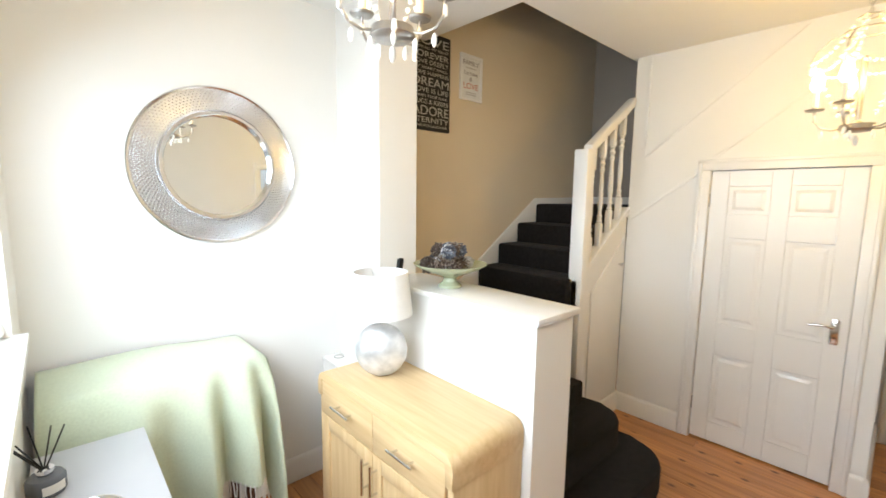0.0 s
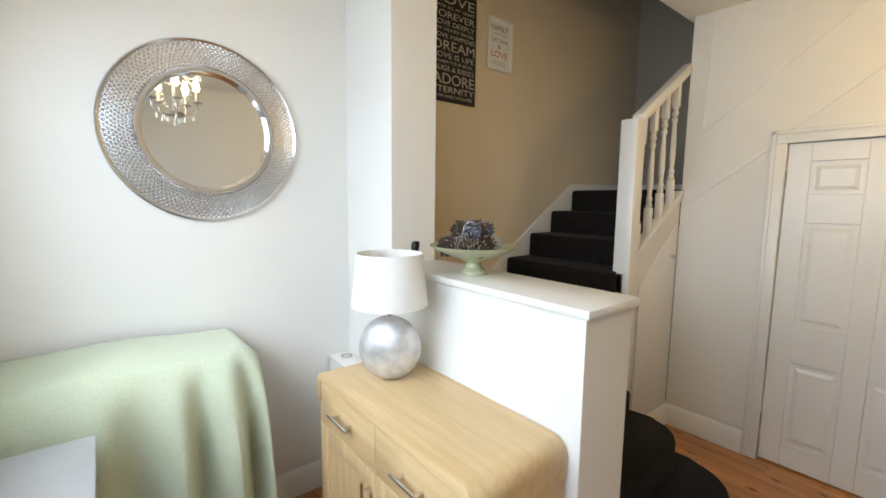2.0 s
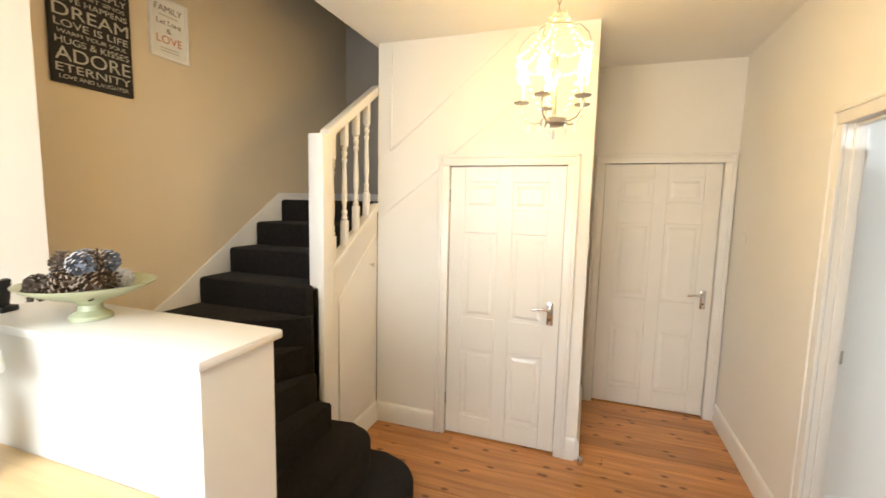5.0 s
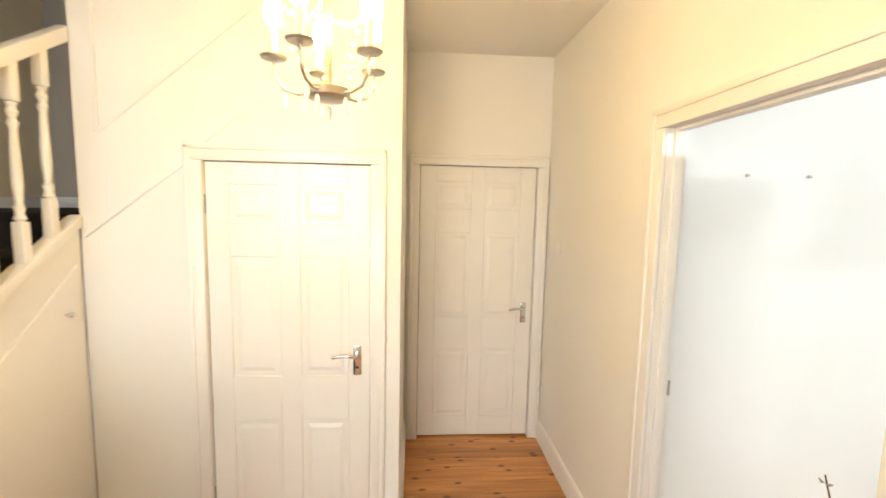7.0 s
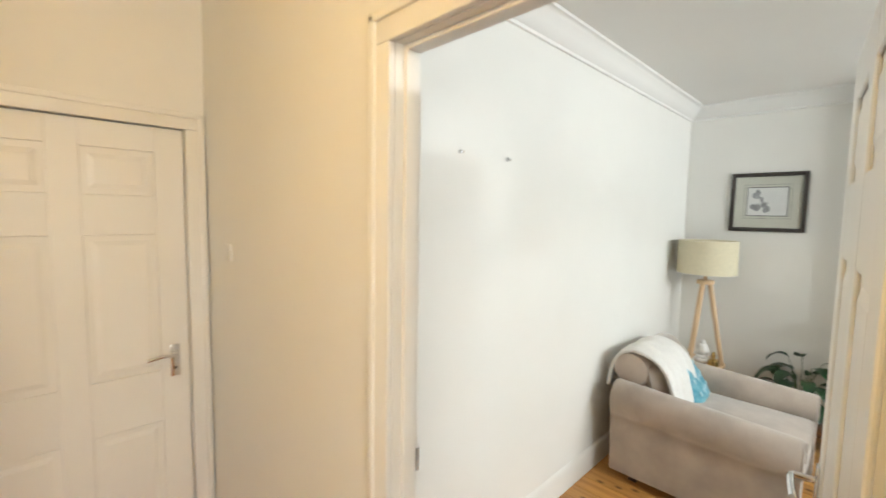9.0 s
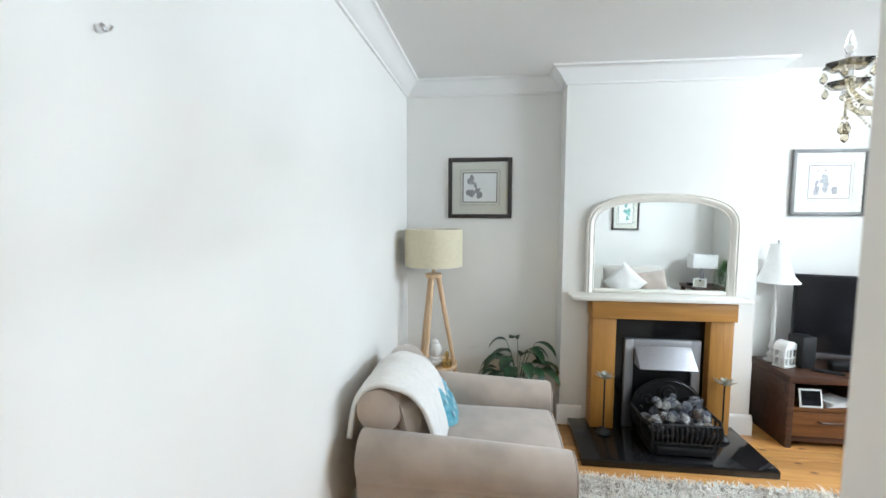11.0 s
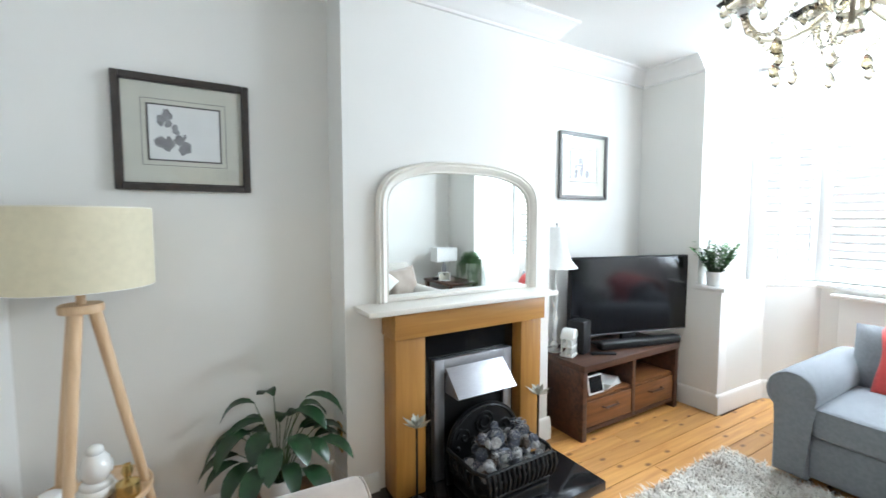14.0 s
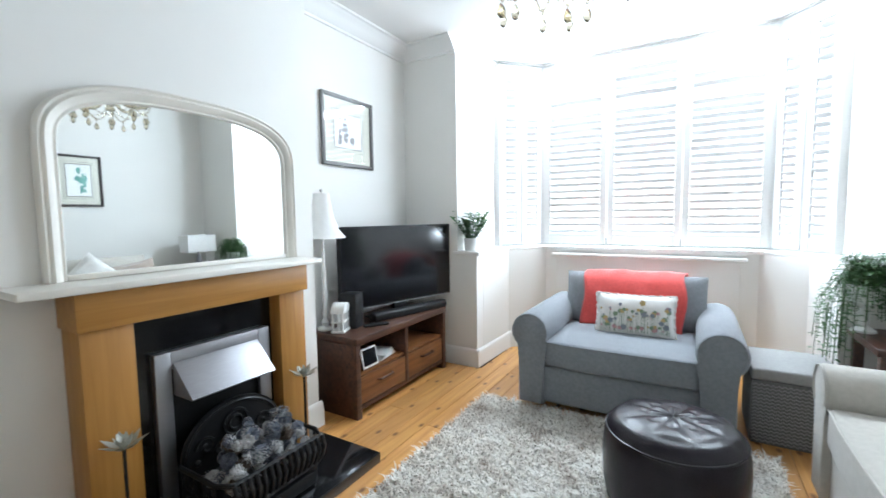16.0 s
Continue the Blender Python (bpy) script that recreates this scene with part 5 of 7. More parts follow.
gf = thing("gas_fire", "brushed steel gas fire with a slanted hood", "fire", pose(0, 0, 0.053))
bm = BM()
for b in ((1.60, 1.66, 0, 0.645), (2.05, 2.11, 0, 0.645), (1.66, 2.05, 0.575, 0.645)):
    box(bm, b[0], b[1], -3.80, -3.765, b[2], b[3], 0.003)
part("trim_frame", bm, STEEL, gf, "brushed steel frame")
bm = BM()
prism(bm, [(-3.768, 0.595), (-3.76, 0.60), (-3.635, 0.475), (-3.645, 0.467), (-3.768, 0.585)], 1.67, 2.045, "x", bevel=0.002)
for x in (1.67, 2.0425):
    prism(bm, [(-3.768, 0.59), (-3.645, 0.47), (-3.768, 0.47)], x, x + 0.0025, "x")
part("hood", bm, STEEL, gf, "slanted steel hood")
bm = BM()
box(bm, 1.66, 2.05, -3.80, -3.79, 0, 0.575)
part("firebox", bm, BLACK, gf)

# cast iron basket with an arched back
bk = thing("fire_basket", "black cast iron fire basket with an arched back", "fire basket", pose(1.835, -3.56, 0.053))
bm = BM()
arch = [(-0.23, 0)] + [(-0.23 * math.cos(a) * (1.0 if abs(math.cos(a)) > 0.5 else 1), 0.20 + 0.19 * math.sin(a)) for a in [math.pi * i / 20 for i in range(21)]] + [(0.23, 0)]
prism(bm, arch, -0.16, -0.145, "y", bevel=0.003)
backp = part("back_plate", bm, CASTIRON, bk)
bm = BM()
tube(bm, [(-0.212 * math.cos(a), -0.143, 0.20 + 0.172 * math.sin(a)) for a in [math.pi * i / 20 for i in range(21)]], 0.008, 6)
tube(bm, [(0.055 * math.cos(a), -0.143, 0.285 + 0.055 * math.sin(a)) for a in [2 * math.pi * i / 20 for i in range(21)]], 0.007, 6, caps=False)
tube(bm, [(0.03 * math.cos(a), -0.142, 0.285 + 0.03 * math.sin(a)) for a in [2 * math.pi * i / 14 for i in range(15)]], 0.006, 6, caps=False)
for s in (-1, 1):
    tube(bm, [(s * (0.13 + 0.045 * (1 - k / 20) * math.cos(0.45 * k)), -0.143, 0.235 + 0.045 * (1 - k / 20) * math.sin(0.45 * k)) for k in range(19)], 0.006, 6)
    tube(bm, [(s * (0.08 + 0.03 * (1 - k / 20) * math.cos(0.5 * k)), -0.143, 0.20 + 0.03 * (1 - k / 20) * math.sin(0.5 * k)) for k in range(16)], 0.005, 6)
    ball(bm, (s * 0.17, -0.143, 0.18), 0.014, 8, 6)
part("scrollwork", bm, CASTIRON, backp, "cast scroll relief")
bm = BM()
box(bm, -0.20, 0.20, -0.145, 0.14, 0.0, 0.075, 0.01)
box(bm, -0.17, 0.17, 0.135, 0.165, 0.01, 0.065, 0.008)
part("ash_pan", bm, CASTIRON, bk)
bm = BM()
box(bm, -0.21, 0.21, -0.14, 0.13, 0.10, 0.125, 0.004)
part("grate", bm, CASTIRON, bk)
bm = BM()
for zz, k in ((0.085, 0.96), (0.20, 1.08)):
    tube(bm, [(-0.22 * k, -0.14, zz), (-0.22 * k, 0.09, zz), (-0.19 * k, 0.15, zz), (0.19 * k, 0.15, zz), (0.22 * k, 0.09, zz), (0.22 * k, -0.14, zz)], 0.010, 8)
part("basket_rail", bm, CASTIRON, bk)
for i in range(15):
    x = -0.195 + 0.39 * i / 14
    bm = BM()
    tube(bm, [(x * 0.97, 0.148, 0.085), (x * 1.02, 0.168, 0.12), (x * 1.06, 0.176, 0.16), (x * 1.07, 0.160, 0.205)], 0.009, 8)
    part("bar", bm, CASTIRON, bk)
for s in (-1, 1):
    for i in range(4):
        y = 0.08 - i * 0.06
        bm = BM()
        tube(bm, [(s * 0.213, y, 0.085), (s * 0.238, y, 0.14), (s * 0.238, y, 0.205)], 0.008, 8)
        part("bar", bm, CASTIRON, bk)
rng = random.Random(5)
for i in range(96):
    gx, gy, lay = rng.uniform(-0.21, 0.21), rng.uniform(-0.11, 0.15), i // 36
    if lay:
        gx, gy = gx * (1 - 0.16 * lay), gy * (1 - 0.22 * lay)
    kk = rng.choice((0, 0, 2, 2, 2, 2, 2, 1, 1, 1))
    if i in (3, 30):
        gx, gy, kk = 0.18, 0.08, 1
    cone(kk, pose(1.835 + gx, -3.56 + gy, 0.053 + 0.165 + 0.058 * lay + rng.uniform(0, 0.02), rng.uniform(20, 120), rng.uniform(-50, 50), rng.uniform(0, 360)), rng.uniform(0.58, 0.82),
         LAB[kk] + " heaped in the fire basket", "pine cones in the fire basket")

# flower-topped candle holders on the hearth


def flower_holder(x, y, h):
    f = thing("candle_holder", "tall dark holder topped with a silvery flower on the hearth", "candle holder", pose(x, y, 0.053), group="flower candle holders")
    bm = BM()
    lathe(bm, [(0, 0), (0.05, 0), (0.05, 0.008), (0.03, 0.03), (0.012, 0.04), (0, 0.04)], seg=24)
    part("base", bm, CASTIRON, f)
    bm = BM()
    tube(bm, [(0, 0, 0.03), (0, 0, h)], 0.006, 8)
    part("stem", bm, CASTIRON, f)
    for k in range(14):
        a, up = 2 * math.pi * k / 7 + (0.45 if k > 6 else 0), (0.5 if k < 7 else 1.05)
        bm = BM()
        d = Vector((math.cos(a) * math.cos(up), math.sin(a) * math.cos(up), math.sin(up)))
        v = Vector((-math.sin(a), math.cos(a), 0))
        n = d.cross(v)
        L2 = 0.085 if k < 7 else 0.062
        ps = [Vector((0, 0, h)), Vector((0, 0, h)) + d * L2 * 0.5 + v * 0.016, Vector((0, 0, h)) + d * L2, Vector((0, 0, h)) + d * L2 * 0.5 - v * 0.016]
        mid = Vector((0, 0, h)) + d * L2 * 0.5 - n * 0.006
        q = [bm.verts.new(p) for p in ps]
        mv = bm.verts.new(mid)
        mv2 = bm.verts.new(mid + n * 0.005)
        for i in range(4):
            bm.faces.new((q[i], q[(i + 1) % 4], mv))
            bm.faces.new((q[(i + 1) % 4], q[i], mv2))
        part("petal", bm, SILVERPETAL, f, smooth=0)


SILVERPETAL = mat("silvery_sage_metal", (0.42, 0.42, 0.36), 0.45, 0.3, vary=0.2, scale=40)
flower_holder(2.27, -3.655, 0.385)
flower_holder(1.49, -3.66, 0.375)

# overmantel mirror and its shelf
om = thing("overmantel_mirror", "arched overmantel mirror in a cream painted frame with a shelf", "mirror", pose(1.868, -3.868, 1.012))
bm = BM()
box(bm, -0.53, 0.63, 0, 0.205, -0.027, -0.001, 0.005)
box(bm, -0.51, 0.61, 0, 0.185, -0.0285, -0.0272)
part("shelf", bm, CREAMPAINT, om, "cream painted shelf")


def arch_line(w, zs, zt, n=28):
    pts = [(-w, 0.0), (-w, zs * 0.6), (-w, zs)]
    for i in range(1, n):
        a = math.pi * i / n
        c, s = math.cos(a), math.sin(a)
        e = 0.72
        pts.append((-w * math.copysign(abs(c) ** e, c), zs + (zt - zs) * abs(s) ** e))
    return pts + [(w, zs), (w, zs * 0.6), (w, 0.0)]


outer, inner = arch_line(0.515, 0.46, 0.715), arch_line(0.452, 0.46, 0.653)
bm = BM()
prof = [(0.0, 0.002), (0.0, 0.03), (0.12, 0.04), (0.25, 0.032), (0.4, 0.042), (0.62, 0.036), (0.8, 0.022), (0.92, 0.024), (1.0, 0.014), (1.0, 0.002)]
rings = []
for (xo, zo), (xi, zi) in zip(outer, inner):
    rings.append([bm.verts.new((xo + (xi - xo) * f, y, zo + (zi - zo) * f)) for f, y in prof])
for a, b in zip(rings, rings[1:]):
    for i in range(len(prof)):
        j = (i + 1) % len(prof)
        bm.faces.new((a[i], a[j], b[j], b[i]))
bm.faces.new(rings[0])
bm.faces.new(rings[-1][::-1])
box(bm, -0.452, 0.452, 0.002, 0.022, 0.0, 0.02, 0.003)
part("frame", bm, CREAMPAINT, om, "cream painted moulded frame")
bm = BM()
vs = [bm.verts.new((x * 1.01, 0.012, z if z == 0 else z * 1.01)) for x, z in inner]
bm.faces.new(vs)
vb = [bm.verts.new((x * 1.01, 0.004, z if z == 0 else z * 1.01)) for x, z in inner]
bm.faces.new(vb[::-1])
part("glass", bm, MIRROR, om, "clear mirror glass", smooth=0)

# framed pictures


def picture(m, w, h, fw, frame_mat, label, seed, mount=0.115, ink=INK):
    p = thing("framed_picture", label, "picture", m)
    bm = BM()
    for b in ((0, fw, 0, h), (w - fw, w, 0, h), (fw, w - fw, 0, fw), (fw, w - fw, h - fw, h)):
        box(bm, b[0], b[1], -0.026, -0.002, b[2], b[3], 0.004)
    for b in ((fw, fw + 0.006, fw, h - fw), (w - fw - 0.006, w - fw, fw, h - fw), (fw, w - fw, fw, fw + 0.006), (fw, w - fw, h - fw - 0.006, h - fw)):
        box(bm, b[0], b[1], -0.020, -0.004, b[2], b[3])
    part("frame", bm, frame_mat, p)
    bm = BM()
    box(bm, fw, w - fw, -0.010, -0.003, fw, h - fw)
    part("mount", bm, PAPER, p, "cream card mount")
    bm = BM()
    a0, a1, b0, b1 = mount, w - mount, mount + 0.01, h - mount
    for b in ((a0, a0 + 0.006, b0, b1), (a1 - 0.006, a1, b0, b1), (a0, a1, b0, b0 + 0.006), (a0, a1, b1 - 0.006, b1)):
        box(bm, b[0], b[1], -0.0125, -0.0101, b[2], b[3])
    for b in ((a0 - 0.02, a0 - 0.018, b0 - 0.02, b1 + 0.02), (a1 + 0.018, a1 + 0.02, b0 - 0.02, b1 + 0.02), (a0 - 0.02, a1 + 0.02, b0 - 0.02, b0 - 0.018), (a0 - 0.02, a1 + 0.02, b1 + 0.018, b1 + 0.02)):
        box(bm, b[0], b[1], -0.0106, -0.0101, b[2], b[3])
    part("inner_line", bm, frame_mat, p)
    bm = BM()
    box(bm, a0 + 0.006, a1 - 0.006, -0.0115, -0.0101, b0 + 0.006, b1 - 0.006)
    part("print", bm, PAPERWHITE, p, "pale drawing on white paper")
    r = random.Random(seed)
    bm = BM()
    for k in range(16):
        cx, cz = a0 + (a1 - a0) * r.gauss(0.36, 0.09), b0 + (b1 - b0) * r.gauss(0.5, 0.17)
        n, rr = 9, r.uniform(0.008, 0.028)
        cz = min(max(cz, b0 + 0.04), b1 - 0.04)
        vs = [bm.verts.new((cx + rr * r.uniform(0.6, 1.1) * math.cos(2 * math.pi * i / n), -0.0117 - 0.00006 * k, cz + rr * 1.3 * r.uniform(0.6, 1.1) * math.sin(2 * math.pi * i / n))) for i in range(n)]
        bm.faces.new(vs[::-1])
    part("drawing", bm, ink, p, "soft grey ink drawing", smooth=0)
    bm = BM()
    box(bm, fw + 0.002, w - fw - 0.002, -0.0175, -0.0155, fw + 0.002, h - fw - 0.002)
    g = part("glazing", bm, GLASS, p, smooth=0)
    g.visible_shadow = False
    return p


picture(pose(3.412, -4.09, 1.545, 0, 0, 180), 0.502, 0.475, 0.026, DARKFRAME, "square dark-framed ink drawing in a cream mount", 4)
picture(pose(0.862, -4.15, 1.575, 0, 0, 180), 0.512, 0.485, 0.020, GREYFRAME, "pewter-framed pale print above the television", 8)
picture(pose(0.93, -0.50, 1.36), 0.38, 0.50, 0.016, DARKFRAME, "dark-framed teal print over the sofa", 6, 0.085, TEALINK)

# tripod floor lamp with a tray
fl = thing("floor_lamp", "beech tripod floor lamp with a cream drum shade and round tray", "lamp", pose(3.49, -3.80, 0))
bm = BM()
lathe(bm, [(0.215, 1.195), (0.215, 1.465), (0.211, 1.465), (0.211, 1.195)], seg=56, close=True)
shade = part("shade", bm, CREAMSHADE, fl, "cream linen drum shade")
bm = BM()
for z in (1.195, 1.463):
    tube(bm, ring_pts(0.213, 56, z) + [(0.213, 0, z)], 0.0025, 5, caps=False)
for k in range(3):
    a = 2.1 * k
    tube(bm, [(0, 0, 1.30), (0.211 * math.cos(a), 0.211 * math.sin(a), 1.46)], 0.002, 5)
part("shade_ring", bm, TRIM, shade)
bm = BM()
lathe(bm, [(0, 1.105), (0.062, 1.105), (0.064, 1.112), (0.064, 1.128), (0.06, 1.134), (0, 1.134)], seg=32)
tube(bm, [(0, 0, 1.13), (0, 0, 1.21)], 0.014, 14)
part("hub", bm, BEECH, fl)
bm = BM()
tube(bm, [(0, 0, 1.2), (0, 0, 1.30)], 0.017, 12)
part("lamp_holder", bm, CERAMIC, fl)
for a in (75, 185, 315):
    a = radians(a)
    bm = BM()
    tube(bm, [(0.035 * math.cos(a), 0.035 * math.sin(a), 1.11), (0.235 * math.cos(a), 0.235 * math.sin(a), 0.0)], 0.020, 12, 0.0125)
    part("leg", bm, BEECH, fl)
bm = BM()
lathe(bm, [(0, 0.43), (0.175, 0.43), (0.18, 0.436), (0.18, 0.452), (0.174, 0.455), (0.17, 0.447), (0, 0.447)], seg=40)
part("tray", bm, BEECH, fl, "round beech tray between the legs")
bm = BM()
ball(bm, (0, 0, 0.055), (0.05, 0.045, 0.03), 16, 10)
ball(bm, (0, 0, 0.03), (0.062, 0.05, 0.035), 16, 10)
ball(bm, (0, 0.0, 0.115), (0.046, 0.05, 0.06), 18, 12)
ball(bm, (0, 0, 0.175), (0.026, 0.028, 0.022), 14, 10)
for s in (-1, 1):
    ball(bm, (s * 0.044, -0.004, 0.105), (0.008, 0.012, 0.025), 8, 6)
bmesh.ops.bisect_plane(bm, geom=bm.verts[:] + bm.edges[:] + bm.faces[:], plane_co=(0, 0, 0.0), plane_no=(0, 0, -1), clear_outer=True)
solo("ornament_bust", bm, CERAMIC, "white plaster ornament bust on the lamp tray", "ornament", pose(3.47, -3.76, 0.448, 0, 0, 20))
bm = BM()
lathe(bm, [(0, 0), (0.03, 0), (0.045, 0.02), (0.046, 0.05), (0.03, 0.075), (0, 0.082)], seg=20)
solo("white_vase", bm, CERAMIC, "small rounded white vase on the lamp tray", "vase", pose(3.585, -3.73, 0.448))
bt = thing("scent_bottle", "gold-stoppered glass scent bottle on the lamp tray", "bottle", pose(3.38, -3.73, 0.448))
bm = BM()
lathe(bm, [(0, 0), (0.035, 0), (0.038, 0.01), (0.036, 0.05), (0.012, 0.062), (0.01, 0.075), (0, 0.075)], seg=20)
part("bottle_body", bm, GOLD, bt)
bm = BM()
lathe(bm, [(0, 0.075), (0.014, 0.076), (0.018, 0.09), (0.012, 0.115), (0, 0.12)], seg=16)
part("stopper", bm, GOLD, bt)


def rounded_pot(bm, r0, r1, h, wall=0.006):
    lathe(bm, [(0, 0), (r0 * 0.92, 0), (r0, 0.006), (r1, h - 0.004), (r1, h), (r1 - wall, h), (r0 - wall, h * 0.75), (0, h * 0.75)], seg=36)


# peace lily, on an added low stand whose dark wood stands in for shadowed floor
bm = BM()
box(bm, -0.14, 0.14, -0.14, 0.14, 0.09, 0.125, 0.004)
for sx in (-1, 1):
    for sy in (-1, 1):
        box(bm, sx * 0.12 - 0.015, sx * 0.12 + 0.015, sy * 0.12 - 0.015, sy * 0.12 + 0.015, 0, 0.09, 0.002)
solo("plant_stand", bm, WALNUTMID, "low dark wooden stand added in place of shadowed alcove floor", "plant stand", pose(2.80, -3.92, 0))
pl = thing("peace_lily", "leafy peace lily in a round white pot", "houseplant", pose(2.845, -3.92, 0.125))
bm = BM()
lathe(bm, [(0, 0), (0.055, 0), (0.075, 0.02), (0.088, 0.07), (0.082, 0.12), (0.076, 0.128), (0.07, 0.122), (0.074, 0.09), (0, 0.09)], seg=36)
part("pot", bm, CERAMIC, pl, "round white pot")
rng = random.Random(21)
for i in range(28):
    a = i * 2.39996
    f = (i + 0.5) / 28
    out = 0.06 + 0.19 * math.sqrt(f)
    hgt = 0.34 - 0.22 * f + rng.uniform(-0.03, 0.05)
    if i in (2, 5, 9):
        hgt += 0.12
    bx, by = out * math.cos(a), out * math.sin(a)
    if by < -0.05:
        by = -0.05 + 0.3 * (by + 0.05)
    bm = BM()
    tube(bm, [(0.015 * math.cos(a), 0.015 * math.sin(a), 0.09), (bx * 0.35, by * 0.35, 0.09 + hgt * 0.6), (bx * 0.75, by * 0.75, 0.09 + hgt * 0.95)], 0.0032, 6, 0.002)
    st = part("leaf_stem", bm, STEMMAT, pl)
    bm = BM()
    leaf(bm, (bx * 0.75, by * 0.75, 0.09 + hgt * 0.95), (math.cos(a), math.sin(a) * (0.35 if math.sin(a) < 0 else 1), rng.uniform(0.0, 0.35)), rng.uniform(0.16, 0.23), rng.uniform(0.042, 0.056), rng.uniform(1.6, 2.5), fold=0.3)
    part("leaf", bm, LEAF, st)

# small brass socket plate on the chimney breast return
bm = BM()
box(bm, 2.541, 2.549, -4.0, -3.93, 0.26, 0.40, 0.003)
solo("wall_socket", bm, GOLD, "brass wall plate low on the chimney breast", "socket")

# ---- lounge: television corner ----
tv = thing("tv_stand", "dark walnut television stand with two drawers", "tv stand", pose(0.02, -4.125, 0))
TW, TD, TH2 = 1.045, 0.43, 0.50
bm = BM()
box(bm, 0, TW, 0, TD, TH2 - 0.045, TH2, 0.004)
part("top", bm, WALNUT, tv)
for x in (0, TW - 0.04):
    bm = BM()
    box(bm, x, x + 0.04, 0.01, TD - 0.008, 0, TH2 - 0.046, 0.003)
    part("side", bm, WALNUT, tv)
bm = BM()
box(bm, 0.041, TW - 0.041, 0.02, TD - 0.03, 0.255, 0.275, 0.002)
part("shelf", bm, WALNUTMID, tv)
bm = BM()
box(bm, 0.041, TW - 0.041, 0.012, 0.03, 0.06, TH2 - 0.046)
part("back", bm, WALNUT, tv)
bm = BM()
box(bm, TW / 2 - 0.016, TW / 2 + 0.016, 0.03, TD - 0.015, 0.06, TH2 - 0.047, 0.002)
part("divider", bm, WALNUT, tv)
bm = BM()
box(bm, 0.041, TW - 0.041, 0.03, TD - 0.02, 0.045, 0.075, 0.002)
part("bottom_rail", bm, WALNUT, tv)
for x0, x1 in ((0.044, TW / 2 - 0.019), (TW / 2 + 0.019, TW - 0.044)):
    bm = BM()
    box(bm, x0, x1, TD - 0.045, TD - 0.018, 0.08, 0.25, 0.003)
    dr = part("drawer", bm, WALNUTMID, tv, "warm brown drawer front")
    bm = BM()
    xc = (x0 + x1) / 2
    tube(bm, [(xc - 0.075, TD - 0.02, 0.19), (xc - 0.065, TD + 0.006, 0.19), (xc + 0.065, TD + 0.006, 0.19), (xc + 0.075, TD - 0.02, 0.19)], 0.007, 8)
    part("pull", bm, WALNUT, dr, "dark bar pull")

tvm = pose(0.385, -3.878, 0.5, 0, 0, 180 - 15.6)
te = thing("television", "switched-off flat black television angled across the corner", "television", tvm)
bm = BM()
box(bm, -0.505, 0.505, -0.02, 0.022, 0.09, 0.655, 0.004)
part("bezel", bm, BLACK, te)
bm = BM()
box(bm, -0.494, 0.494, -0.0225, -0.0202, 0.104, 0.644)
part("screen", bm, SCREEN, te, "dark glossy screen", smooth=0)
bm = BM()
box(bm, -0.505, 0.505, -0.0225, -0.0195, 0.089, 0.095)
part("bottom_strip", bm, STEEL, te)
bm = BM()
box(bm, -0.06, 0.06, -0.01, 0.02, 0.012, 0.1, 0.003)
box(bm, -0.26, 0.26, -0.035, 0.09, 0.0, 0.014, 0.005)
part("stand_foot", bm, BLACK, te)
sbm = BM()
box(sbm, -0.35, 0.35, -0.04, 0.04, 0.0, 0.058, 0.015, 3)
solo("soundbar", sbm, BLACK, "slim black soundbar below the television", "speaker", pose(0.36, -3.80, 0.5, 0, 0, 180 - 14))
sk = thing("speaker", "small black bookshelf speaker on the walnut stand", "speaker", pose(0.85, -3.93, 0.5, 0, 0, 180 + 14))
bm = BM()
box(bm, -0.055, 0.055, -0.06, 0.06, 0, 0.225, 0.006)
part("cabinet", bm, BLACK, sk)
bm = BM()
lathe(bm, [(0, 0), (0.035, 0), (0.037, 0.003), (0.03, 0.004), (0, 0.001)], seg=24, m=pose(0, -0.0605, 0.06, 90))
part("driver", bm, BLACK, sk)
hs = thing("house_ornament", "small white painted wooden house ornament", "ornament", pose(0.965, -3.915, 0.5, 0, 0, 180 + 25) @ Matrix.Diagonal((1.3, 1.25, 1.15, 1)))
bm = BM()
box(bm, -0.05, 0.05, -0.035, 0.035, 0, 0.012, 0.002)
for x in (-0.045, -0.015, 0.015, 0.045):
    box(bm, x - 0.005, x + 0.005, -0.03, -0.022, 0.012, 0.11, 0.001)
for xx, yy in ((-0.044, 0.026), (0.044, 0.026), (0.044, -0.002), (-0.044, -0.002)):
    box(bm, xx - 0.005, xx + 0.005, yy - 0.004, yy + 0.004, 0.012, 0.11, 0.001)
box(bm, -0.022, 0.022, -0.012, 0.012, 0.012, 0.11, 0.002)
box(bm, -0.05, 0.05, -0.032, 0.032, 0.055, 0.063, 0.001)
prism(bm, [(-0.055, 0.108)] + [(-0.05 * math.cos(a), 0.118 + 0.042 * math.sin(a)) for a in [math.pi * i / 8 for i in range(9)]] + [(0.055, 0.108)], -0.033, 0.033, "y", 0.002)
part("house_body", bm, CHALK, hs)
for x in (-0.03, 0, 0.03):
    bm = BM()
    box(bm, x - 0.009, x + 0.009, -0.0225, -0.0205, 0.02, 0.048)
    part("window", bm, PEWTER, hs)
t2 = thing("table_lamp", "slender glass table lamp with a flared white shade", "lamp", pose(0.985, -4.03, 0.5))
bm = BM()
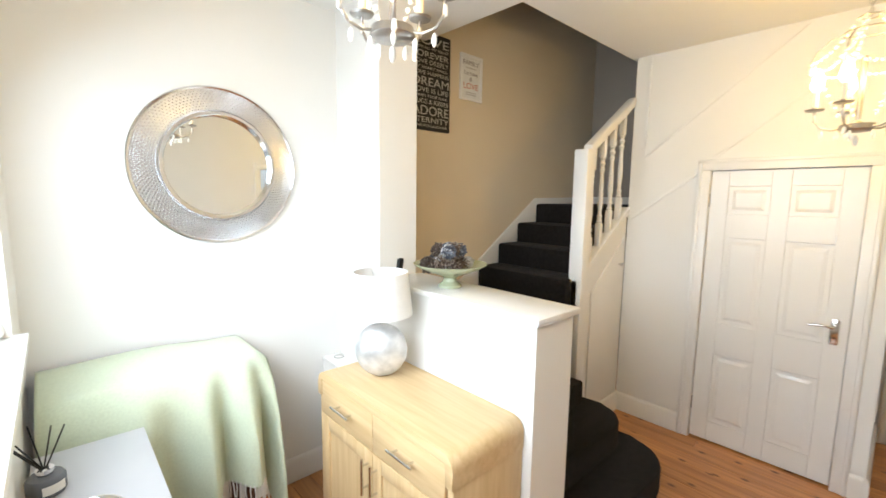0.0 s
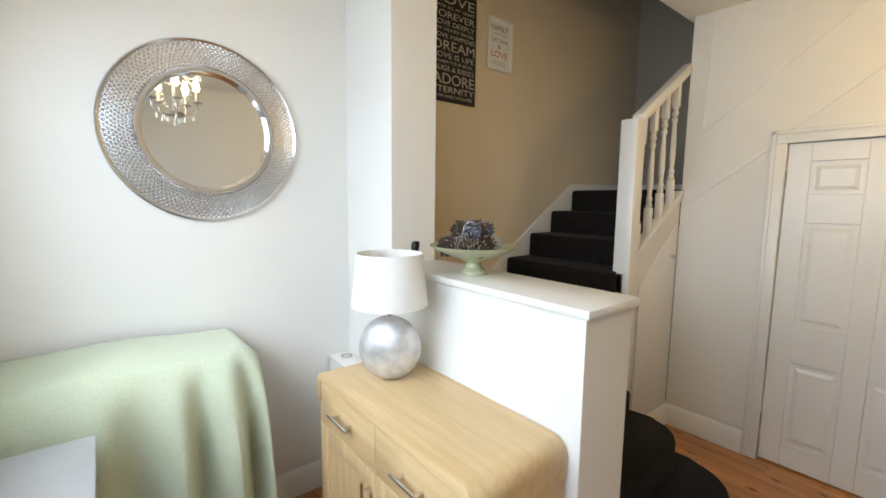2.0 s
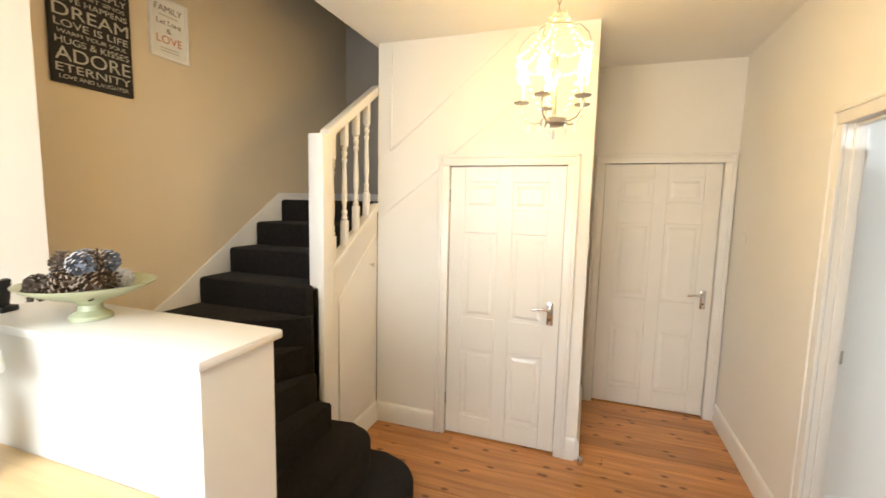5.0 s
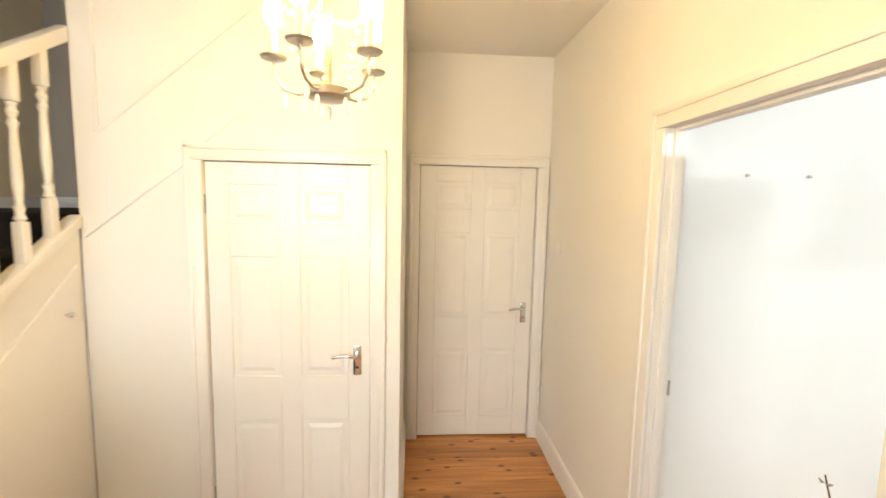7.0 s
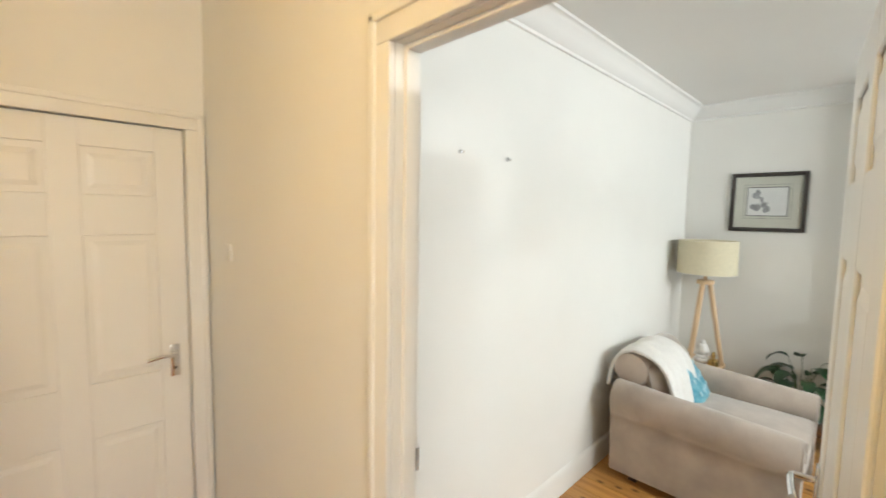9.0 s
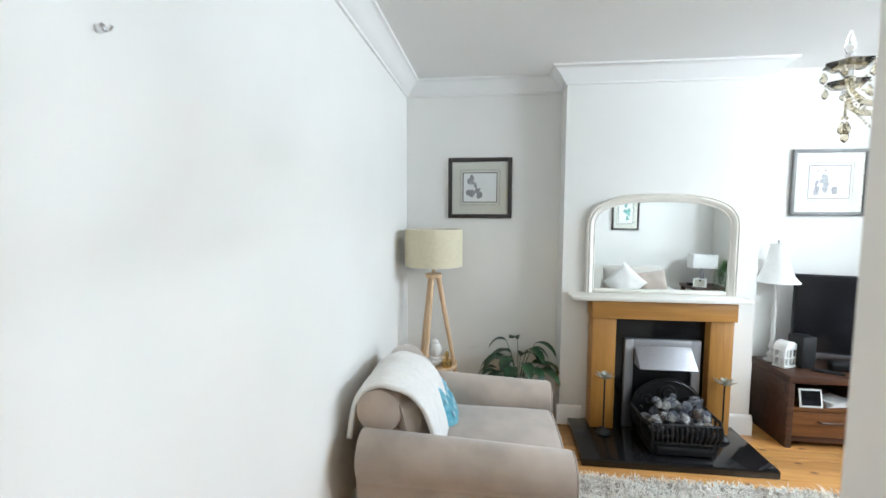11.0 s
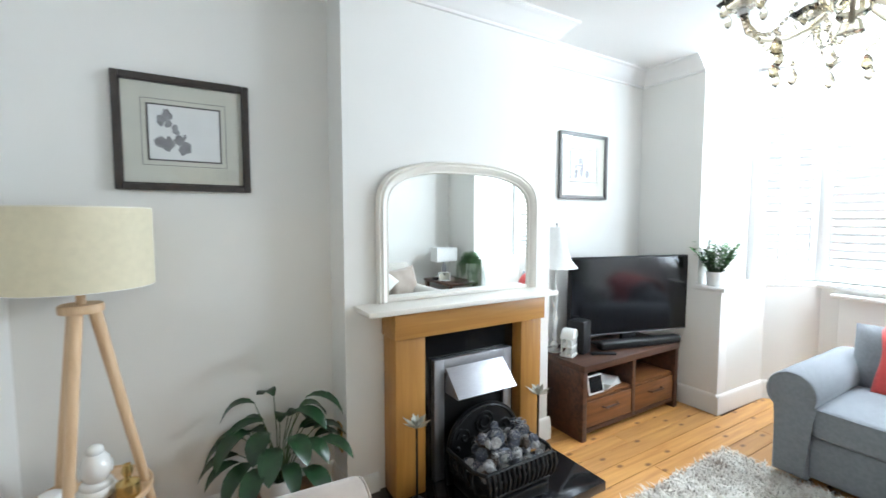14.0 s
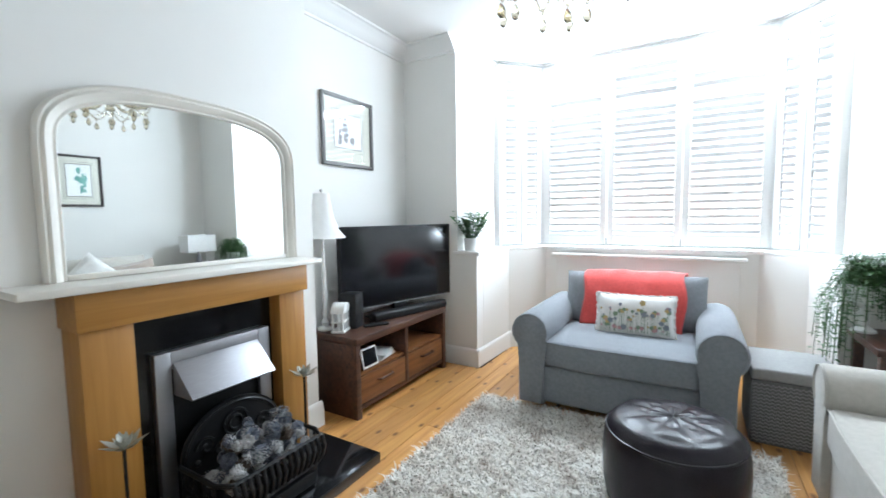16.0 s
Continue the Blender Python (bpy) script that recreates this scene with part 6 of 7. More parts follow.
lathe(bm, [(0, 0), (0.05, 0), (0.05, 0.012), (0.02, 0.025), (0.03, 0.05), (0.012, 0.075), (0.022, 0.11), (0.01, 0.15), (0.018, 0.22), (0.009, 0.3), (0.018, 0.36), (0.008, 0.42), (0.008, 0.6), (0, 0.6)], seg=20)
part("stem", bm, CRYSTAL, t2, "turned clear glass stem")
bm = BM()
lathe(bm, [(0.145, 0.59), (0.105, 0.64), (0.075, 0.72), (0.055, 0.82), (0.05, 0.87), (0.047, 0.87), (0.072, 0.72), (0.102, 0.64), (0.142, 0.59)], seg=32, close=True)
part("shade", bm, WHITECLOTH, t2, "flared white bell shade")
bm = BM()
tube(bm, [(0, 0, 0.58), (0, 0, 0.885)], 0.003, 6)
ball(bm, (0, 0, 0.89), 0.008, 8, 6)
part("finial", bm, PEWTER, t2)
rc = BM()
box(rc, -0.022, 0.022, -0.085, 0.085, 0, 0.016, 0.005)
solo("remote_control", rc, BLACK, "black remote control on the walnut stand", "remote", pose(0.76, -3.80, 0.5, 0, 0, 60))
tb = thing("tablet", "white-framed tablet propped in the stand", "tablet", pose(0.965, -3.735, 0.2755, 0, 0, 180))
bm = BM()
box(bm, 0, 0.145, 0, 0.01, 0, 0.125, 0.003, 2, pose(0, 0, 0, -12))
part("case", bm, CERAMIC, tb)
bm = BM()
box(bm, 0.012, 0.133, -0.0012, 0.0004, 0.014, 0.113, 0, 2, pose(0, 0, 0, -12))
part("screen", bm, SCREEN, tb)
bmg = BM()
for i in range(4):
    box(bmg, -0.10, 0.10, -0.07, 0.07, i * 0.009, i * 0.009 + 0.0075, 0.001, 1, pose(0, 0, 0, 0, 0, i * 5))
solo("magazines", bmg, PAPERWHITE, "loose stack of white papers in the stand", "papers", pose(0.70, -3.83, 0.2755, 0, 0, 10))

# plant on the bay ledge
sp = thing("ledge_plant", "glossy leafy plant in a white pot on the window ledge", "houseplant", pose(-0.175, -3.565, 0.932))
bm = BM()
rounded_pot(bm, 0.052, 0.06, 0.105)
part("pot", bm, CERAMIC, sp, "plain white pot")
rng = random.Random(4)
for i in range(20):
    a = i * 2.4
    tilt = rng.uniform(0.05, 0.6)
    L = rng.uniform(0.18, 0.30)
    d = Vector((math.cos(a) * math.sin(tilt), math.sin(a) * math.sin(tilt), math.cos(tilt)))
    base = Vector((0.02 * math.cos(a), 0.02 * math.sin(a), 0.08))
    bm = BM()
    pts = [base + d * L * k / 4 + Vector((0, 0, -0.03 * (k / 4) ** 2)) for k in range(5)]
    tube(bm, pts, 0.003, 5, 0.0015)
    st = part("stem", bm, STEMMAT, sp)
    bm = BM()
    for k in range(1, 9):
        p = base + d * L * k / 8 + Vector((0, 0, -0.03 * (k / 8) ** 2))
        for s in (-1, 1):
            q = Vector((-math.sin(a) * s, math.cos(a) * s, rng.uniform(-0.1, 0.5))) + d * rng.uniform(0.1, 0.7)
            leaf(bm, p, q, rng.uniform(0.045, 0.07), 0.017, 0.8, 4, 0.2)
    part("leaves", bm, LEAFLIGHT, st)

# ---- lounge: seating ----


def arm_profile(side, w, h, r):
    """Section of a rolled arm: a scroll on top of a slimmer panel. side +1: scroll rolls to +x."""
    cx, cz = 0.0, h - r
    pts = [(cx + side * r * math.cos(a), cz + r * math.sin(a)) for a in [radians(-50 + 260 * i / 22) for i in range(23)]]
    pts += [(-side * w * 0.5, cz - r * 1.1), (-side * w * 0.5, 0.06), (side * w * 0.42, 0.06), (side * w * 0.40, cz - r * 1.6), (side * w * 0.34, cz - r * 0.95)]
    return pts if side > 0 else pts[::-1]


def armchair(name, label, m, W, D, cloth, arm_h=0.62, back_h=0.86, roll=0.105, arm_w=0.17, dip=0.0, seats=1, lean=12, foot=BEECH, gap=0.12, inset=0.29, stuffing=0.24):
    """A stuffed chair or sofa: front towards -y, width along x, standing on z = 0."""
    c = thing(name, label, "sofa" if seats > 1 else "armchair", m)
    yf, yb = -D / 2, D / 2
    for s in (-1, 1):
        bm = BM()
        xo = s * (W / 2 - roll)
        pts = [(xo + x, z) for x, z in arm_profile(s, arm_w, arm_h, roll)]
        prism(bm, pts, yf, yb - gap, "y", bevel=0.014)
        for v in bm.verts:
            f = (v.co.y - yf) / D
            if v.co.z > 0.3:
                v.co.z += dip * f * (v.co.z - 0.3) / 0.3
        part("arm", bm, cloth, c)
        bm = BM()
        ring = [(xo + s * roll * 0.93 * math.cos(a), yf - 0.002, arm_h - roll + roll * 0.93 * math.sin(a)) for a in [radians(-50 + 260 * i / 22) for i in range(23)]]
        tube(bm, ring, 0.004, 6)
        part("piping", bm, cloth, c.children[-1])
    iw = W - 2 * roll - arm_w
    bm = BM()
    box(bm, -iw / 2 - 0.02, iw / 2 + 0.02, yf + 0.03, yb - 0.14, 0.07, 0.30, 0.018, 3)
    part("seat_base", bm, cloth, c)
    bm = BM()
    box(bm, -iw / 2 - 0.02, iw / 2 + 0.02, yb - 0.24, yb - 0.05, 0.06, back_h - 0.10, 0.06, 4)
    part("backrest", bm, cloth, c)
    sw = iw / seats
    for k in range(seats):
        xc = -iw / 2 + sw * (k + 0.5)
        bm = BM()
        y0, y1 = yf + 0.01, yf + D - 0.26
        box(bm, xc - sw / 2 + 0.004, xc + sw / 2 - 0.004, y0, y1, 0.302, 0.455, 0.022, 3)
        bmesh.ops.subdivide_edges(bm, edges=[e for e in bm.edges if e.calc_length() > 0.2], cuts=9, use_grid_fill=True)
        for v in bm.verts:
            u, w = 2 * (v.co.x - xc) / sw, 2 * (v.co.y - y0) / (y1 - y0) - 1
            f = max(0.0, (1 - u * u) * (1 - w * w))
            v.co.z += 0.028 * f * (1 if v.co.z > 0.44 else 0) + 0.003 * noise.noise(v.co * 5)
            v.co.y -= 0.014 * (1 - u * u) * (1 if w < -0.95 else 0)
        seat = part("seat_cushion", bm, cloth, c)
        bm = BM()
        tube(bm, [(xc - sw / 2 + 0.02 + (sw - 0.04) * i / 16, y0 - 0.012 * (1 - (i / 8 - 1) ** 2) - 0.001, 0.447) for i in range(17)], 0.0045, 6)
        part("seat_piping", bm, cloth, seat)
        bm = BM()
        cushion(bm, sw + 0.07, back_h - 0.40, stuffing, pose(xc, yb - inset, 0.41 + (back_h - 0.40) / 2, -lean), 18, 14, 0.015)
        part("back_cushion", bm, cloth, c)
    for sx in (-1, 1):
        for sy in (-1, 1):
            bm = BM()
            fx, fy = sx * (W / 2 - roll - 0.02), sy * (D / 2 - 0.14)
            box(bm, fx - 0.025, fx + 0.025, fy - 0.025, fy + 0.025, 0, 0.072, 0.004)
            part("foot", bm, foot, c)
    return c


def drape(name, label, parent_m, x0, x1, line, cloth, wave=0.008, category="throw", thick=0.008, nx=26, fringe=False):
    """A cloth laid over a line of (y, z) points, in a chair's own axes."""
    t = thing(name, label, category, parent_m)
    pts = [Vector((0, y, z)) for y, z in line]
    dense = []
    for a, b in zip(pts, pts[1:]):
        for i in range(5):
            dense.append(a.lerp(b, i / 5))
    dense.append(pts[-1])
    for _ in range(2):
        dense = [dense[0]] + [(dense[i - 1] + dense[i] * 2 + dense[i + 1]) / 4 for i in range(1, len(dense) - 1)] + [dense[-1]]
    bm = BM()
    rows = []
    for j, p in enumerate(dense):
        d = (dense[min(j + 1, len(dense) - 1)] - dense[max(j - 1, 0)]).normalized()
        n = Vector((0, -d.z, d.y))
        row = []
        for i in range(nx + 1):
            u = i / nx
            f = wave * (math.sin(13 * u + 0.16 * j) + 0.6 * math.sin(29 * u - 0.1 * j)) + 0.004 * noise.noise(Vector((u * 6, j * 0.3, 2)))
            skew = 0.012 * math.sin(j * 0.35 + x0 * 5)
            row.append(bm.verts.new(Vector((x0 + (x1 - x0) * u + skew, 0, 0)) + p + n * f))
        rows.append(row)
    for a, b in zip(rows, rows[1:]):
        for i in range(nx):
            bm.faces.new((a[i], a[i + 1], b[i + 1], b[i]))
    ob = part("cloth", bm, cloth, t)
    sol = ob.modifiers.new("thick", "SOLIDIFY")
    sol.thickness, sol.offset = thick, 0
    return t


# taupe armchair against the long wall
BM_M = pose(3.17, -2.815, 0, 0, 0, -90)
armchair("armchair", "taupe velvet armchair with rolled arms against the wall", BM_M, 0.96, 0.93, VELVET, 0.58, 0.72, 0.10, 0.15, 0.05, 1, 14, WALNUT, 0.01, 0.22, 0.16)
bm = BM()
lathe(bm, [(0, -0.36), (0.06, -0.358), (0.10, -0.34), (0.112, -0.30), (0.112, 0.30), (0.10, 0.34), (0.06, 0.358), (0, 0.36)], seg=24, m=BM_M @ pose(0, 0.385, 0.69, 0, 90, 0))
solo("bolster", bm, VELVET, "taupe velvet bolster along the chair back", "cushion")
drape("white_throw", "white knitted throw over the taupe chair back", BM_M, -0.34, 0.10, [(0.11, 0.48), (0.135, 0.58), (0.18, 0.70), (0.25, 0.79), (0.365, 0.825), (0.455, 0.79), (0.51, 0.71), (0.525, 0.56)], WHITETHROW, 0.006, thick=0.02)
cu = thing("teal_cushion", "teal patterned cushion on the taupe armchair", "cushion", BM_M)
bm = BM()
cushion(bm, 0.34, 0.34, 0.11, pose(0.14, 0.155, 0.53, -30, 0, 8))
part("cover", bm, TEAL, cu)
MOTIF = mat("pale_teal_motif", (0.42, 0.62, 0.68), 0.85)
for i in range(16):
    x, z = -0.12 + 0.08 * (i % 4), -0.12 + 0.08 * (i // 4)
    mm = pose(0.14, 0.155, 0.53, -30, 0, 8) @ pose(x, -0.055 * (1 - (abs(x) / 0.17) ** 4) ** 0.55 * (1 - (abs(z) / 0.17) ** 4) ** 0.55 - 0.004, z)
    bm = BM()
    ball(bm, (0, 0, 0), (0.022, 0.003, 0.016), 10, 6, mm)
    part("motif", bm, MOTIF, cu, "pale blossom motif")

# grey loveseat in the bay
GM = pose(-0.04, -2.36, 0, 0, 0, 90)
armchair("loveseat", "grey upholstered snuggler chair with rolled arms in the bay", GM, 1.22, 0.98, GREYCLOTH, 0.62, 0.795, 0.115, 0.17, 0.0, 1, 12)
drape("coral_throw", "coral red throw folded over the grey chair back", GM, -0.30, 0.32, [(0.025, 0.46), (0.045, 0.58), (0.075, 0.69), (0.125, 0.775), (0.22, 0.815), (0.33, 0.808), (0.43, 0.76), (0.455, 0.65)], CORAL, 0.004, thick=0.014)
fc = thing("floral_cushion", "white oblong cushion printed with small flowers", "cushion", GM)
CM = pose(0.05, -0.09, 0.575, -24, 0, 4)
bm = BM()
cushion(bm, 0.46, 0.28, 0.13, CM, 20, 12)
part("cover", bm, mat("white_cotton", (0.74, 0.72, 0.69), 0.9, vary=0.05, scale=30, bump=0.05, bscale=400), fc)
rng = random.Random(9)
cols = [mat("ochre_print", (0.50, 0.36, 0.16), 0.9), mat("rose_print", (0.50, 0.27, 0.29), 0.9), mat("sage_print", (0.20, 0.27, 0.18), 0.9), mat("slate_print", (0.22, 0.24, 0.28), 0.9)]


def on_cushion(x, z, w, h, t):
    u, v = 2 * x / w, 2 * z / h
    return -(t / 2) * max(0.0, (1 - u ** 4) * (1 - v ** 4)) ** 0.55


for i in range(64):
    x = -0.195 + 0.39 * ((i * 17) % 64 + 0.5) / 64 + rng.uniform(-0.01, 0.01)
    zt = rng.uniform(-0.09, 0.03) if i % 5 else rng.uniform(0.0, 0.075)
    zt = min(zt, 0.11)
    bm = BM()
    for k in range(5):
        z = -0.11 + (zt + 0.11) * k / 5
        z2 = -0.11 + (zt + 0.11) * (k + 1) / 5
        q = [CM @ Vector((x + s * 0.0009, on_cushion(x, zz, 0.46, 0.28, 0.13) - 0.0075, zz)) for s, zz in ((-1, z), (1, z), (1, z2), (-1, z2))]
        bm.faces.new([bm.verts.new(p) for p in q])
    part("printed_stem", bm, cols[2], fc, smooth=0)
    bm = BM()
    r0 = rng.uniform(0.006, 0.021)
    n = 10
    vs = [bm.verts.new(CM @ Vector((x + r0 * (1 if j % 2 else 0.72) * math.cos(2 * math.pi * j / n), on_cushion(x, zt, 0.46, 0.28, 0.13) - 0.0085, zt + r0 * (1 if j % 2 else 0.72) * math.sin(2 * math.pi * j / n)))) for j in range(n)]
    bm.faces.new(vs)
    part("printed_flower", bm, cols[i % 4], fc, smooth=0)

bm = BM()
edge = []
for x0, z0, x1, z1 in ((-0.23, -0.14, 0.23, -0.14), (0.23, -0.14, 0.23, 0.14), (0.23, 0.14, -0.23, 0.14), (-0.23, 0.14, -0.23, -0.14)):
    n = 26 if z0 == z1 else 16
    for k in range(n):
        f = k / n
        out = 1.0 + (0.030 if k % 2 else 0.005)
        pinch = 1 - 0.06 * 4 * f * (1 - f)
        x, z = (x0 + (x1 - x0) * f) * out, (z0 + (z1 - z0) * f) * out
        edge.append(CM @ Vector((x * (pinch if x0 == x1 else 1), 0.008 * math.sin(2.2 * k), z * (pinch if z0 == z1 else 1))))
tube(bm, edge + edge[:1], 0.006, 6, caps=False)
part("frill", bm, fc.children[0].data.materials[0], fc, "gathered white frill")

# oatmeal sofa along the inner wall
SM = pose(1.50, -1.055, 0)
armchair("sofa", "oatmeal two-seat sofa along the inner wall", SM, 1.84, 0.98, CREAMSOFA, 0.60, 0.86, 0.10, 0.16, 0.0, 2, 12)
for nm, lb, m2, cl in (("scatter_cushion", "white scatter cushion standing on its point", pose(-0.25, 0.03, 0.66, -18, 45, 0), WHITETHROW), ("scatter_cushion", "grey scatter cushion on the oatmeal sofa", pose(-0.62, 0.06, 0.62, -18, 8, 0), VELVET),
                       ("scatter_cushion", "teal scatter cushion on the oatmeal sofa", pose(0.5, 0.05, 0.62, -18, -6, 0), TEAL)):
    bm = BM()
    cushion(bm, 0.40, 0.40, 0.13, SM @ m2)
    solo(nm, bm, cl, lb, "cushion")

# shaggy rug
RX0, RX1, RY0, RY1 = 0.40, 2.62, -3.18, -1.62
bm = BM()
NX, NY = 74, 52
grid = [[bm.verts.new((RX0 + (RX1 - RX0) * i / NX + (0.012 * noise.noise(Vector((j * 0.7, i, 4))) if i in (0, NX) else 0), RY0 + (RY1 - RY0) * j / NY + (0.012 * noise.noise(Vector((i * 0.7, j, 9))) if j in (0, NY) else 0),
                       0.002 if (i in (0, NX) or j in (0, NY)) else 0.018 + 0.007 * noise.noise(Vector((i * 0.35, j * 0.35, 0))))) for j in range(NY + 1)] for i in range(NX + 1)]
for i in range(NX):
    for j in range(NY):
        bm.faces.new((grid[i][j], grid[i + 1][j], grid[i + 1][j + 1], grid[i][j + 1]))
rug = thing("rug", "thick shaggy rug in mottled cream and taupe", "rug", pose(0, 0, 0))
part("backing", bm, RUG, rug)
PILE = bpy.data.materials.new("rug_pile")
PILE.use_nodes = True
pn, pk = PILE.node_tree.nodes, PILE.node_tree.links
geo, cr = pn.new("ShaderNodeNewGeometry"), pn.new("ShaderNodeValToRGB")
cr.color_ramp.elements[0].color, cr.color_ramp.elements[1].color = (0.42, 0.345, 0.285, 1), (0.92, 0.89, 0.83, 1)
e = cr.color_ramp.elements.new(0.45)
e.color = (0.81, 0.755, 0.68, 1)
ptc, pno, pmx = pn.new("ShaderNodeTexCoord"), pn.new("ShaderNodeTexNoise"), pn.new("ShaderNodeMath")
pno.inputs["Scale"].default_value, pno.inputs["Detail"].default_value = 11.0, 3
pk.new(ptc.outputs["Object"], pno.inputs["Vector"])
prn = pn.new("ShaderNodeMath")
prn.operation, prn.inputs[1].default_value = "MULTIPLY", 0.55
pk.new(geo.outputs["Random Per Island"], prn.inputs[0])
pmx.operation, pmx.inputs[1].default_value = "MULTIPLY_ADD", 2.4
pk.new(pno.outputs["Fac"], pmx.inputs[0])
pof = pn.new("ShaderNodeMath")
pof.operation, pof.inputs[1].default_value = "SUBTRACT", 0.85
pk.new(prn.outputs[0], pof.inputs[0])
pk.new(pof.outputs[0], pmx.inputs[2])
pk.new(pmx.outputs[0], cr.inputs["Fac"])
pk.new(cr.outputs["Color"], pn["Principled BSDF"].inputs["Base Color"])
pn["Principled BSDF"].inputs["Roughness"].default_value = 0.9
pn["Principled BSDF"].inputs["Specular IOR Level"].default_value = 0.15
gen = np.random.default_rng(3)
N = 42000
px, py = gen.uniform(RX0, RX1, N), gen.uniform(RY0, RY1, N)
ang, ln, le = gen.uniform(0, 2 * np.pi, N), gen.uniform(0.018, 0.046, N), gen.uniform(0.012, 0.042, N)
wd = gen.uniform(0.0022, 0.0042, N)
ca, sa = np.cos(ang), np.sin(ang)
vv = np.empty((N, 5, 3))
vv[:, 0] = np.stack([px - sa * wd, py + ca * wd, np.full(N, 0.012)], 1)
vv[:, 1] = np.stack([px + sa * wd, py - ca * wd, np.full(N, 0.012)], 1)
vv[:, 2] = np.stack([px + sa * wd + ca * le * 0.5, py - ca * wd + sa * le * 0.5, 0.012 + ln * 0.7], 1)
vv[:, 3] = np.stack([px - sa * wd + ca * le * 0.5, py + ca * wd + sa * le * 0.5, 0.012 + ln * 0.7], 1)
vv[:, 4] = np.stack([px + ca * le * 1.3, py + sa * le * 1.3, 0.012 + ln * 0.85], 1)
faces = []
for i in range(N):
    b = 5 * i
    faces.append((b, b + 1, b + 2, b + 3))
    faces.append((b + 3, b + 2, b + 4))
me = bpy.data.meshes.new("pile")
me.from_pydata(vv.reshape(-1, 3).tolist(), [], faces)
me.materials.append(PILE)
pile = new("pile", me)
pile.parent = rug
tagged(pile, "mottled shaggy pile", kind="stuff")

# round leather pouf
pf = thing("pouf", "round dark brown leather pouf with a buttoned top", "pouf", pose(1.0, -2.055, 0.02) @ Matrix.Diagonal((0.93, 0.93, 0.98, 1)))
bm = BM()
lathe(bm, [(0, 0), (0.24, 0), (0.27, 0.02), (0.285, 0.10), (0.288, 0.20), (0.284, 0.27), (0.277, 0.305), (0.272, 0.316)], seg=56)
part("side", bm, LEATHER, pf)
bm = BM()
NR, NA = 22, 72
rows = []
for k in range(NR + 1):
    r = 0.272 * k / NR
    row = []
    for j in range(NA):
        a = 2 * math.pi * j / NA
        x, y = r * math.cos(a), r * math.sin(a)
        q1, q2 = 8 * a / (2 * math.pi) + 0.5, r / 0.272
        d1 = abs(q1 - round(q1)) * (0.25 + q2)
        d2 = min(abs(q2 - 0.36 - 0.05 * math.cos(8 * a)), abs(q2 - 0.76)) * 2
        tuft = min(1, 5 * min(d1, d2 + 0.02)) ** 0.7 + 0.25 * noise.noise(Vector((x * 14, y * 14, 0)))
        z = 0.345 + 0.034 * math.sqrt(max(0, 1 - (r / 0.275) ** 2)) + 0.009 * tuft * (1 - (r / 0.272) ** 6) - 0.028 * (r / 0.272) ** 9
        row.append(bm.verts.new((x, y, z)))
    rows.append(row)
for a, b in zip(rows[1:], rows[2:]):
    for j in range(NA):
        bm.faces.new((a[j], a[(j + 1) % NA], b[(j + 1) % NA], b[j]))
cv = bm.verts.new((0, 0, rows[0][0].co.z))
for v in rows[0]:
    bm.verts.remove(v)
for j in range(NA):
    bm.faces.new((rows[1][j], rows[1][(j + 1) % NA], cv))
part("top", bm, LEATHER, pf, "quilted leather top", smooth=60)
bm = BM()
tube(bm, ring_pts(0.274, 56, 0.318) + [(0.274, 0, 0.318)], 0.0045, 8, caps=False)
part("piping", bm, LEATHER, pf)

# woven storage cube beside the loveseat
zb = thing("storage_ottoman", "square storage ottoman in grey zigzag weave", "ottoman", pose(0.0, -1.585, 0))
ZIG = mat("grey_weave_light", (0.36, 0.355, 0.345), 0.9, vary=0.1, scale=60, bump=0.08, bscale=300)
ZIGD = mat("grey_weave_dark", (0.19, 0.185, 0.185), 0.9, vary=0.2, scale=60, bump=0.08, bscale=300)
bm = BM()
box(bm, -0.21, 0.215, -0.135, 0.235, 0.0, 0.34, 0.008)
part("body", bm, ZIGD, zb)
bm = BM()
box(bm, -0.215, 0.22, -0.14, 0.24, 0.341, 0.405, 0.014, 3)
part("lid", bm, ZIG, zb, "pale woven lid")
bm = BM()
for k in range(17):
    z = 0.016 + k * 0.0187
    for fx in ("x", "y"):
        n = 30
        pts = []
        for i in range(n + 1):
            dz = 0.009 if i % 2 else -0.001
            if fx == "x":
                pts.append((0.2165, -0.13 + 0.36 * i / n, z + dz))
            else:
                pts.append((-0.205 + 0.415 * i / n, -0.1365, z + dz))
        tube(bm, pts, 0.0034, 5)
part("zigzag_weave", bm, ZIG, zb, "raised pale zigzag weave")

# dark side table with lamp, trailing plant and small things
st2 = thing("side_table", "dark wooden side table in the corner by the bay", "side table", pose(0.0, 0, 0))
bm = BM()
box(bm, -0.07, 0.38, -1.30, -0.62, 0.575, 0.61, 0.004)
part("tabletop", bm, WALNUT, st2)
for x in (-0.03, 0.34):
    for y in (-1.26, -0.66):
        bm = BM()
        box(bm, x - 0.022, x + 0.022, y - 0.022, y + 0.022, 0, 0.574, 0.003)
        part("leg", bm, WALNUT, st2)
bm = BM()
box(bm, -0.03, 0.34, -1.26, -0.65, 0.18, 0.205, 0.003)
part("shelf", bm, WALNUT, st2)
l3 = thing("table_lamp", "table lamp with a white oblong shade and grey stem", "lamp", pose(0.16, -0.80, 0.61))
bm = BM()
lathe(bm, [(0, 0), (0.06, 0), (0.06, 0.015), (0.02, 0.03), (0.03, 0.10), (0.028, 0.18), (0.01, 0.22), (0.01, 0.28), (0, 0.28)], seg=24)
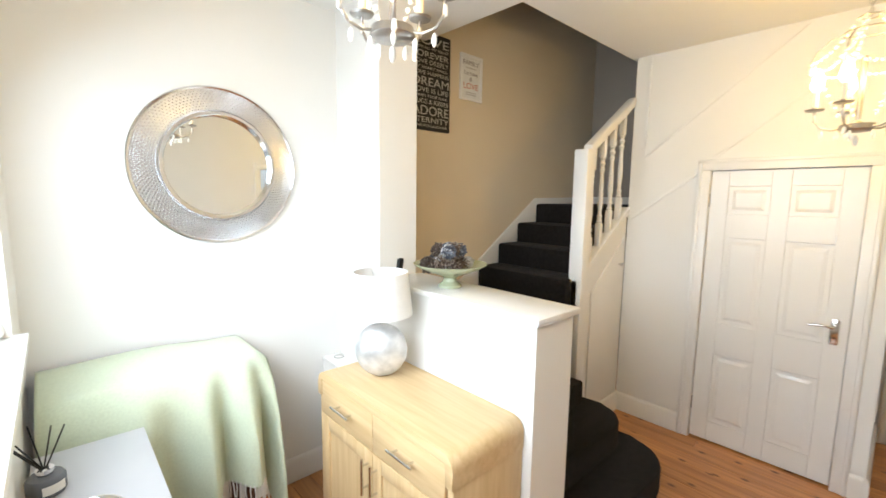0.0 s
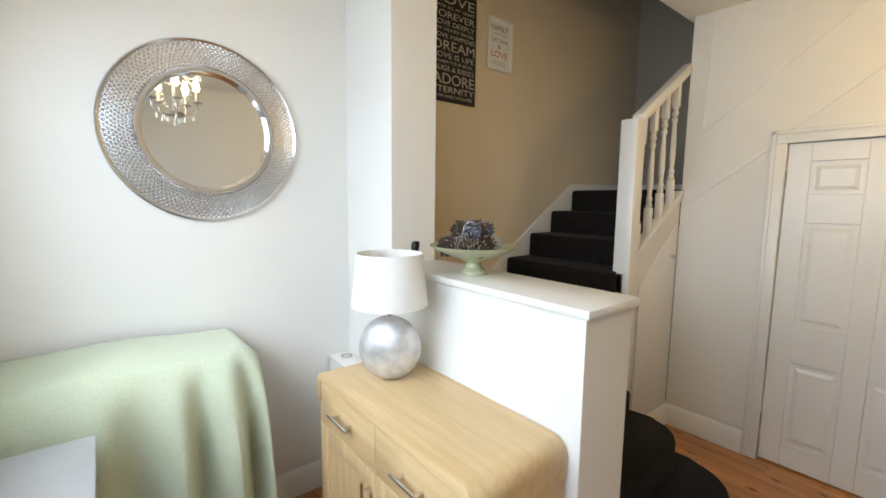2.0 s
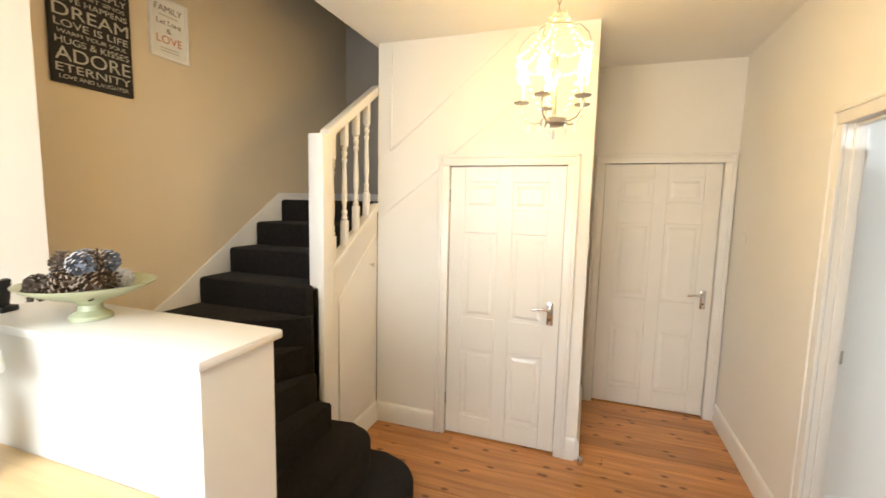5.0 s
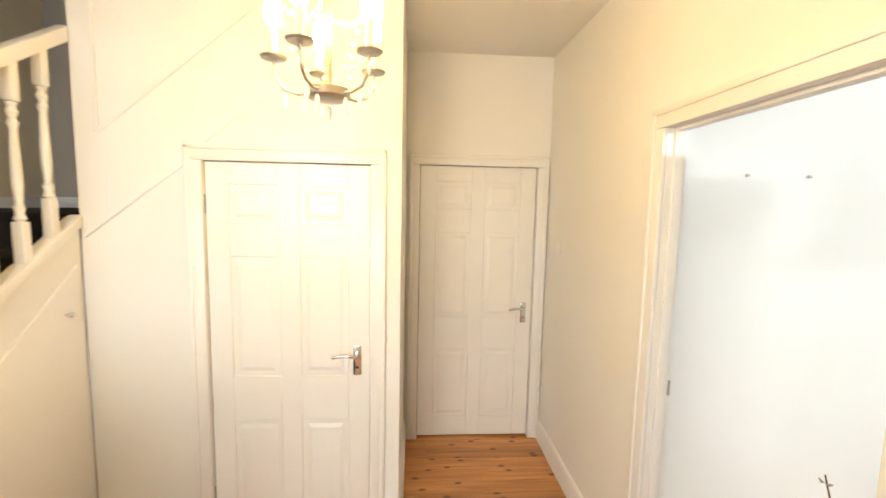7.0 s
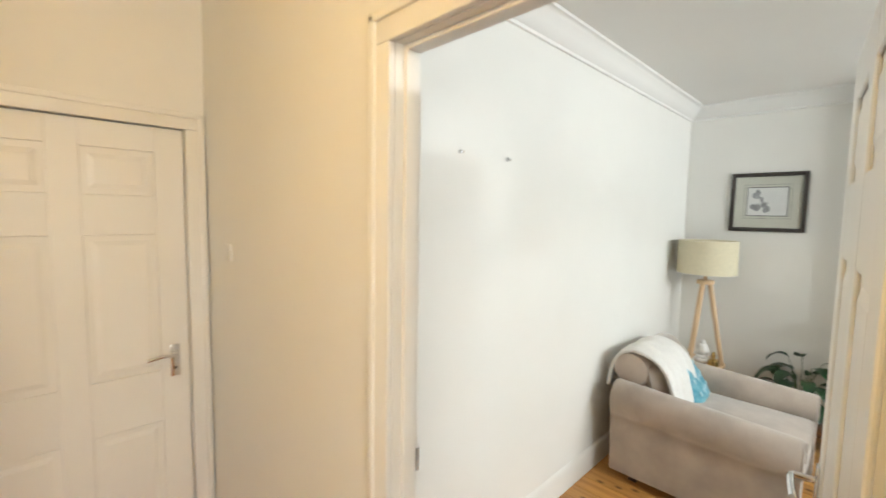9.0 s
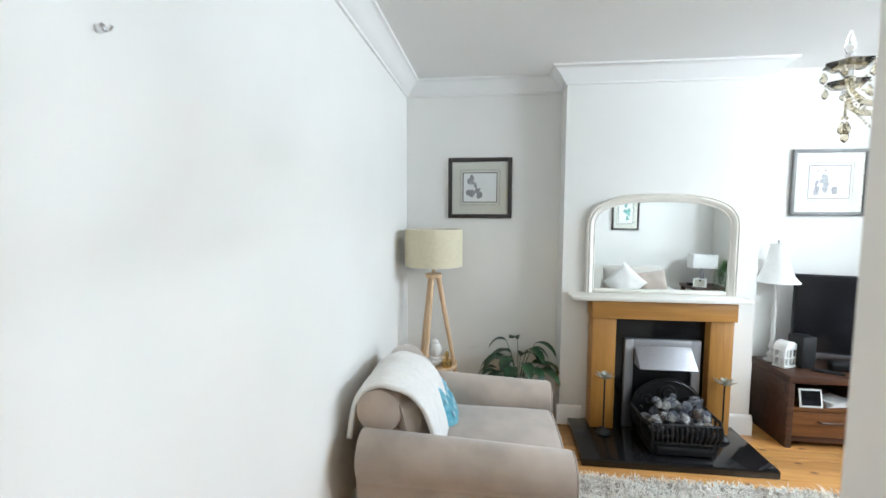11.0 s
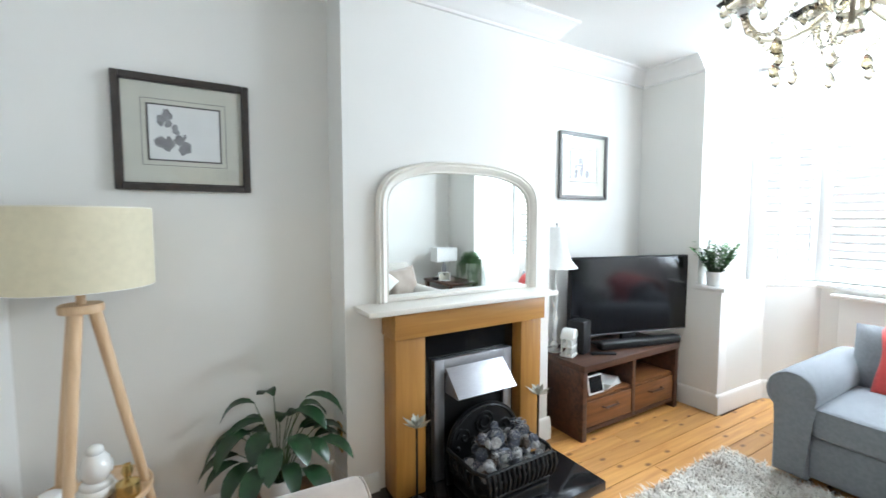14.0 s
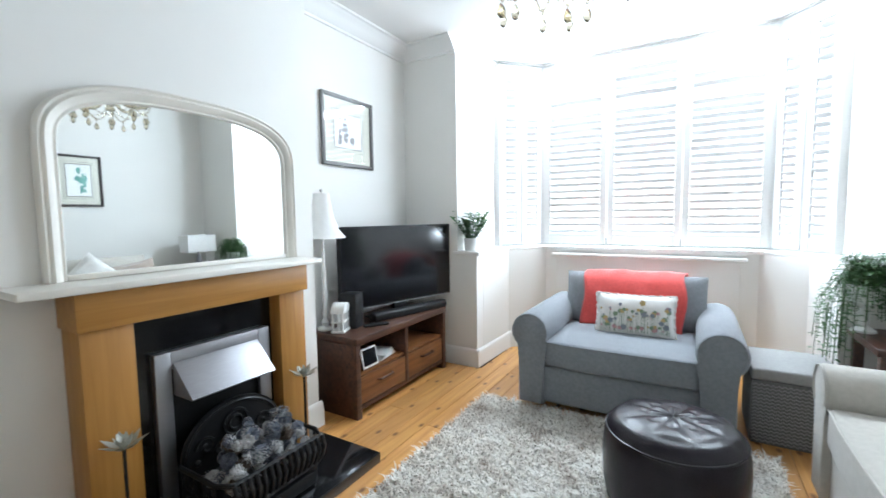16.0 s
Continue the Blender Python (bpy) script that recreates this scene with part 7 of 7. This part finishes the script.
part("stem", bm, STEEL, l3)
bm = BM()
for x0, x1, y0, y1 in ((-0.16, 0.16, -0.09, -0.087), (-0.16, 0.16, 0.087, 0.09), (-0.16, -0.157, -0.087, 0.087), (0.157, 0.16, -0.087, 0.087)):
    box(bm, x0, x1, y0, y1, 0.24, 0.43)
part("shade", bm, WHITECLOTH, l3, "white oblong fabric shade")
tp = thing("trailing_plant", "bushy trailing plant in a raised white planter", "houseplant", pose(0.03, -1.26, 0.61))
bm = BM()
lathe(bm, [(0, 0), (0.05, 0), (0.05, 0.01), (0.02, 0.03), (0.02, 0.12), (0.06, 0.15), (0.075, 0.24), (0.07, 0.24), (0, 0.2)], seg=28)
part("planter", bm, CERAMIC, tp, "footed white planter")
rng = random.Random(33)
for i in range(80):
    a = i * 2.4
    out = rng.uniform(0.05, 0.19)
    top = rng.uniform(0.26, 0.40)
    low = rng.uniform(0.0, 0.22) if out > 0.07 else rng.uniform(0.2, 0.3)
    if math.sin(a) < -0.5 and out > 0.07:
        low -= 0.22
    ca, sa = math.cos(a), math.sin(a)
    ctrl = [Vector((0.03 * ca, 0.03 * sa, 0.22)), Vector((0.55 * out * ca, 0.55 * out * sa, top)), Vector((out * ca, out * sa, (top + low) / 2 + 0.04)), Vector((out * 1.08 * ca, out * 1.08 * sa, low))]
    bm = BM()
    tube(bm, ctrl, 0.0018, 4)
    sx = part("stem", bm, STEMMAT, tp)
    bm = BM()
    for k in range(18):
        f = 0.25 + 0.75 * k / 18
        seg3 = min(2, int(f * 3))
        p = ctrl[seg3].lerp(ctrl[seg3 + 1], f * 3 - seg3)
        b2 = rng.uniform(0, 6.28)
        leaf(bm, p, (math.cos(b2), math.sin(b2), 0.3), rng.uniform(0.028, 0.045), 0.0105, 1.2, 3, 0.2)
    part("leaves", bm, LEAFLIGHT, sx)
pfm = thing("photo_frame", "small silver photo frame on the side table", "photo frame", pose(0.28, -1.02, 0.61, 0, 0, 20))
bm = BM()
for b in ((-0.08, -0.065, 0, 0.12), (0.065, 0.08, 0, 0.12), (-0.065, 0.065, 0, 0.015), (-0.065, 0.065, 0.105, 0.12)):
    box(bm, b[0], b[1], -0.006, 0.006, b[2], b[3], 0.002, 1, pose(0, 0, 0, -12))
part("frame", bm, CHROME, pfm)
bm = BM()
box(bm, -0.065, 0.065, -0.002, 0.003, 0.015, 0.105, 0, 1, pose(0, 0, 0, -12))
part("photo", bm, PAPER, pfm)
bm = BM()
prism(bm, [(0.0, 0.10), (0.06, 0.0), (0.064, 0.0), (0.006, 0.10)], -0.01, 0.01, "x")
part("strut", bm, BLACK, pfm)
ctr = BM()
for k in range(4):
    lathe(ctr, [(0, k * 0.008), (0.045, k * 0.008), (0.046, k * 0.008 + 0.007), (0, k * 0.008 + 0.007)], seg=24)
solo("coasters", ctr, BLACK, "stack of round black coasters", "coaster", pose(0.32, -0.84, 0.61))

# amber glass chandelier
LC = thing("chandelier", "five-armed smoky glass chandelier with hanging crystal drops", "chandelier", pose(1.565, -2.385, 1.80))
HH = CEIL_LOUNGE - 1.80
bm = BM()
lathe(bm, [(0, 0.13), (0.03, 0.14), (0.02, 0.17), (0.05, 0.20), (0.055, 0.23), (0.02, 0.26), (0.015, 0.36), (0.035, 0.40), (0.02, 0.45), (0.012, 0.52), (0.008, HH - 0.03), (0.045, HH - 0.025), (0.055, HH), (0, HH)], seg=28)
part("column", bm, AMBER, LC, "smoky glass column")
bm = BM()
tube(bm, [(0, 0, 0.16), (0, 0, HH - 0.01)], 0.005, 8)
part("rod", bm, PEWTER, LC)


def dropper(bm, p, s=1.0):
    p = Vector(p)
    bmesh.ops.create_icosphere(bm, subdivisions=1, radius=0.006 * s, matrix=Matrix.Translation(p))
    lathe(bm, [(0, -0.010 * s), (0.005 * s, -0.016 * s), (0.012 * s, -0.034 * s), (0.0105 * s, -0.046 * s), (0, -0.056 * s)], p, 8)


for i in range(5):
    a = radians(-72 + 72 * i)
    ca, sa = math.cos(a), math.sin(a)
    bm = BM()
    tube(bm, [(r * ca, r * sa, z) for r, z in ((0.045, 0.215), (0.09, 0.18), (0.14, 0.165), (0.195, 0.175), (0.235, 0.21), (0.25, 0.265))], 0.011, 10)
    arm = part("arm", bm, AMBER, LC, "twisted smoky glass arm")
    c = (0.25 * ca, 0.25 * sa, 0)
    bm = BM()
    lathe(bm, [(0.012, 0.262), (0.018, 0.262), (0.018, 0.285), (0.012, 0.285)], c, 14, close=True)
    part("collar", bm, CHROME, arm)
    bm = BM()
    for k in range(24):
        b0, b1 = 2 * math.pi * k / 24, 2 * math.pi * (k + 1) / 24
        for (r0, z0), (r1, z1) in (((0.014, 0.286), (0.045, 0.292)), ((0.045, 0.292), (0.066, 0.312))):
            w0, w1 = 1 + 0.10 * math.cos(3 * 2 * b0), 1 + 0.10 * math.cos(3 * 2 * b1)
            q = [(c[0] + r * w * math.cos(b), c[1] + r * w * math.sin(b), z) for r, z, b, w in ((r0, z0, b0, w0), (r0, z0, b1, w1), (r1, z1, b1, w1), (r1, z1, b0, w0))]
            bm.faces.new([bm.verts.new(p) for p in q])
    bmesh.ops.remove_doubles(bm, verts=bm.verts, dist=1e-5)
    pan = part("drip_pan", bm, AMBER, arm, "scalloped smoky glass pan")
    sol = pan.modifiers.new("thick", "SOLIDIFY")
    sol.thickness = 0.004
    bm = BM()
    tube(bm, [(c[0], c[1], 0.288), (c[0], c[1], 0.34)], 0.012, 12)
    part("candle_tube", bm, CHROME, arm)
    bm = BM()
    lathe(bm, [(0.008, 0.34), (0.016, 0.357), (0.017, 0.372), (0.012, 0.398), (0.004, 0.42), (0, 0.422)], c, 14)
    part("bulb", bm, GLASS, arm, "clear unlit candle bulb")
    bm = BM()
    for k in range(4):
        b = a + math.pi / 4 + math.pi / 2 * k
        dropper(bm, (c[0] + 0.066 * math.cos(b), c[1] + 0.066 * math.sin(b), 0.305))
    a2 = a + radians(72)
    n1 = sag((0.25 * ca, 0.25 * sa, 0.262), (0.25 * math.cos(a2), 0.25 * math.sin(a2), 0.262), 0.11)
    bead_string(bm, n1, 0.006, 0.0135)
    mid = n1[len(n1) // 2]
    for k in range(3):
        dropper(bm, mid + Vector((0.008 * (k - 1), 0.006 * (k % 2), -0.012 - 0.03 * (k % 2))), 1.15)
    n2 = sag((0.25 * ca, 0.25 * sa, 0.262), (0.02 * ca, 0.02 * sa, 0.14), 0.10)
    bead_string(bm, n2, 0.006, 0.0135)
    dropper(bm, n2[5] - Vector((0, 0, 0.01)), 1.15)
    n3 = sag((0.02 * ca, 0.02 * sa, 0.50), (0.25 * ca, 0.25 * sa, 0.30), 0.05)
    bead_string(bm, n3, 0.0055, 0.0135)
    cd = part("crystal_drops", bm, AMBER, LC, "strings of beads with teardrop crystals")
    cd.visible_shadow, cd["kind"] = False, "stuff"

# ---- floorboards ----


def boards(parent, x0, x1, y0, y1, along, seed, material, bay=None):
    """Pine boards as single pieces over a rectangle."""
    rng = random.Random(seed)
    W, TH = 0.118, 0.02
    lengths = [1.2, 1.6, 2.1, 2.7]
    meshes = {}

    def plank(L):
        key = round(L, 3)
        if key not in meshes:
            bm = BM()
            box(bm, -L / 2 + 0.0012, L / 2 - 0.0012, -W / 2 + 0.0019, W / 2 - 0.0019, -TH, 0, 0.0009, 1)
            meshes[key] = mesh_of("board", bm, material)
        return meshes[key]
    a0, a1, b0, b1 = (x0, x1, y0, y1) if along == "x" else (y0, y1, x0, x1)
    b = b0 + W / 2
    while b < b1:
        a = start = (a0 if bay is None or bay[0] < b < bay[1] else bay[2])
        while a1 - a > 0.01:
            L = rng.choice(lengths)
            if a == start:
                L = rng.choice([0.9, 1.4, 1.9, 2.4])
            if a1 - a - L < 0.5:
                L = a1 - a
            L = round(min(L, a1 - a), 3)
            ob = new("board", plank(L))
            ob.parent = parent
            ob.location = (a + L / 2, b, 0) if along == "x" else (b, a + L / 2, 0)
            ob.rotation_euler = (0, 0, (0 if along == "x" else math.pi / 2) + (math.pi if rng.random() < 0.5 else 0))
            a += L
        b += W


hall_floor = thing("floor_hall", "knotty varnished pine floorboards in the hall", "floor", pose(0, 0, 0), kind="structure")
lounge_floor = thing("floor_lounge", "knotty varnished pine floorboards in the lounge", "floor", pose(0, 0, 0), kind="structure")
boards(hall_floor, -0.1, X_END + 0.06, -0.475, Y_BACK, "y", 3, PINEHALL)
boards(lounge_floor, -1.0, 3.75, -4.15, -0.48, "x", 5, PINE, (-3.46, -1.34, -0.1))
